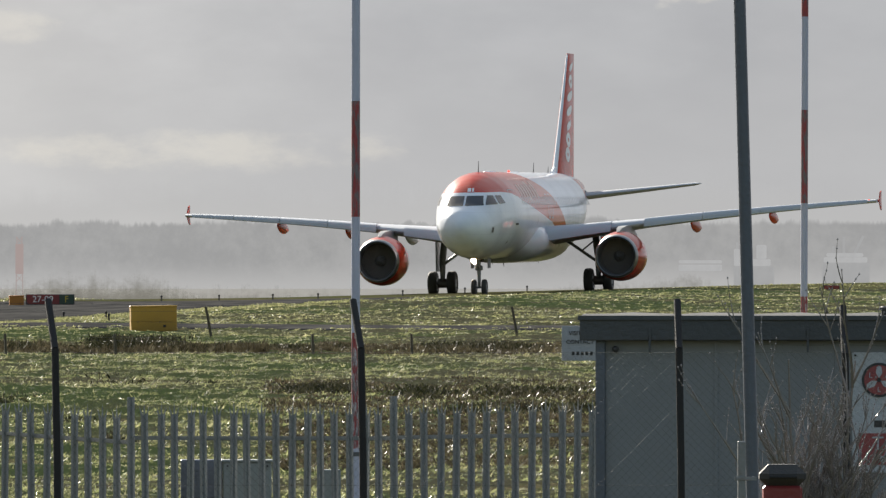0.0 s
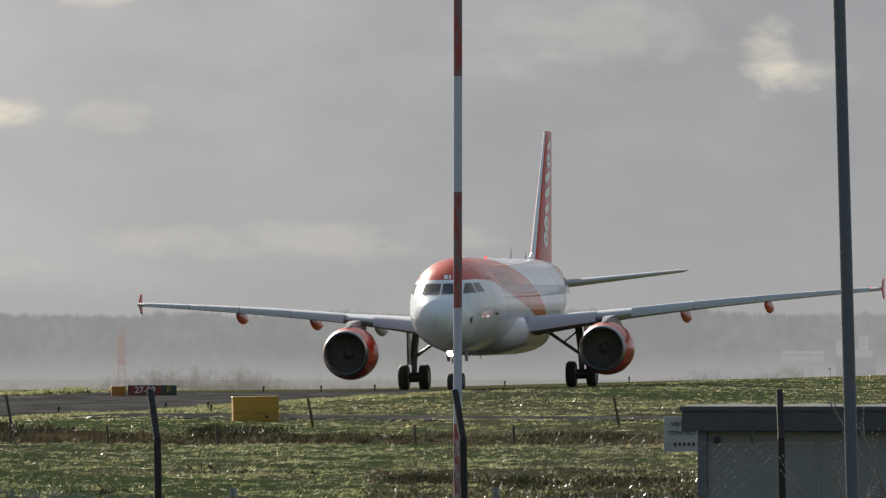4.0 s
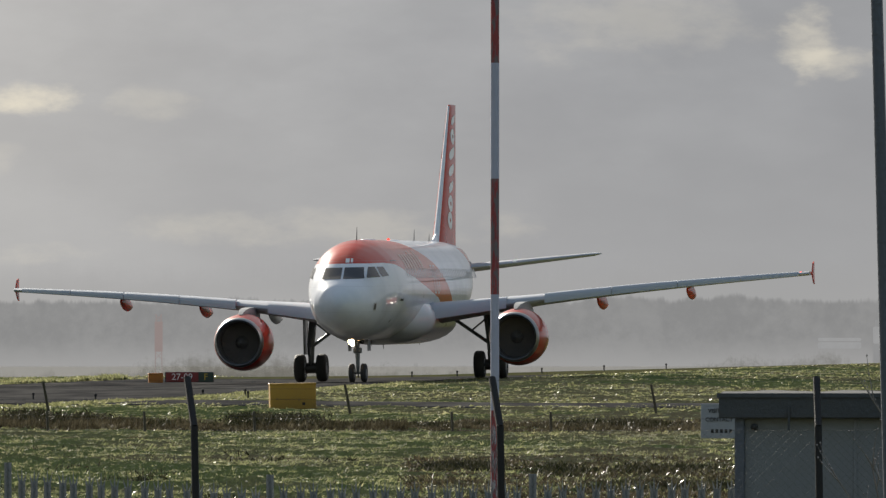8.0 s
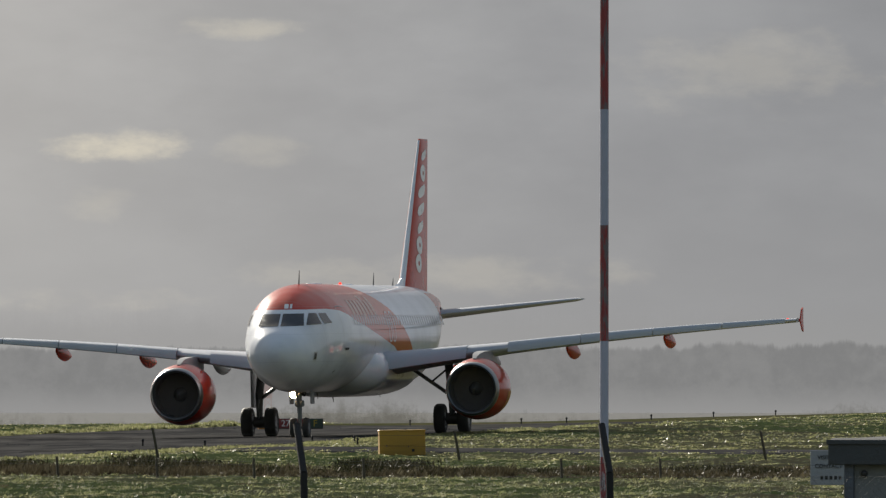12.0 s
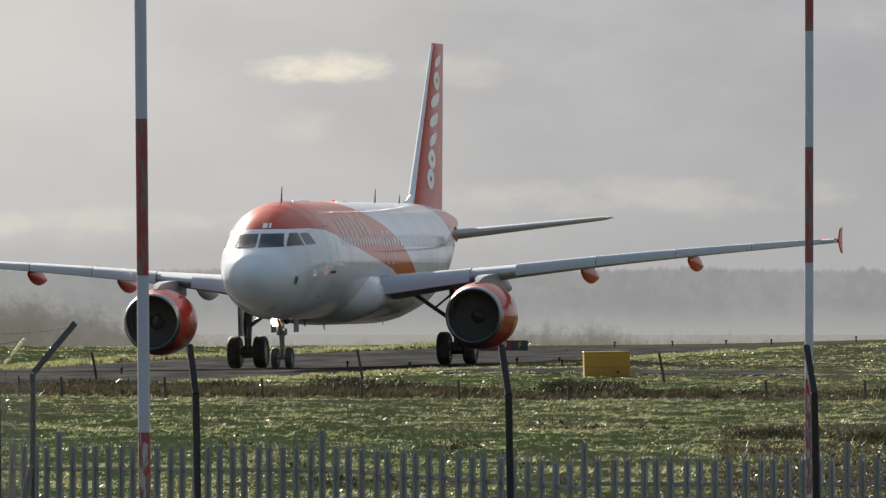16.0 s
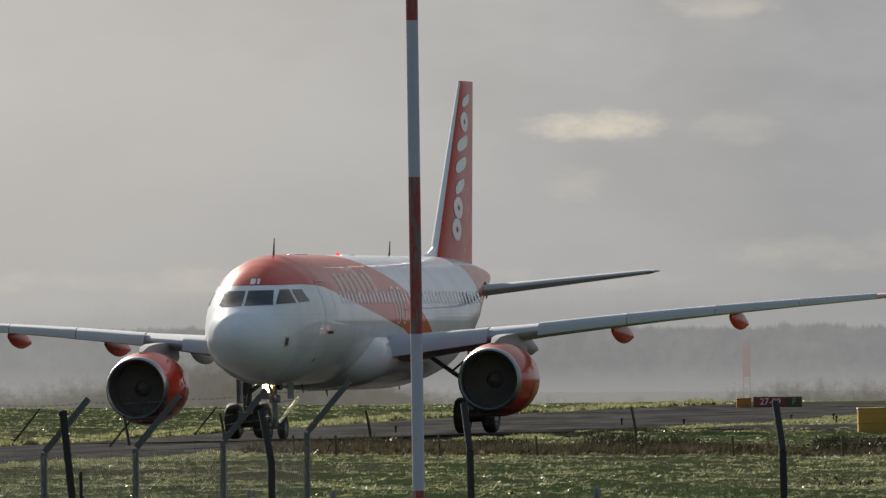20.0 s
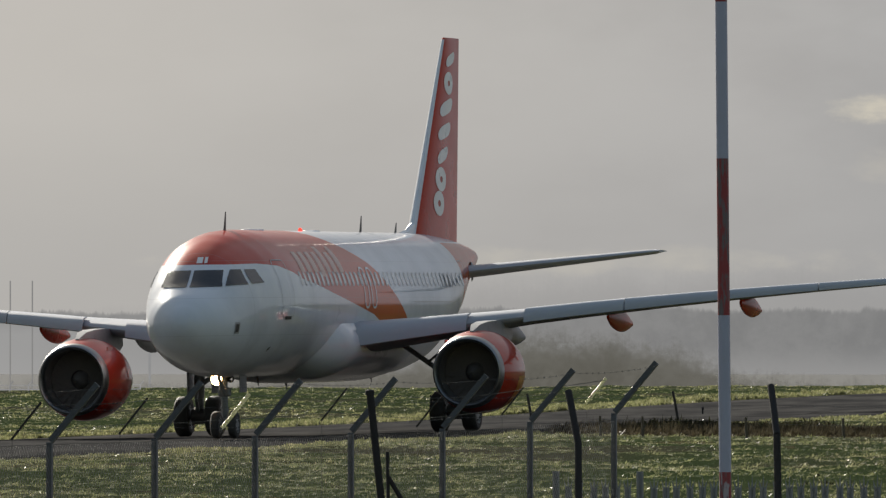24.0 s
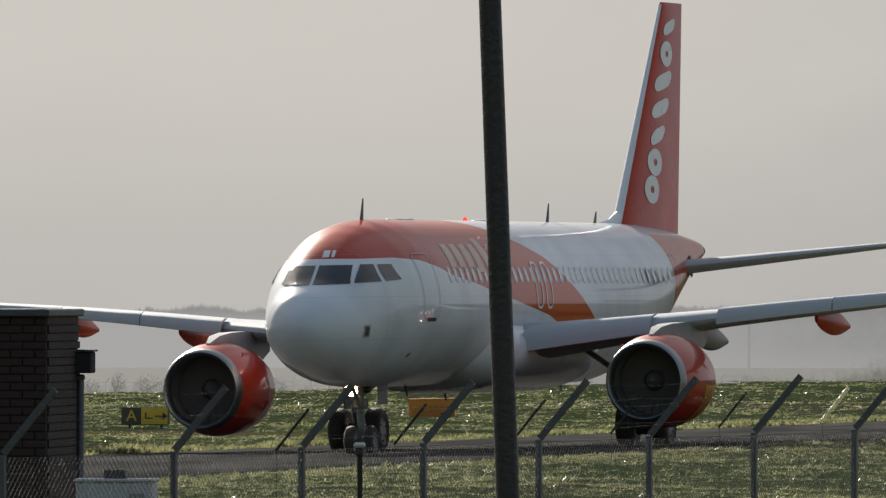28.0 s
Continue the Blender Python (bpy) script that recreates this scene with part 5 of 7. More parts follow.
# ---- masts and poles ----
def mast(name, mrad, away, bands, step, radius, tall, lean, label):
    x, y = spot(mrad, away)
    z0 = float(ground_z(x, y))
    ob = thing(name, label, "mast", "banded masts")
    m = banded(name + "_paint", bands - z0, step)
    pole = part("pole", Shape().tube([(0, 0, -0.05), (lean * tall * 0.5, 0, tall * 0.5), (lean * tall, 0, tall)], radius, 20), m, ob, "red and white banded paint, flaking", True)
    part("base_plate", Shape().box((-0.16, -0.16, -0.02), (0.16, 0.16, 0.03), 0.008), STEEL, ob)
    part("cap", Shape().lathe([(0, radius * 1.05), (0.05, radius * 1.05), (0.08, 0.01)], (lean * tall, 0, tall), "z", 14, 1.0, True), STEEL, ob)
    for z in (1.15,):
        part("joint_band", Shape().lathe([(z, radius + 0.004), (z + 0.05, radius + 0.004)], (lean * z, 0, 0), "z", 20), STEEL, ob, "", True)
    for i, (ax, ay) in enumerate(((-1, -1), (1, -1), (1, 1), (-1, 1))):
        part("bolt", Shape().lathe([(0.02, 0.014), (0.07, 0.014)], (0.12 * ax, 0.12 * ay, 0), "z", 6, 1.0, True), STEEL, ob)
    ob.matrix_world = Matrix.Translation((x, y, z0))
    return ob


mast("banded_mast", 16.80, 157, 3.92, 1.364, 0.051, 10.5, 0.0005, "tall red and white banded mast behind the fence")
mast("banded_mast", 50.39, 195, 4.10, 1.364, 0.051, 12.0, 0.003, "tall red and white banded mast beyond the hut")
mast("banded_mast", -32.85, 116, 3.83, 1.364, 0.053, 9.5, -0.009, "tall red and white banded mast by the palisade")


def dark_pole(mrad, away, radius, lean, tall, material, label):
    x, y = spot(mrad, away)
    z0 = float(ground_z(x, y))
    ob = thing("lamp_column", label, "pole", "dark columns")
    part("column", Shape().tube([(0, 0, -0.05), (lean * 1.2, 0, 1.2), (lean * tall, 0, tall)], [radius * 1.12, radius * 1.05, radius * 0.93], 20), material, ob, "", True)
    part("collar", Shape().lathe([(1.18, radius * 1.1), (1.2, radius * 1.2), (1.26, radius * 1.2), (1.28, radius * 1.08)], (lean * 1.2, 0, 0), "z", 20), material, ob, "", True)
    part("service_door", Shape().box((-0.03, -radius * 1.16, 0.4), (0.03, -radius * 1.05, 0.9), 0.006), material, ob)
    ob.matrix_world = Matrix.Translation((x, y, z0))


dark_pole(46.99, 110, 0.052, -0.0265, 8.0, DARK_POLE, "dark grey painted steel column in front of the hut")
dark_pole(-92.79, 70, 0.062, -0.036, 6.5, BLACK_POLE, "black painted steel column close to the camera")


# ---- chain link fence with cranked posts ----
def wires(shape, pts, r, sides=3):
    return shape.tube(pts, r, sides, False)


def mesh_panel(a, b, z0, z1, pitch=0.05, r=0.0019):
    """Diamond mesh between two posts: crossing wires, with a line wire at top and bottom."""
    a, b = Vector((a[0], a[1], 0)), Vector((b[0], b[1], 0))
    ln, d = (b - a).length, (b - a).normalized()
    s = Shape()
    h = z1 - z0
    k = -h
    while k < ln:
        for sgn in (1, -1):
            t0, t1 = (k, k + h)
            p0, p1 = max(0, t0), min(ln, t1)
            if p1 - p0 > 0.02:
                e0, e1 = p0 - t0, p1 - t0
                za, zb = (z0 + e0, z0 + e1) if sgn > 0 else (z1 - e0, z1 - e1)
                qa, qb = a + d * p0, a + d * p1
                wires(s, [(qa.x, qa.y, za), (qb.x, qb.y, zb)], r)
        k += pitch * 1.414
    for z in (z0 + 0.02, (z0 + z1) / 2, z1):
        wires(s, [(a.x, a.y, z), (b.x, b.y, z)], r * 1.4)
    return s


def barbed(points, r=0.0015, step=0.2):
    s = Shape()
    pts = [Vector(p) for p in points]
    for a, b in zip(pts, pts[1:]):
        n = 8
        wires(s, [a.lerp(b, i / n) - Vector((0, 0, 0.10 * (i / n) * (1 - i / n))) for i in range(n + 1)], r, 4)
        m = int((b - a).length / step)
        for i in range(1, m):
            f = i / m
            c = a.lerp(b, f) - Vector((0, 0, 0.10 * f * (1 - f)))
            wires(s, [c + Vector((0.006, 0, 0.011)), c - Vector((0.006, 0, 0.011))], r * 0.9)
            wires(s, [c + Vector((-0.007, 0.006, 0.009)), c - Vector((-0.007, 0.006, 0.009))], r * 0.9)
    return s


def angle_bar(s, p, q, w, face):
    """A steel angle from p to q: two thin legs; face turns it."""
    p, q = Vector(p), Vector(q)
    d = (q - p).normalized()
    f = Vector(face)
    f = (f - d * f.dot(d)).normalized()
    g = d.cross(f)
    t = 0.008
    for u, v in ((f, g), (g, f)):
        ring = [p, p + u * w, p + u * w + v * t, p + v * t]
        s.loft([[x for x in ring], [x + (q - p) for x in ring]])
    return s


def cranked_fence(posts, bends, arm, label, width=0.062, panel=True):
    fence = thing("chain_link_fence", label, "fence")
    tips = []
    for i, ((x, y), zb) in enumerate(zip(posts, bends)):
        z0 = float(ground_z(x, y)) - 0.1
        ax, ay, az = arm[i] if isinstance(arm, list) else arm
        s = angle_bar(Shape(), (x, y, z0), (x, y, zb), width, (-1, 0.15, 0))
        post = part("post", s, STEEL, fence)
        tip = (x + ax, y + ay, zb + az)
        part("arm", angle_bar(Shape(), (x, y, zb - 0.01), tip, width, (-0.6, 0.1, 0.7)), STEEL, post, "cranked arm")
        tips.append(((x, y, zb), tip))
    for f in (0.22, 0.60, 0.97):
        pts = [Vector(a).lerp(Vector(b), f) for a, b in tips]
        part("barbed_wire", barbed(pts), WIRE, fence)
    if panel:
        for (a, za), (b, zb) in zip(zip(posts, bends), zip(posts[1:], bends[1:])):
            part("mesh_panel", mesh_panel(a, b, 0.05, min(za, zb) - 0.02), WIRE, fence, "rusty grey diamond mesh")
    return fence


run = [(-13.85, 104.4)] + [(-12.80 + 0.72 * i, 107.0 + 2.9 * i) for i in range(11)]
rise = [2.69] * 9 + [2.70, 2.74, 2.80]
ob = cranked_fence(run, rise, (0.43, -0.10, 0.50), "galvanised chain link security fence with cranked posts and barbed wire")
s = angle_bar(Shape(), (run[-1][0] - 0.45, run[-1][1], 0), (run[-1][0], run[-1][1], 1.9), 0.055, (-1, 0.1, 0))
part("brace", s, STEEL, ob)

# the fence's other leg, square to the view, whose arms point away
line = [(-3.78, 129.5), (-0.74, 129.2), (2.22, 129.0), (5.30, 129.0), (6.92, 129.2), (9.9, 129.2)]
fence = thing("chain_link_fence", "chain link fence with dark cranked posts before the field", "fence")
tips = []
for x, y in line:
    zb = 2.66 if x < 6 else 2.60
    post = part("post", Shape().tube([(x + 0.03, y, -0.1), (x + 0.02, y, 1.5), (x, y, zb)], 0.036, 10), POST, fence, "", True)
    tip = (x - (0.07 if x < 5 else 0.0), y + 0.42, zb + 0.46)
    part("arm", Shape().tube([(x, y, zb - 0.01), tip], 0.036, 10), POST, post, "", True)
    tips.append(((x, y, zb), tip))
for f in (0.2, 0.6, 0.96):
    part("barbed_wire", barbed([Vector(a).lerp(Vector(b), f) for a, b in tips], 0.0016), WIRE, fence)
for a, b in zip(line, line[1:]):
    part("mesh_panel", mesh_panel(a, b, 0.05, 2.62, 0.055, 0.0010), WIRE, fence)
for (mrad, away, lean, top) in ((-44.3, 131, -0.10, 3.06), (-15.0, 262, -0.05, 1.0)):
    if top > 2:
        x, y = spot(mrad, away)
        part("post", Shape().tube([(x + 0.04, y, -0.1), (x + 0.03, y, 2.55), (x - 0.08, y + 0.3, top)], 0.036, 10), POST, fence, "", True)

# strainer post with its brace, where the two legs meet
x, y = spot(-59.7, 118)
gate = thing("strainer_post", "thick grey steel strainer post with a sloping brace", "fence post")
part("post", Shape().tube([(x + 0.34, y, -0.1), (x, y, 3.15)], 0.034, 14), POST, gate, "", True)
part("cap", Shape().lathe([(3.12, 0.040), (3.16, 0.040), (3.17, 0.02)], (x, y, 0), "z", 14, 1.0, True), POST, gate)
part("thin_rod", Shape().tube([(x + 0.20, y, -0.1), (x + 0.155, y, 2.62)], 0.016, 8), POST, gate)
part("brace", Shape().tube([(x + 0.16, y, 2.40), (x + 0.79, y + 0.3, 1.3), (x + 1.14, y + 0.5, 0.6)], 0.021, 10), POST, gate, "", True)

# an older fence behind, of which the thin arms show
old = [spot((u - 25) / 23.6, d) for u, d in ((-2610, 164), (-2400, 171), (-2187, 178), (-2017, 184), (-1826, 192), (-1644, 200), (-1469, 212), (-1300, 228), (-1150, 250), (-1000, 278))]
fence = thing("wire_fence", "thin steel fence arms with slack barbed wire", "fence")
tips = []
for i, (x, y) in enumerate(old):
    zb = 2.0 if y < 220 else 1.75
    # two arms take the brighter colour in place of a sun glint
    m = SUNLIT_STEEL if i in (5, 9) else POST
    post = part("post", Shape().tube([(x, y, -0.1), (x, y, zb)], 0.0035, 6), POST, fence)
    tip = (x + 0.42, y - 0.05, zb + 0.52)
    part("arm", angle_bar(Shape(), (x, y, zb), tip, 0.05 if m is SUNLIT_STEEL else 0.032, (-0.70, -0.22, 0.55) if m is SUNLIT_STEEL else (-0.6, 0.3, 0.7)), m, post, "steel arm coloured bright for its sun glint" if m is SUNLIT_STEEL else "")
    tips.append(((x, y, zb), tip))
for f in (0.3, 0.95):
    part("barbed_wire", barbed([Vector(a).lerp(Vector(b), f) for a, b in tips], 0.003, 0.3), WIRE, fence)


# ---- palisade ----
def palisade():
    fence = thing("palisade_fence", "galvanised steel palisade fence with split pointed pales", "fence")
    s = Shape()
    w, t = 0.041, 0.012
    # a W-section pale with a three-pronged head
    prof = [(-w, 0.0), (-w * 0.45, -0.022), (0, -0.006), (w * 0.45, -0.022), (w, 0.0)]
    back = [(px, py + 0.004) for px, py in reversed(prof)]
    ring = prof + back
    s.loft([[(px, py, z) for px, py in ring] for z in (-0.25, 0.85, 1.66)])
    for x0, x1, dx, top in ((-w, -w * 0.35, -0.028, 1.76), (-w * 0.3, w * 0.3, 0.0, 1.82), (w * 0.35, w, 0.028, 1.76)):
        s.add([(x0, -0.012, 1.655), (x1, -0.012, 1.655), (x1, 0.0, 1.655), (x0, 0.0, 1.655), ((x0 + x1) / 2 + dx, -0.012, top)], [(0, 1, 4), (1, 2, 4), (2, 3, 4), (3, 0, 4)])
    pale = s.mesh("pale")
    stub = Shape()
    stub.loft([[(px * 1.05, py, z) for px, py in ring] for z in (-0.25, 1.0, 1.86)])
    wide = stub.mesh("post")
    rnd = random.Random(4)
    runs = [((-7.56, 165.4, 0.03), (-6.42, 163.0, 0.06)), ((-6.42, 163.0, 0.06), (-3.07, 156.0, 0.165)), ((-3.07, 156.0, 0.165), (0.0, 149.0, 0.07)), ((0.0, 149.0, 0.12), (2.91, 147.5, 0.14)), ((2.91, 147.5, 0.15), (5.75, 147.0, 0.20))]
    for (x0, y0, z0), (x1, y1, z1) in runs:
        n = round(abs(x1 - x0) / 0.163)
        for i in range(n):
            f = i / n
            x, y, z = x0 + (x1 - x0) * f, y0 + (y1 - y0) * f, z0 + (z1 - z0) * f - 0.07
            part("post" if i == 0 else "pale", wide if i == 0 else pale, PALE, fence, "", False, pose(x, y, z, 0, rnd.uniform(-0.7, 0.7), rnd.uniform(-4, 4)))
        for zr in (0.32, 1.38):
            part("rail", angle_bar(Shape(), (x0, y0 + 0.02, z0 + zr - 0.07), (x1, y1 + 0.02, z1 + zr - 0.07), 0.045, (0, 1, 0)), PALE, fence)


palisade()


# ---- stakes and wire along the ditch ----
def stake(mrad, away, tall, lean, label, r=0.05):
    x, y = spot(mrad, away)
    z0 = float(ground_z(x, y))
    s = Shape().tube([(0, 0, -0.1), (lean * 0.5, 0, tall * 0.5), (lean, 0.0, tall)], [r, r * 0.95, r * 0.85], 8)
    ob = solid("stake", s, WOOD, label, "stake", "ditch stakes")
    ob.matrix_world = Matrix.Translation((x, y, z0))
    return (x, y, z0 + tall * 0.85)


rowa = [stake(u / 23.6, 368, 0.60, -0.03, "short weathered wooden stake in the ditch grass", 0.04) for u in (-1000, -925, -742, -570, -394, -222, -28, 322, 497, 850)]
rowb = [stake(u / 23.6, 415, 0.98, -0.19, "leaning dark wooden stake beside the service road", 0.045) for u in (-1290, -1120, -862, -392, 142, 684, 1240)]
fence = thing("stake_wire", "slack wire strung between the ditch stakes", "wire")
for r in (rowa, rowb):
    part("strand", barbed(r, 0.006, 3.0), WIRE, fence)


# ---- airfield signs and markers ----
def text_shape(body, size, material, name="lettering"):
    c = bpy.data.curves.new(name, "FONT")
    c.body, c.size, c.extrude, c.align_x, c.align_y = body, size, 0.004, "CENTER", "CENTER"
    tmp = bpy.data.objects.new(name, c)
    scene.collection.objects.link(tmp)
    me = bpy.data.meshes.new_from_object(tmp.evaluated_get(bpy.context.evaluated_depsgraph_get()))
    bpy.data.objects.remove(tmp)
    bpy.data.curves.remove(c)
    me.materials.clear()
    me.materials.append(material)
    return me


FACE = Matrix.Rotation(radians(90), 4, "X")
LEGEND = paint("sign_legend", (0.75, 0.75, 0.74), 0.5, 0.0, 0.05, 5.0)
SIGN_YELLOW = paint("sign_yellow", (0.50, 0.36, 0.03), 0.5, 0.0, 0.08, 5.0)
SIGN_GREEN = paint("sign_dark_green", (0.035, 0.06, 0.04), 0.5, 0.0, 0.1, 5.0)


def field_sign(mrad, away, panels, tall, label, lift=0.12):
    x, y = spot(mrad, away)
    z0 = float(ground_z(x, y))
    wide = sum(p[0] for p in panels)
    ob = thing("airfield_sign", label, "sign")
    part("case", Shape().box((-wide / 2 - 0.03, 0, lift - 0.02), (wide / 2 + 0.03, 0.25, lift + tall + 0.02), 0.02), SIGN_DARK, ob)
    for e in (-1, 1):
        part("leg", Shape().box((e * wide * 0.35 - 0.03, 0.08, -0.1), (e * wide * 0.35 + 0.03, 0.14, lift), 0.005), POST, ob)
    at = -wide / 2
    for w, mat, words, ink in panels:
        p = part("panel", Shape().box((at + 0.01, -0.012, lift), (at + w - 0.01, 0.002, lift + tall), 0.006), mat, ob)
        if words == "arrow":
            s = Shape().box((at + 0.12, -0.020, lift + 0.18), (at + 0.17, -0.014, lift + tall - 0.14), 0.001)
            s.box((at + 0.12, -0.020, lift + 0.16), (at + 0.36, -0.014, lift + 0.20), 0.001)
            part("corner_mark", s, ink, p)
            s = Shape().box((at + 0.42, -0.020, lift + tall / 2 - 0.02), (at + 0.72, -0.014, lift + tall / 2 + 0.02), 0.001)
            s.add([(at + 0.64, -0.020, lift + tall / 2 + 0.12), (at + 0.64, -0.020, lift + tall / 2 - 0.12), (at + 0.80, -0.020, lift + tall / 2)], [(0, 1, 2)])
            part("arrow", s, ink, p)
        elif words:
            part("lettering", text_shape(words, tall * 0.98, ink), ink, p, "", False, Matrix.Translation((at + w / 2, -0.018, lift + tall * 0.5)) @ FACE)
        at += w
    ob.matrix_world = Matrix.Translation((x, y, z0))


field_sign(-6.1, 575, [(1.42, SIGN_RED, "27-09", LEGEND), (0.62, SIGN_GREEN, "F", SIGN_YELLOW)], 0.40, "red illuminated runway sign with white figures", 0.06)
field_sign(-121.5, 392, [(0.55, SIGN_DARK, "A", SIGN_YELLOW), (0.80, SIGN_YELLOW, "arrow", SIGN_DARK)], 0.48, "black and yellow taxiway sign with an arrow", 0.16)
field_sign(52.5, 640, [(0.72, SIGN_RED, "", LEGEND)], 0.18, "small low red airfield marker board", 0.05)


def marker_box(mrad, away, wide, deep, tall, mat, label):
    x, y = spot(mrad, away)
    ob = thing("equipment_box", label, "equipment box", "painted boxes")
    part("body", Shape().box((-wide / 2, 0, 0.02), (wide / 2, deep, tall), 0.02), mat, ob)
    part("lid", Shape().box((-wide / 2 - 0.015, -0.015, tall - 0.03), (wide / 2 + 0.015, deep + 0.015, tall + 0.025), 0.012), mat, ob)
    part("rib", Shape().box((-wide / 2 + 0.02, -0.012, tall * 0.42), (wide / 2 - 0.02, 0.002, tall * 0.46), 0.004), mat, ob)
    part("latch", Shape().box((wide * 0.2, -0.02, tall * 0.18), (wide * 0.26, 0.0, tall * 0.28), 0.004), POST, ob)
    part("plinth", Shape().box((-wide / 2 + 0.05, 0.05, -0.15), (wide / 2 - 0.05, deep - 0.05, 0.02), 0.01), POST, ob)
    ob.matrix_world = Matrix.Translation((x, y, float(ground_z(x, y)))) @ pose(0, 0, 0, 0, -1.0, 3)


marker_box(1.70, 430, 1.48, 0.9, 0.83, YELLOW, "mustard yellow metal equipment box in the grass")
marker_box(-100.0, 425, 1.46, 0.8, 0.60, ORANGE, "orange metal equipment box beyond the taxiway")
marker_box(-8.6, 572, 0.62, 0.4, 0.42, ORANGE, "small orange box beside the runway sign")
# edge markers along the tarmac
for i, (u, d) in enumerate([(-120, 470), (-45, 470), (330, 600), (250, 600), (155, 600), (53, 600), (480, 620), (590, 640), (-820, 452), (-310, 455), (-40, 462), (-420, 468), (930, 690), (700, 660)]):
    x, y = spot(u / 23.6, d)
    tall = 0.26
    s = Shape().lathe([(0, 0.05), (0.02, 0.03), (tall - 0.08, 0.03), (tall - 0.06, 0.05), (tall, 0.045), (tall + 0.02, 0.01)], (0, 0, 0), "z", 8, 1.0, True)
    m = solid("edge_marker", s, POST, "small dark edge light stub in the grass", "marker", "edge lights")
    m.matrix_world = Matrix.Translation((x, y, float(ground_z(x, y))))


# ---- the hut ----
def build_hut():
    x0, y0, x1, y1, top = 4.70, 135.0, 10.4, 138.0, 2.92
    hut = thing("site_hut", "grey clad flat-roofed site hut with a dark fascia", "hut")
    wall = part("front_wall", Shape().box((x0 + 0.10, y0, 0.1), (x1, y0 + 0.08, top - 0.24), 0.004), HUT_WALL, hut, "pale grey cladding")
    for x in np.arange(x0 + 1.22, x1, 1.22):
        part("cover_strip", Shape().box((x - 0.02, y0 - 0.012, 0.1), (x + 0.02, y0 + 0.004, top - 0.245), 0.003), HUT_WALL, wall)
    # left end wall takes the fascia's dark colour to stand for shade
    part("side_wall", Shape().box((x0 + 0.02, y0 + 0.08, 0.1), (x0 + 0.10, y1, top - 0.24), 0.004), HUT_TRIM, hut, "end wall coloured dark for its shaded side")
    part("side_wall", Shape().box((x1 - 0.08, y0 + 0.08, 0.1), (x1, y1, top - 0.24), 0.004), HUT_WALL, hut)
    part("back_wall", Shape().box((x0 + 0.10, y1 - 0.08, 0.1), (x1 - 0.08, y1, top - 0.24), 0.004), HUT_WALL, hut)
    part("fascia", Shape().box((x0 - 0.16, y0 - 0.14, top - 0.24), (x1 + 0.1, y0 - 0.08, top), 0.008), HUT_TRIM, hut, "dark painted fascia board")
    part("side_fascia", Shape().box((x0 - 0.16, y0 - 0.08, top - 0.24), (x0 - 0.10, y1 + 0.1, top), 0.008), HUT_TRIM, hut)
    part("drip_edge", Shape().box((x0 - 0.18, y0 - 0.16, top - 0.035), (x1 + 0.12, y0 - 0.142, top + 0.012), 0.004), HUT_TRIM, hut)
    roof = Shape()
    n = 24
    for j in range(5):
        for i in range(n + 1):
            x = x0 - 0.14 + (x1 + 0.1 - x0 + 0.14) * i / n
            y = y0 - 0.12 + (y1 - y0 + 0.2) * j / 4
            roof.v.append((x, y, top + 0.008 + 0.010 * math.sin(i * 1.9 + j) * (j > 0) + 0.004 * j / 4))
    roof.f = [(j * (n + 1) + i, j * (n + 1) + i + 1, (j + 1) * (n + 1) + i + 1, (j + 1) * (n + 1) + i) for j in range(4) for i in range(n)]
    part("roof_sheet", roof, HUT_ROOF, hut, "wrinkled dark roof felt", True)
    part("roof_deck", Shape().box((x0 - 0.10, y0 - 0.08, top - 0.10), (x1 + 0.1, y1 + 0.08, top - 0.01), 0.004), HUT_TRIM, hut)
    post = part("corner_post", Shape().box((x0, y0 - 0.05, 0.0), (x0 + 0.10, y0 + 0.05, top - 0.24), 0.008), DARK_POLE, hut, "dark corner post")
    for x in (x0 + 0.55, x0 + 2.15):
        part("strap", Shape().box((x - 0.012, y0 - 0.16, top - 0.36), (x + 0.012, y0 - 0.143, top - 0.12), 0.003), HUT_TRIM, hut)
    part("wall_lamp", Shape().lathe([(y0 - 0.08, 0.01), (y0 - 0.07, 0.028), (y0 - 0.02, 0.036), (y0 + 0.002, 0.036)], (x0 + 0.20, 0, top - 0.33), "y", 14, 1.0, True), SIGN_DARK, hut, "small dark bulkhead lamp", True)
    for x in (x0 + 2.925, x0 + 3.095):
        p = part("roof_vent", Shape().lathe([(top, 0.03), (top + 0.075, 0.03)], (x, y0 + 0.4, 0), "z", 12, 1.0, True), SIGN_DARK, hut, "", True)
        part("vent_cap", Shape().lathe([(top + 0.07, 0.055), (top + 0.09, 0.055), (top + 0.105, 0.02)], (x, y0 + 0.4, 0), "z", 12, 1.0, True), SIGN_DARK, p)
    part("floor_frame", Shape().box((x0 + 0.04, y0 + 0.02, -0.05), (x1 - 0.04, y1 - 0.04, 0.1), 0.01), POST, hut)

    turn = Matrix.Translation((x0, y0, 0)) @ pose(0, 0, 0, 0, 0, -2.8) @ Matrix.Translation((-x0, -y0, 0))
    hut.matrix_world = turn
    # the sign board on the front
    sx0, sx1, sz0, sz1 = 7.30, 9.9, 1.34, 2.56
    sign = thing("sign_board", "white sign board with a red propeller roundel and red strip", "sign")
    board = part("board", Shape().box((sx0, y0 - 0.035, sz0), (sx1, y0 - 0.014, sz1), 0.004), SIGN_WHITE, sign)
    cx, cz, r = sx0 + 0.27, sz1 - 0.28, 0.175
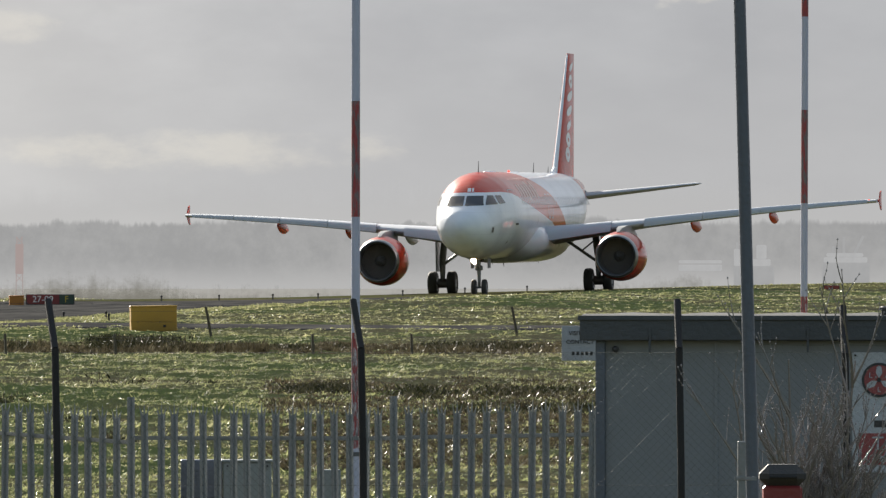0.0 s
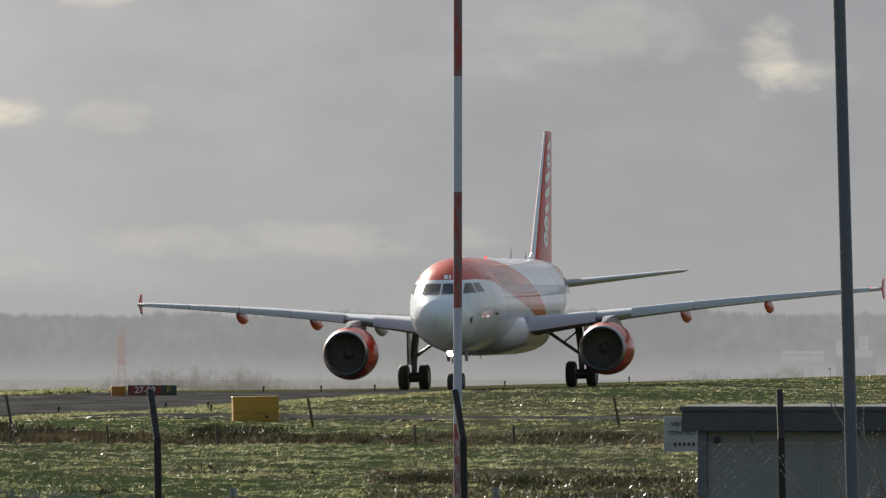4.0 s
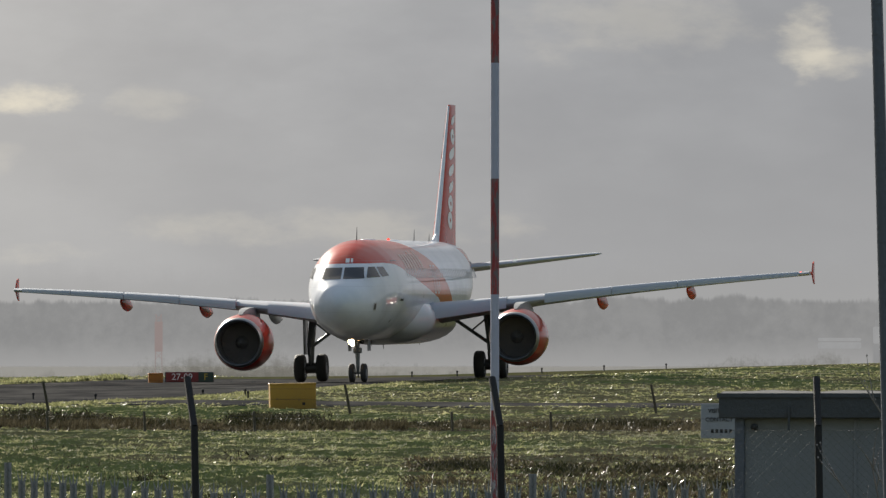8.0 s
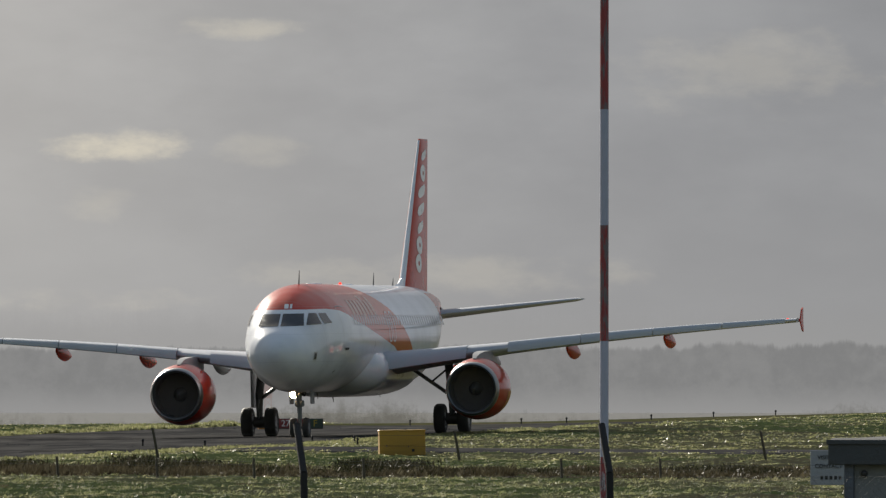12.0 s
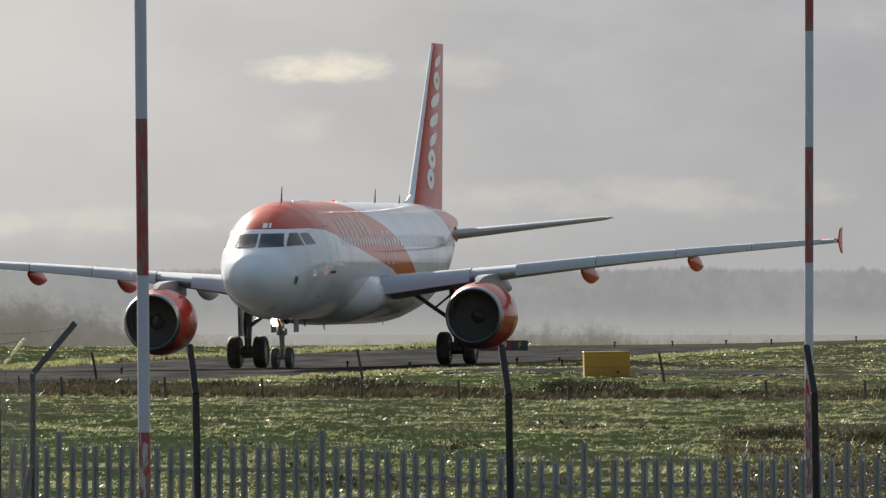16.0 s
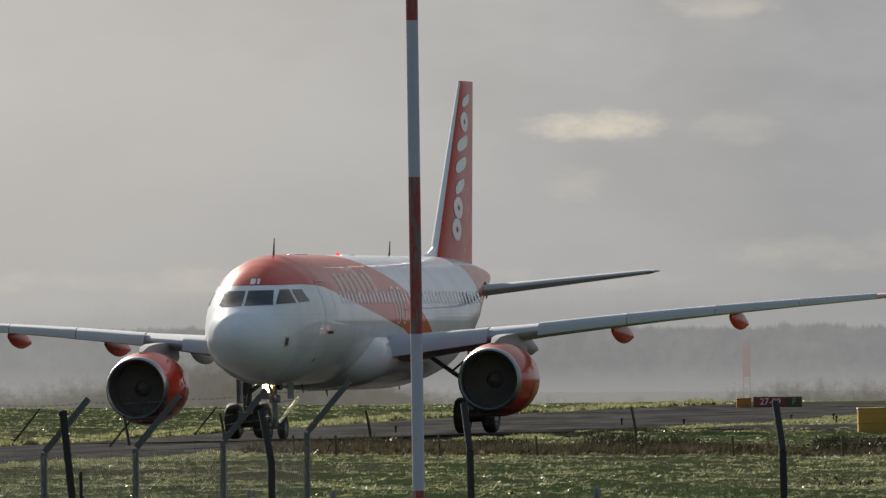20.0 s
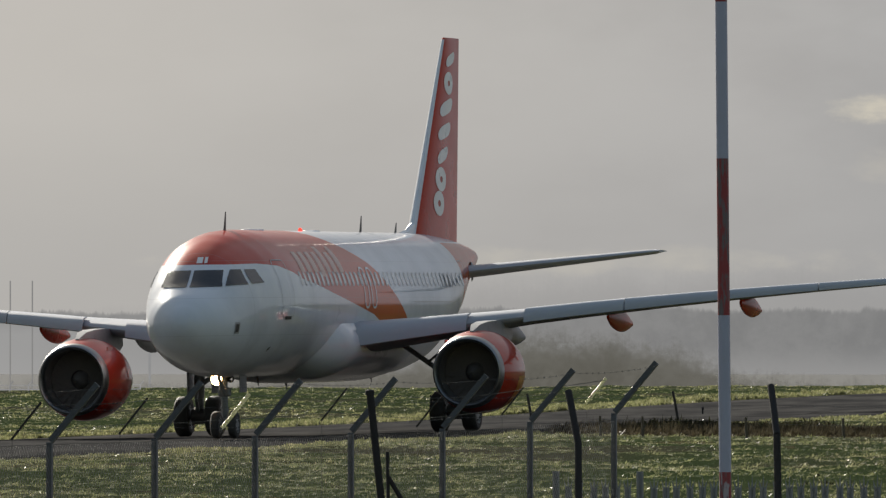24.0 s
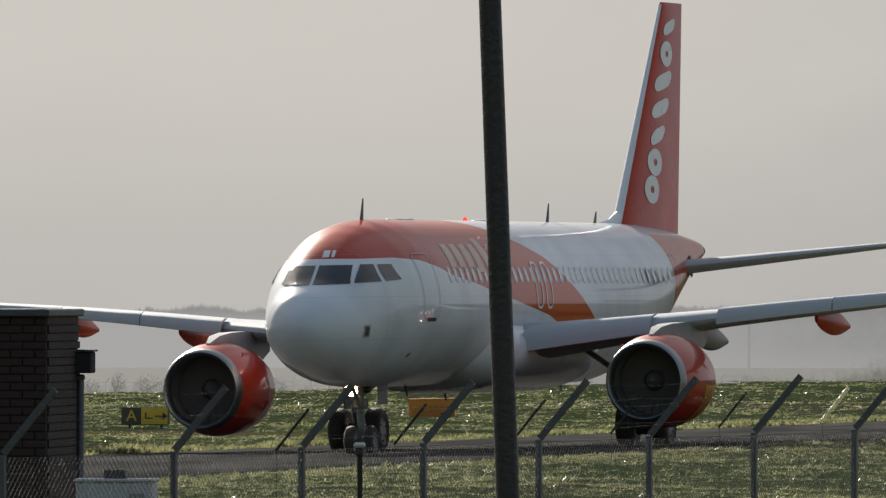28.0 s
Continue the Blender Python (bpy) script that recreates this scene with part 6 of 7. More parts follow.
    part("roundel_ring", Shape().lathe([(y0 - 0.046, r), (y0 - 0.046, r * 0.86), (y0 - 0.036, r * 0.86), (y0 - 0.036, r)], (cx, 0, cz), "y", 40), SIGN_DARK, sign)
    FADED_RED = paint("faded_sign_red", (0.30, 0.065, 0.065), 0.5, 0.0, 0.12, 5.0, 0.3, (0.22, 0.07, 0.07))
    part("roundel", Shape().lathe([(y0 - 0.043, 0.005), (y0 - 0.043, r * 0.86), (y0 - 0.036, r * 0.86)], (cx, 0, cz), "y", 40), FADED_RED, sign)
    for k in range(3):
        a = radians(90 + 120 * k)
        s = Shape()
        ux, uz = math.cos(a), math.sin(a)
        pts = [(0.02, 0), (0.07, 0.032), (0.13, 0.024), (0.146, 0), (0.13, -0.024), (0.07, -0.032)]
        s.v = [(cx + p * ux - q * uz, y0 - 0.048, cz + p * uz + q * ux) for p, q in pts]
        s.f = [tuple(range(6))]
        part("propeller_blade", s, SIGN_WHITE, sign)
    for words, dx, dz in (("L", -0.085, 0.045), ("A", 0.085, 0.045), ("L", 0.0, -0.10)):
        part("lettering", text_shape(words, 0.075, SIGN_WHITE), SIGN_WHITE, sign, "", False, Matrix.Translation((cx + dx, y0 - 0.049, cz + dz)) @ FACE)
    part("propeller_hub", Shape().lathe([(y0 - 0.053, 0.002), (y0 - 0.053, 0.022), (y0 - 0.046, 0.022)], (cx, 0, cz), "y", 14), SIGN_DARK, sign)
    for words, z, size in (("L", sz1 - 0.16, 0.29), ("A", sz1 - 0.42, 0.29)):
        part("lettering", text_shape(words, size, SIGN_DARK), SIGN_DARK, sign, "", False, Matrix.Translation((sx0 + 0.57, y0 - 0.040, z)) @ FACE)
        part("lettering_bar", Shape().box((sx0 + 0.74, y0 - 0.040, z - 0.08), (sx0 + 1.9, y0 - 0.036, z + 0.08)), SIGN_DARK, sign)
    part("lettering_bar", Shape().box((sx0 + 0.22, y0 - 0.040, sz0 + 0.46), (sx0 + 1.2, y0 - 0.036, sz0 + 0.53)), SIGN_DARK, sign)
    strip = part("red_strip", Shape().box((sx0 + 0.06, y0 - 0.040, sz0 + 0.08), (sx1 - 0.06, y0 - 0.0365, sz0 + 0.40)), FADED_RED, sign, "red strip")
    part("lettering", text_shape("TO", 0.2, SIGN_WHITE), SIGN_WHITE, sign, "", False, Matrix.Translation((sx0 + 0.34, y0 - 0.044, sz0 + 0.29)) @ FACE)
    part("lettering_bar", Shape().box((sx0 + 0.28, y0 - 0.044, sz0 + 0.11), (sx0 + 0.9, y0 - 0.0405, sz0 + 0.17)), SIGN_WHITE, sign)
    part("screw", Shape().lathe([(y0 - 0.04, 0.012), (y0 - 0.034, 0.012)], (sx0 + 0.03, 0, sz1 - 0.03), "y", 8, 1.0, True), POST, sign)

    sign.matrix_world = turn
    # notice beside the hut
    nx, ny = spot(32.4, 146)
    NOTICE_GREY = paint("faded_notice", (0.30, 0.32, 0.35), 0.6, 0.0, 0.1, 4.0, 0.3, (0.2, 0.2, 0.2))
    note = thing("notice_board", "weathered grey white notice fixed beside the hut", "notice")
    part("board", Shape().box((nx - 0.02, ny, 2.35), (nx + 0.50, ny + 0.02, 2.73), 0.003), NOTICE_GREY, note)
    for words, z in (("VISITING", 2.65), ("CONTACT", 2.555)):
        part("lettering", text_shape(words, 0.062, POST), POST, note, "", False, Matrix.Translation((nx + 0.18, ny - 0.006, z)) @ FACE)
        part("lettering_bar", Shape().box((nx + 0.38, ny - 0.006, z - 0.025), (nx + 0.47, ny - 0.001, z + 0.025)), POST, note)
    for i in range(5):
        part("lettering_bar", Shape().box((nx + 0.09 + 0.05 * i, ny - 0.006, 2.41), (nx + 0.12 + 0.05 * i, ny - 0.001, 2.45)), POST, note)
    part("post", Shape().box((nx + 0.60, ny + 0.07, -0.1), (nx + 0.64, ny + 0.11, 2.7), 0.004), POST, note)
    for z in (2.42, 2.66):
        part("bracket", Shape().box((nx + 0.05, ny + 0.021, z - 0.015), (nx + 0.64, ny + 0.07, z + 0.015), 0.003), POST, note)


build_hut()


# ---- a bare shrub before the hut ----
def shrub(mrad, away, seed):
    rnd = random.Random(seed)
    x, y = spot(mrad, away)
    ob = thing("bare_shrub", "leafless wet shrub with glinting twigs", "shrub")

    def grow(base, d, length, r, level, stem):
        pts, p, dd = [base], Vector(base), Vector(d)
        n = 5
        for i in range(n):
            dd = (dd + Vector((rnd.gauss(0, 0.08), rnd.gauss(0, 0.08), 0.05))).normalized()
            p = p + dd * length / n
            pts.append(tuple(p))
        stem.tube(pts, [r * (1 - 0.75 * i / n) for i in range(n + 1)], 5)
        for q in pts[2:]:
            b = Vector(q)
            k = 0.009
            stem.add([b + Vector(o) * k for o in ((1, 0, 0), (0, 1, 0), (-1, 0, 0), (0, -1, 0), (0, 0, 1.6), (0, 0, -1))], [(0, 1, 4), (1, 2, 4), (2, 3, 4), (3, 0, 4), (1, 0, 5), (2, 1, 5), (3, 2, 5), (0, 3, 5)])
        if level < 2:
            for k in range(11 if level == 0 else 4):
                f = rnd.uniform(0.3, 0.95)
                i = int(f * n)
                q = Vector(pts[i]).lerp(Vector(pts[i + 1]), f * n - i)
                a = rnd.uniform(0, 2 * math.pi)
                nd = (dd + Vector((math.cos(a), math.sin(a), 0.2)) * rnd.uniform(0.35, 0.8)).normalized()
                grow(tuple(q), nd, length * rnd.uniform(0.22, 0.42), r * 0.45, level + 1, stem)
    for i in range(26):
        s = Shape()
        f = i / 25
        lean = -0.30 + 1.15 * f
        grow((x + rnd.uniform(-0.14, 0.20), y + rnd.uniform(-0.1, 0.1), -0.05), Vector((lean * 0.5, rnd.uniform(-0.15, 0.15), 1)).normalized(), rnd.uniform(1.3, 2.3) if i not in (3, 11) else 2.8, 0.028, 0, s)
        part("stem", s, TWIG, ob)


shrub(49.9, 114, 6)

# a red unit with a black hood on a post, and a galvanised stub post, by the dark column
x, y = spot(48.8, 106)
unit = thing("red_bin", "red box with a black hood on a steel post", "box")
part("body", Shape().box((x - 0.155, y - 0.12, 1.40), (x + 0.155, y + 0.12, 1.81), 0.02), SIGN_RED, unit, "red painted body")
part("hood", Shape().box((x - 0.185, y - 0.15, 1.79), (x + 0.185, y + 0.15, 1.98), 0.075), RUBBER, unit, "black hood")
part("post", Shape().box((x - 0.04, y - 0.03, -0.1), (x + 0.04, y + 0.03, 1.47), 0.005), POST, unit)
part("hinge", Shape().tube([(x - 0.11, y - 0.155, 1.88), (x + 0.11, y - 0.155, 1.88)], 0.012, 8), POST, unit)
x, y = spot(45.75, 108.5)
stub = thing("stub_post", "short galvanised post clamped to the column", "post")
part("post", Shape().box((x - 0.032, y - 0.03, -0.1), (x + 0.032, y + 0.03, 2.12), 0.006), PALE, stub, "", False)
part("clamp", Shape().box((x - 0.06, y - 0.04, 1.80), (x + 0.12, y - 0.028, 1.83), 0.003), PALE, stub)

# ---- cabinets behind the palisade ----
x, y = spot(7.0, 151)
cab = thing("electric_cabinet", "grey green electric cabinet with a louvred door", "cabinet")
part("body", Shape().box((x - 0.02, y, -0.05), (x + 0.53, y + 0.45, 1.145), 0.012), CABINET, cab)
vent = part("louvre_door", Shape().box((x - 0.50, y + 0.02, -0.05), (x - 0.025, y + 0.42, 1.17), 0.012), DARK_POLE, cab, "dark louvred door")
for i in range(20):
    part("slat", Shape().box((x - 0.47, y + 0.0, 0.1 + 0.05 * i), (x - 0.06, y + 0.02, 0.125 + 0.05 * i)), DARK_POLE, vent)
part("roof", Shape().box((x - 0.04, y - 0.02, 1.145), (x + 0.55, y + 0.47, 1.17), 0.006), CABINET, cab)
for e in (0.03, 0.48):
    part("rivet", Shape().lathe([(y - 0.012, 0.012), (y + 0.001, 0.012)], (x + e, 0, 1.10), "y", 8, 1.0, True), POST, cab)
x, y = spot(14.9, 151)
cab = thing("meter_box", "small grey meter box on a short post", "cabinet")
part("body", Shape().box((x - 0.10, y, 0.4), (x + 0.12, y + 0.2, 1.06), 0.01), CABINET, cab)
part("side_panel", Shape().box((x - 0.15, y + 0.03, 0.4), (x - 0.102, y + 0.18, 1.05), 0.006), SIGN_WHITE, cab)
part("post", Shape().box((x - 0.03, y + 0.06, -0.1), (x + 0.03, y + 0.12, 0.4), 0.004), POST, cab)

# ---- a parked car before the palisade, of which the roof shows ----
def parked_car():
    x, y = spot(-37.2, 124)
    car = thing("parked_car", "white parked car with a bare roof", "car")
    def ring(z, hx, y0, y1):
        pts = []
        for cx, cy, a0 in ((hx - 0.18, y1 - 0.2, 0), (-hx + 0.18, y1 - 0.2, 90), (-hx + 0.18, y0 + 0.2, 180), (hx - 0.18, y0 + 0.2, 270)):
            for i in range(5):
                a = radians(a0 + 22.5 * i)
                pts.append((x + cx + 0.18 * math.cos(a), y + cy + 0.2 * math.sin(a), z))
        return pts
    car_paint = paint("car_white", (0.72, 0.73, 0.74), 0.25, 0.0, 0.04, 2.0, coat=0.4)
    body = part("body", Shape().loft([ring(0.22, 0.80, 0, 4.0), ring(0.35, 0.87, -0.05, 4.05), ring(0.7, 0.88, -0.05, 4.05), ring(0.9, 0.84, 0.0, 4.0), ring(0.95, 0.78, 0.1, 3.9)]), car_paint, car, "", True)
    glass = part("glasshouse", Shape().loft([ring(0.95, 0.76, 0.9, 3.7), ring(1.2, 0.70, 1.2, 3.5), ring(1.42, 0.63, 1.5, 3.3)]), WINDOW, car, "dark windows", True)
    part("roof", Shape().loft([ring(1.40, 0.65, 1.48, 3.32), ring(1.45, 0.60, 1.55, 3.2), ring(1.485, 0.48, 1.7, 3.0), ring(1.495, 0.25, 1.9, 2.8)]), car_paint, car, "", True)
    part("aerial", Shape().box((x + 0.02, y + 1.55, 1.49), (x + 0.08, y + 1.62, 1.545), 0.01), SIGN_DARK, car)
    part("roof_strap", Shape().box((x + 0.18, y + 1.5, 1.463), (x + 0.23, y + 3.0, 1.50), 0.003), SIGN_DARK, car)
    for wx in (-0.72, 0.72):
        for wy in (0.75, 3.2):
            t = part("tyre", Shape().lathe([(x + wx - 0.1, 0.2), (x + wx - 0.1, 0.29), (x + wx - 0.06, 0.31), (x + wx + 0.06, 0.31), (x + wx + 0.1, 0.29), (x + wx + 0.1, 0.2)], (0, y + wy, 0.29), "x", 20), RUBBER, car, "", True)
            part("rim", Shape().lathe([(x + wx - 0.09, 0.01), (x + wx - 0.09, 0.2), (x + wx + 0.09, 0.2), (x + wx + 0.09, 0.01)], (0, y + wy, 0.29), "x", 16), STEEL, t)
    for e in (-0.6, 0.6):
        part("headlight", Shape().box((x + e - 0.14, y - 0.06, 0.66), (x + e + 0.14, y + 0.05, 0.80), 0.03), SIGN_WHITE, car)


parked_car()

# ---- a camera post and a white cabinet inside the fence ----
x, y = spot(-105.4, 109)
post = thing("camera_post", "slim steel post with a white capped sensor head", "post")
part("post", Shape().tube([(x, y, -0.1), (x, y, 2.68)], 0.022, 10), POST, post, "", True)
part("head", Shape().box((x - 0.035, y - 0.05, 2.64), (x + 0.035, y + 0.05, 2.71), 0.012), SIGN_DARK, post)
part("cap", Shape().box((x - 0.048, y - 0.06, 2.705), (x + 0.044, y + 0.06, 2.745), 0.014), SIGN_WHITE, post, "white cap")
x, y = spot(-123.7, 119)
cab = thing("white_cabinet", "low white cabinet with a black box on top", "cabinet")
part("body", Shape().box((x - 0.36, y, -0.05), (x + 0.32, y + 0.5, 2.28), 0.015), SIGN_WHITE, cab)
part("lid", Shape().box((x - 0.38, y - 0.02, 2.28), (x + 0.34, y + 0.52, 2.31), 0.008), SIGN_WHITE, cab)
part("black_box", Shape().box((x - 0.12, y + 0.1, 2.31), (x + 0.07, y + 0.3, 2.39), 0.01), SIGN_DARK, cab, "black box")
part("latch", Shape().box((x + 0.12, y - 0.012, 2.08), (x + 0.25, y + 0.0, 2.18), 0.004), PALE, cab)


# ---- the brick store ----
def brick_store():
    xr, y0, top = -15.68, 121.0, 3.82
    store = thing("brick_store", "small sooty red brick store with a flat slab roof", "building")
    wide, deep = 3.0, 2.4
    core = part("wall", Shape().box((xr - wide + 0.02, y0 + 0.02, -0.1), (xr - 0.02, y0 + deep, top - 0.07), 0.0), MORTAR, store, "dark mortar joints")
    part("roof_slab", Shape().box((xr - wide - 0.1, y0 - 0.06, top - 0.07), (xr + 0.03, y0 + deep + 0.1, top), 0.012), HUT_TRIM, store, "dark concrete roof slab")
    box = part("meter_hood", Shape().box((xr - 0.02, y0 + deep - 0.36, top - 0.60), (xr + 0.15, y0 + deep - 0.02, top - 0.40), 0.012), POST, store, "grey box on the corner")
    part("lid", Shape().box((xr - 0.02, y0 + deep - 0.38, top - 0.40), (xr + 0.17, y0 + deep, top - 0.38), 0.004), STEEL, box)
    part("downpipe", Shape().tube([(xr + 0.03, y0 + deep - 0.2, top - 0.61), (xr + 0.03, y0 + deep - 0.2, -0.1)], 0.035, 10), DARK_POLE, store, "", True)
    part("bracket", Shape().box((xr - 0.01, y0 + deep - 0.25, top - 0.66), (xr + 0.07, y0 + deep - 0.15, top - 0.62), 0.004), STEEL, store)
    b = Shape().box((-0.1075, -0.006, -0.0325), (0.1075, 0.05, 0.0325), 0.004).mesh("brick")
    b.materials.append(BRICK)
    half = Shape().box((-0.05, -0.006, -0.0325), (0.05, 0.05, 0.0325), 0.004).mesh("brick")
    half.materials.append(BRICK)
    rnd = random.Random(9)
    rest = Shape()
    made = 0
    for row in range(50):
        z = top - 0.11 - 0.075 * row
        off = 0.0 if row % 2 else 0.1125
        for i in range(13):
            x = xr - 0.1125 - off - 0.225 * i
            if x < xr - wide + 0.1:
                continue
            if made < 300 and i < 6:
                part("brick", b, BRICK, store, "", False, pose(x, y0 + rnd.uniform(0, 0.004), z))
                made += 1
            else:
                rest.box((x - 0.1075, y0 - 0.004, z - 0.0325), (x + 0.1075, y0 + 0.03, z + 0.0325))
        if off:
            rest.box((xr - 0.1, y0 - 0.004, z - 0.0325), (xr - 0.003, y0 + 0.03, z + 0.0325))
        for i in range(10):
            y = y0 + 0.15 + 0.225 * i + (0.1125 if row % 2 else 0)
            rest.box((xr - 0.04, y - 0.1075, z - 0.0325), (xr + 0.003, y + 0.1075, z + 0.0325))
    tagged(part("brickwork", rest, BRICK, store), "", "", "", "stuff")


brick_store()


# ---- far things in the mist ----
# ships, towers and masts glow faintly: the mist is put into their colours
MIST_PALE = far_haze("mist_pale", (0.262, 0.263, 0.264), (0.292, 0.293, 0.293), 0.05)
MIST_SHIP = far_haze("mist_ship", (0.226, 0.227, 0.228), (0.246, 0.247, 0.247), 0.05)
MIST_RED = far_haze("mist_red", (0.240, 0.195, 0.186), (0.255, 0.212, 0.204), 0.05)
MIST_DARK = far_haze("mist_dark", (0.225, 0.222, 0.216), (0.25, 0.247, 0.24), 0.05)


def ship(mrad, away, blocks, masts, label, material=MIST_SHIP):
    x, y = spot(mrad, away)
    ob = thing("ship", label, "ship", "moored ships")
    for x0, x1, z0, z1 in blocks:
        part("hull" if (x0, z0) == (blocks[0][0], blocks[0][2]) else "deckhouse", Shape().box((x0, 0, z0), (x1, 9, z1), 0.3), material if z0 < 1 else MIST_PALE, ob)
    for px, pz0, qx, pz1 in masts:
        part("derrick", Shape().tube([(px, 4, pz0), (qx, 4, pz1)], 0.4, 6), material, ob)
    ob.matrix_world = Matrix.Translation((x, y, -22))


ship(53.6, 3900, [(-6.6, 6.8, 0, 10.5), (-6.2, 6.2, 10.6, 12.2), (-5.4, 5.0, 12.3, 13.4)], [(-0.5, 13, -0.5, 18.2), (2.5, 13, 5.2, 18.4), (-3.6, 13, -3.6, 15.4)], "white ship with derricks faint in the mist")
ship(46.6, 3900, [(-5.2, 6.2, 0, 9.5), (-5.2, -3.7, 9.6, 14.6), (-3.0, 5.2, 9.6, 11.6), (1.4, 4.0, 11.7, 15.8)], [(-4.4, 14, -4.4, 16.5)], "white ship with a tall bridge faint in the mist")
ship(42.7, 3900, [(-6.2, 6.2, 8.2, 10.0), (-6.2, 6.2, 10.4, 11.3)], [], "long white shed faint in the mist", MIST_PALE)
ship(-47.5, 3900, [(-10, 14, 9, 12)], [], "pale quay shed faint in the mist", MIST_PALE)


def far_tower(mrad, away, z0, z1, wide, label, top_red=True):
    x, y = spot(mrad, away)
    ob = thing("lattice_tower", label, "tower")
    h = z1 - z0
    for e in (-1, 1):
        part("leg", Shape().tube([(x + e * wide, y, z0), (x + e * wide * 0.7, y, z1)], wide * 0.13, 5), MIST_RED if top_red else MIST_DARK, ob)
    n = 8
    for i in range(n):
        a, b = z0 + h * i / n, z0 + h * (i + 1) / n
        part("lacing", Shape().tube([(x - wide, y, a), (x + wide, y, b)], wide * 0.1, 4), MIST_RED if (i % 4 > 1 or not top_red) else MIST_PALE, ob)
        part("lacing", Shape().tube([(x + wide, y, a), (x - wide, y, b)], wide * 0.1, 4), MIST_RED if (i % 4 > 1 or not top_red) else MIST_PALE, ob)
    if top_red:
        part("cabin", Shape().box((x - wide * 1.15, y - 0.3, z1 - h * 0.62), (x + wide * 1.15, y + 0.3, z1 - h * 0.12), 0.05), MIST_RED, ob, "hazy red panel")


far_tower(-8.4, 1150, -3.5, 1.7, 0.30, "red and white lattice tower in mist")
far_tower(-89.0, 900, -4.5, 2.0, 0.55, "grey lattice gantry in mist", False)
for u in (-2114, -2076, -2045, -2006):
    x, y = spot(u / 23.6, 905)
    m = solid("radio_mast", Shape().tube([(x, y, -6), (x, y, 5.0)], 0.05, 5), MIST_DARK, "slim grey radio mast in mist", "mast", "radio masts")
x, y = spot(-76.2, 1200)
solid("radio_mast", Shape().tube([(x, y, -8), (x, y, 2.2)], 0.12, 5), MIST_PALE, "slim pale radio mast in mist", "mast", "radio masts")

# bush colour with the mist mixed in, glowing like the rest
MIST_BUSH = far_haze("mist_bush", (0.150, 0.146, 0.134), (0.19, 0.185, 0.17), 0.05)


def mist_bush(u, away, wide, high, label, seed):
    """A bare bush in mist: many twigs fanning from the root, finer towards the crown."""
    rnd = random.Random(seed)
    x, y = spot(u / 23.6, away)
    z = float(ground_z(x, y))
    ob = thing("bush", label, "bush", "bushes in the mist")
    stems, crown = Shape(), Shape()
    for _ in range(9):
        stems.tube([(0, 0, -0.1), (rnd.uniform(-0.25, 0.25) * wide, 0.1, high * 0.45), (rnd.uniform(-0.42, 0.42) * wide, 0.1, high * rnd.uniform(0.7, 0.95))], [0.035, 0.022, 0.01], 5)
    for _ in range(900):
        a, r = rnd.uniform(0, math.pi), math.sqrt(rnd.random()) * rnd.uniform(0.8, 1.08)
        px, pz = 0.5 * wide * r * math.cos(a), high * (0.18 + 0.80 * r * math.sin(a))
        dx, dz = rnd.uniform(-0.07, 0.07), rnd.uniform(-0.02, 0.09)
        py = rnd.uniform(-0.3, 0.3) * wide
        crown.add([(px, py, pz), (px + 0.02, py, pz), (px + dx, py, pz + dz)], [(0, 1, 2)])
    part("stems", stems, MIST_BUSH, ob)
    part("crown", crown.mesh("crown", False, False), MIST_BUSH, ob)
    ob.matrix_world = Matrix.Translation((x, y, z))


mist_bush(-2338, 530, 1.75, 1.25, "leafless grey bush on the field edge in mist", 3)
mist_bush(-2300, 534, 1.1, 0.75, "low grey bush on the field edge in mist", 4)
mist_bush(-2633, 536, 1.0, 1.3, "small bare tree on the field edge in mist", 5)
mist_bush(-2965, 522, 1.30, 1.15, "low grey bush by the far fence in mist", 6)
mist_bush(-2915, 524, 0.80, 1.50, "thin bare shrub by the far fence in mist", 7)
mist_bush(-2862, 522, 1.50, 1.20, "spreading grey bush by the far fence in mist", 8)
mist_bush(-2800, 526, 1.70, 0.90, "low tangled bush by the far fence in mist", 9)

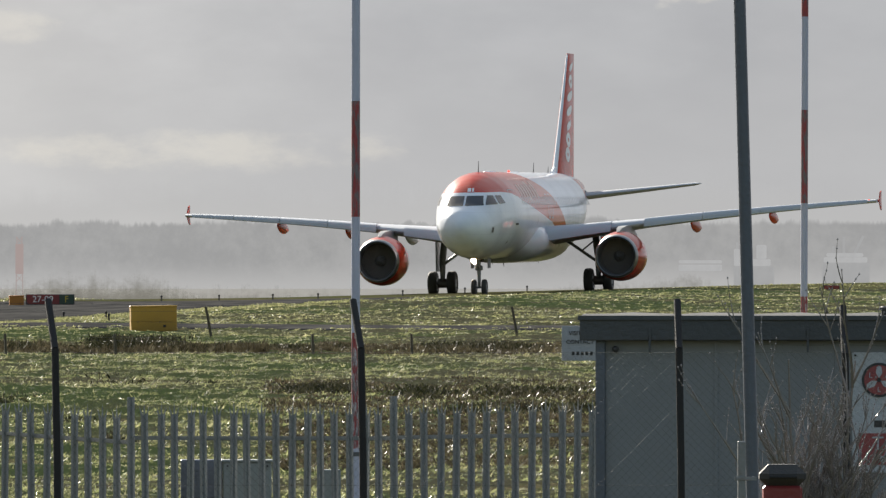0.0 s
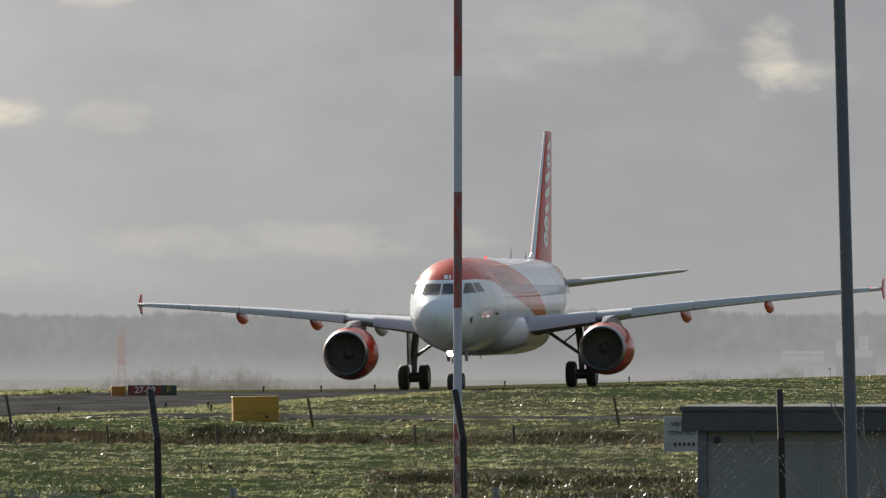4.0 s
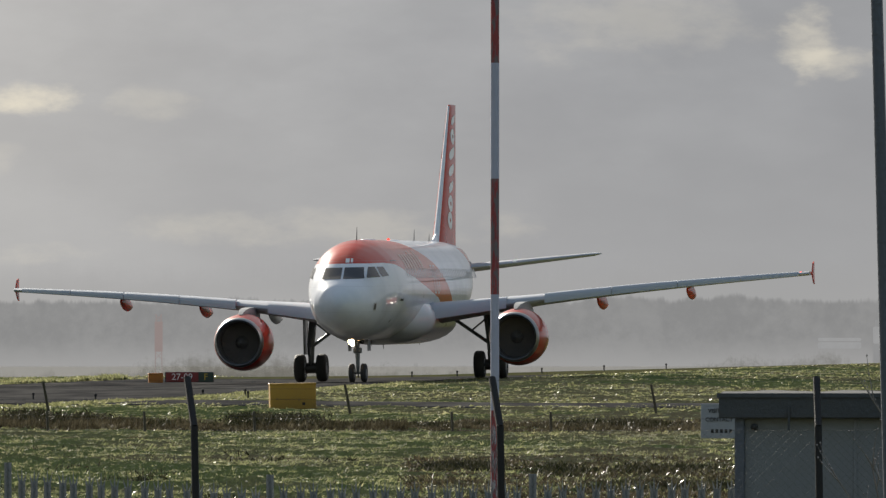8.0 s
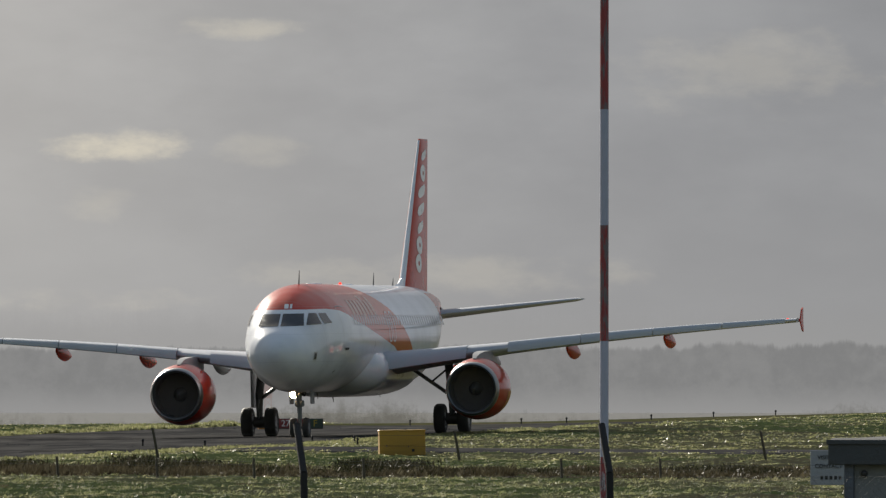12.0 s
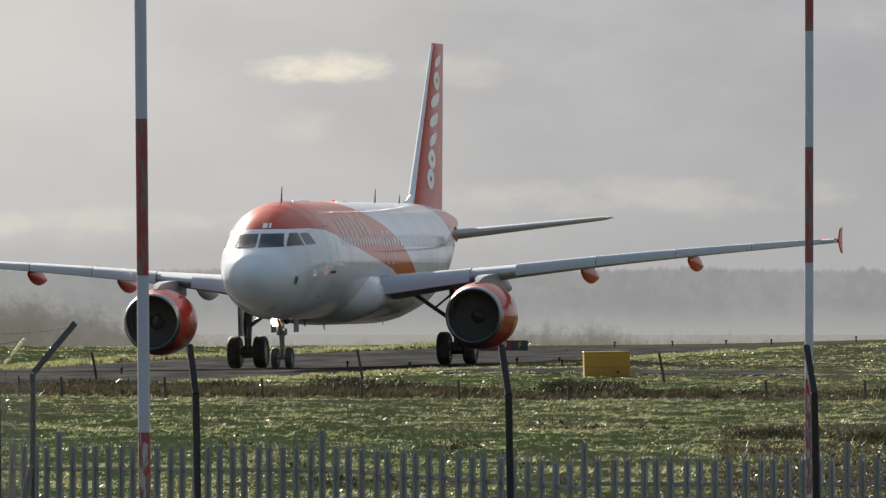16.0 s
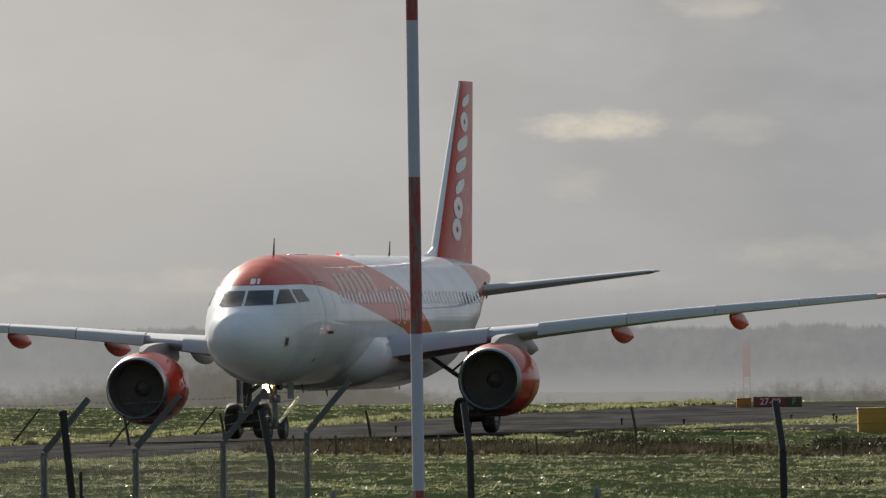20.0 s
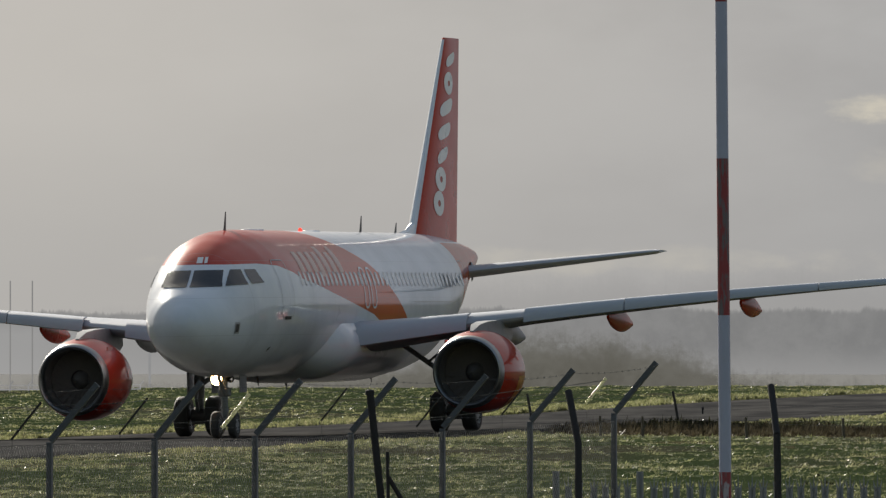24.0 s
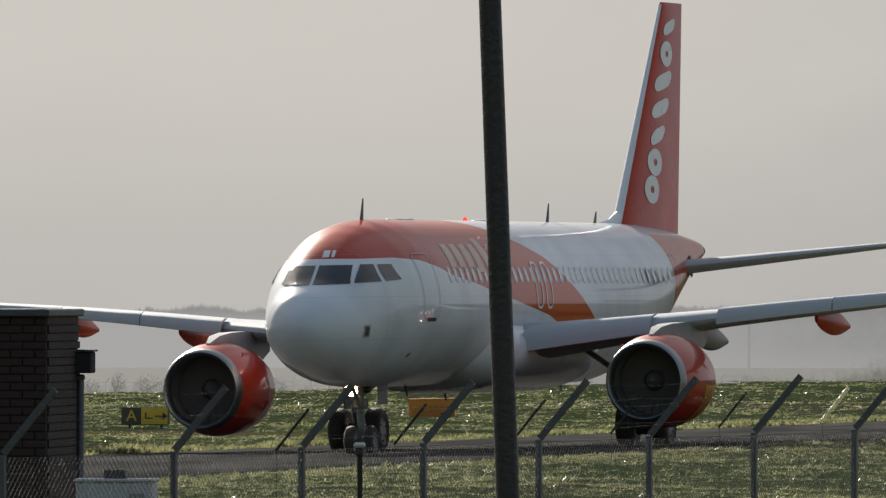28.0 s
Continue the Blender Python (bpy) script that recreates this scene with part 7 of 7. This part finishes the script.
# the perimeter fence on the field's far edge, made pale by glowing mist colours
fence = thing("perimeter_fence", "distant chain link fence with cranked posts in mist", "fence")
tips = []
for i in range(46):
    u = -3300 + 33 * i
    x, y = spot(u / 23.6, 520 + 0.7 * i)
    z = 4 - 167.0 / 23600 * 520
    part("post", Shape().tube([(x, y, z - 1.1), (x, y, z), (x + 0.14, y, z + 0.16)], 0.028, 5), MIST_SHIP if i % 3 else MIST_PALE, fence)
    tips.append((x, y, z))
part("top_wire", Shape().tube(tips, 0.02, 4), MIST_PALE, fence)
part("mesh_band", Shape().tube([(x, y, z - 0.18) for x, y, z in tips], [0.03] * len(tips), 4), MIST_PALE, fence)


# ---- what moves ----
TAXI = [  # seconds, east, north, height, degrees of heading off the view axis
    (0, 18.73, 641.21, -0.033, 10.56),
    (3, 13.55, 608.42, 0.039, 9.86),
    (8, 5.47, 558.18, 0.128, 8.58),
    (11, 0.76, 528.07, 0.088, 9.25),
    (14.5, -5.42, 491.28, 0.060, 10.08),
    (17, -10.16, 463.23, 0.079, 10.15),
    (20, -16.06, 431.32, 0.070, 10.39),
    (22, -20.21, 408.02, 0.027, 10.12),
    (24.5, -25.13, 378.11, -0.013, 9.43),
    (25.5, -27.02, 366.21, -0.089, 9.42),
    (26, -27.95, 360.67, -0.104, 9.76),
    (28, -32.07, 337.58, -0.114, 10.38),
]


def taxi_pose(t, x, y, z, heading):
    return pose(x, y, z, 0, 0, -90 - heading) @ pose(0, 0, 0, BANK, 0, 0)


BANK = 1.2


def motions():
    walk(AIRLINER, [(row[0], taxi_pose(*row)) for row in TAXI])
    ts = [row[0] for row in TAXI]
    far = [0.0]
    for a, b in zip(TAXI, TAXI[1:]):
        far.append(far[-1] + math.hypot(b[1] - a[1], b[2] - a[2]))
    for wh, x, y, r in WHEELS:
        rows = []
        for i in range(28 * FPS + 1):
            t = i / FPS
            turn = math.degrees(float(np.interp(t, ts, far)) / r)
            rows.append((t, pose(x, y, r, 0, turn, 0)))
        walk(wh, rows)


motions()
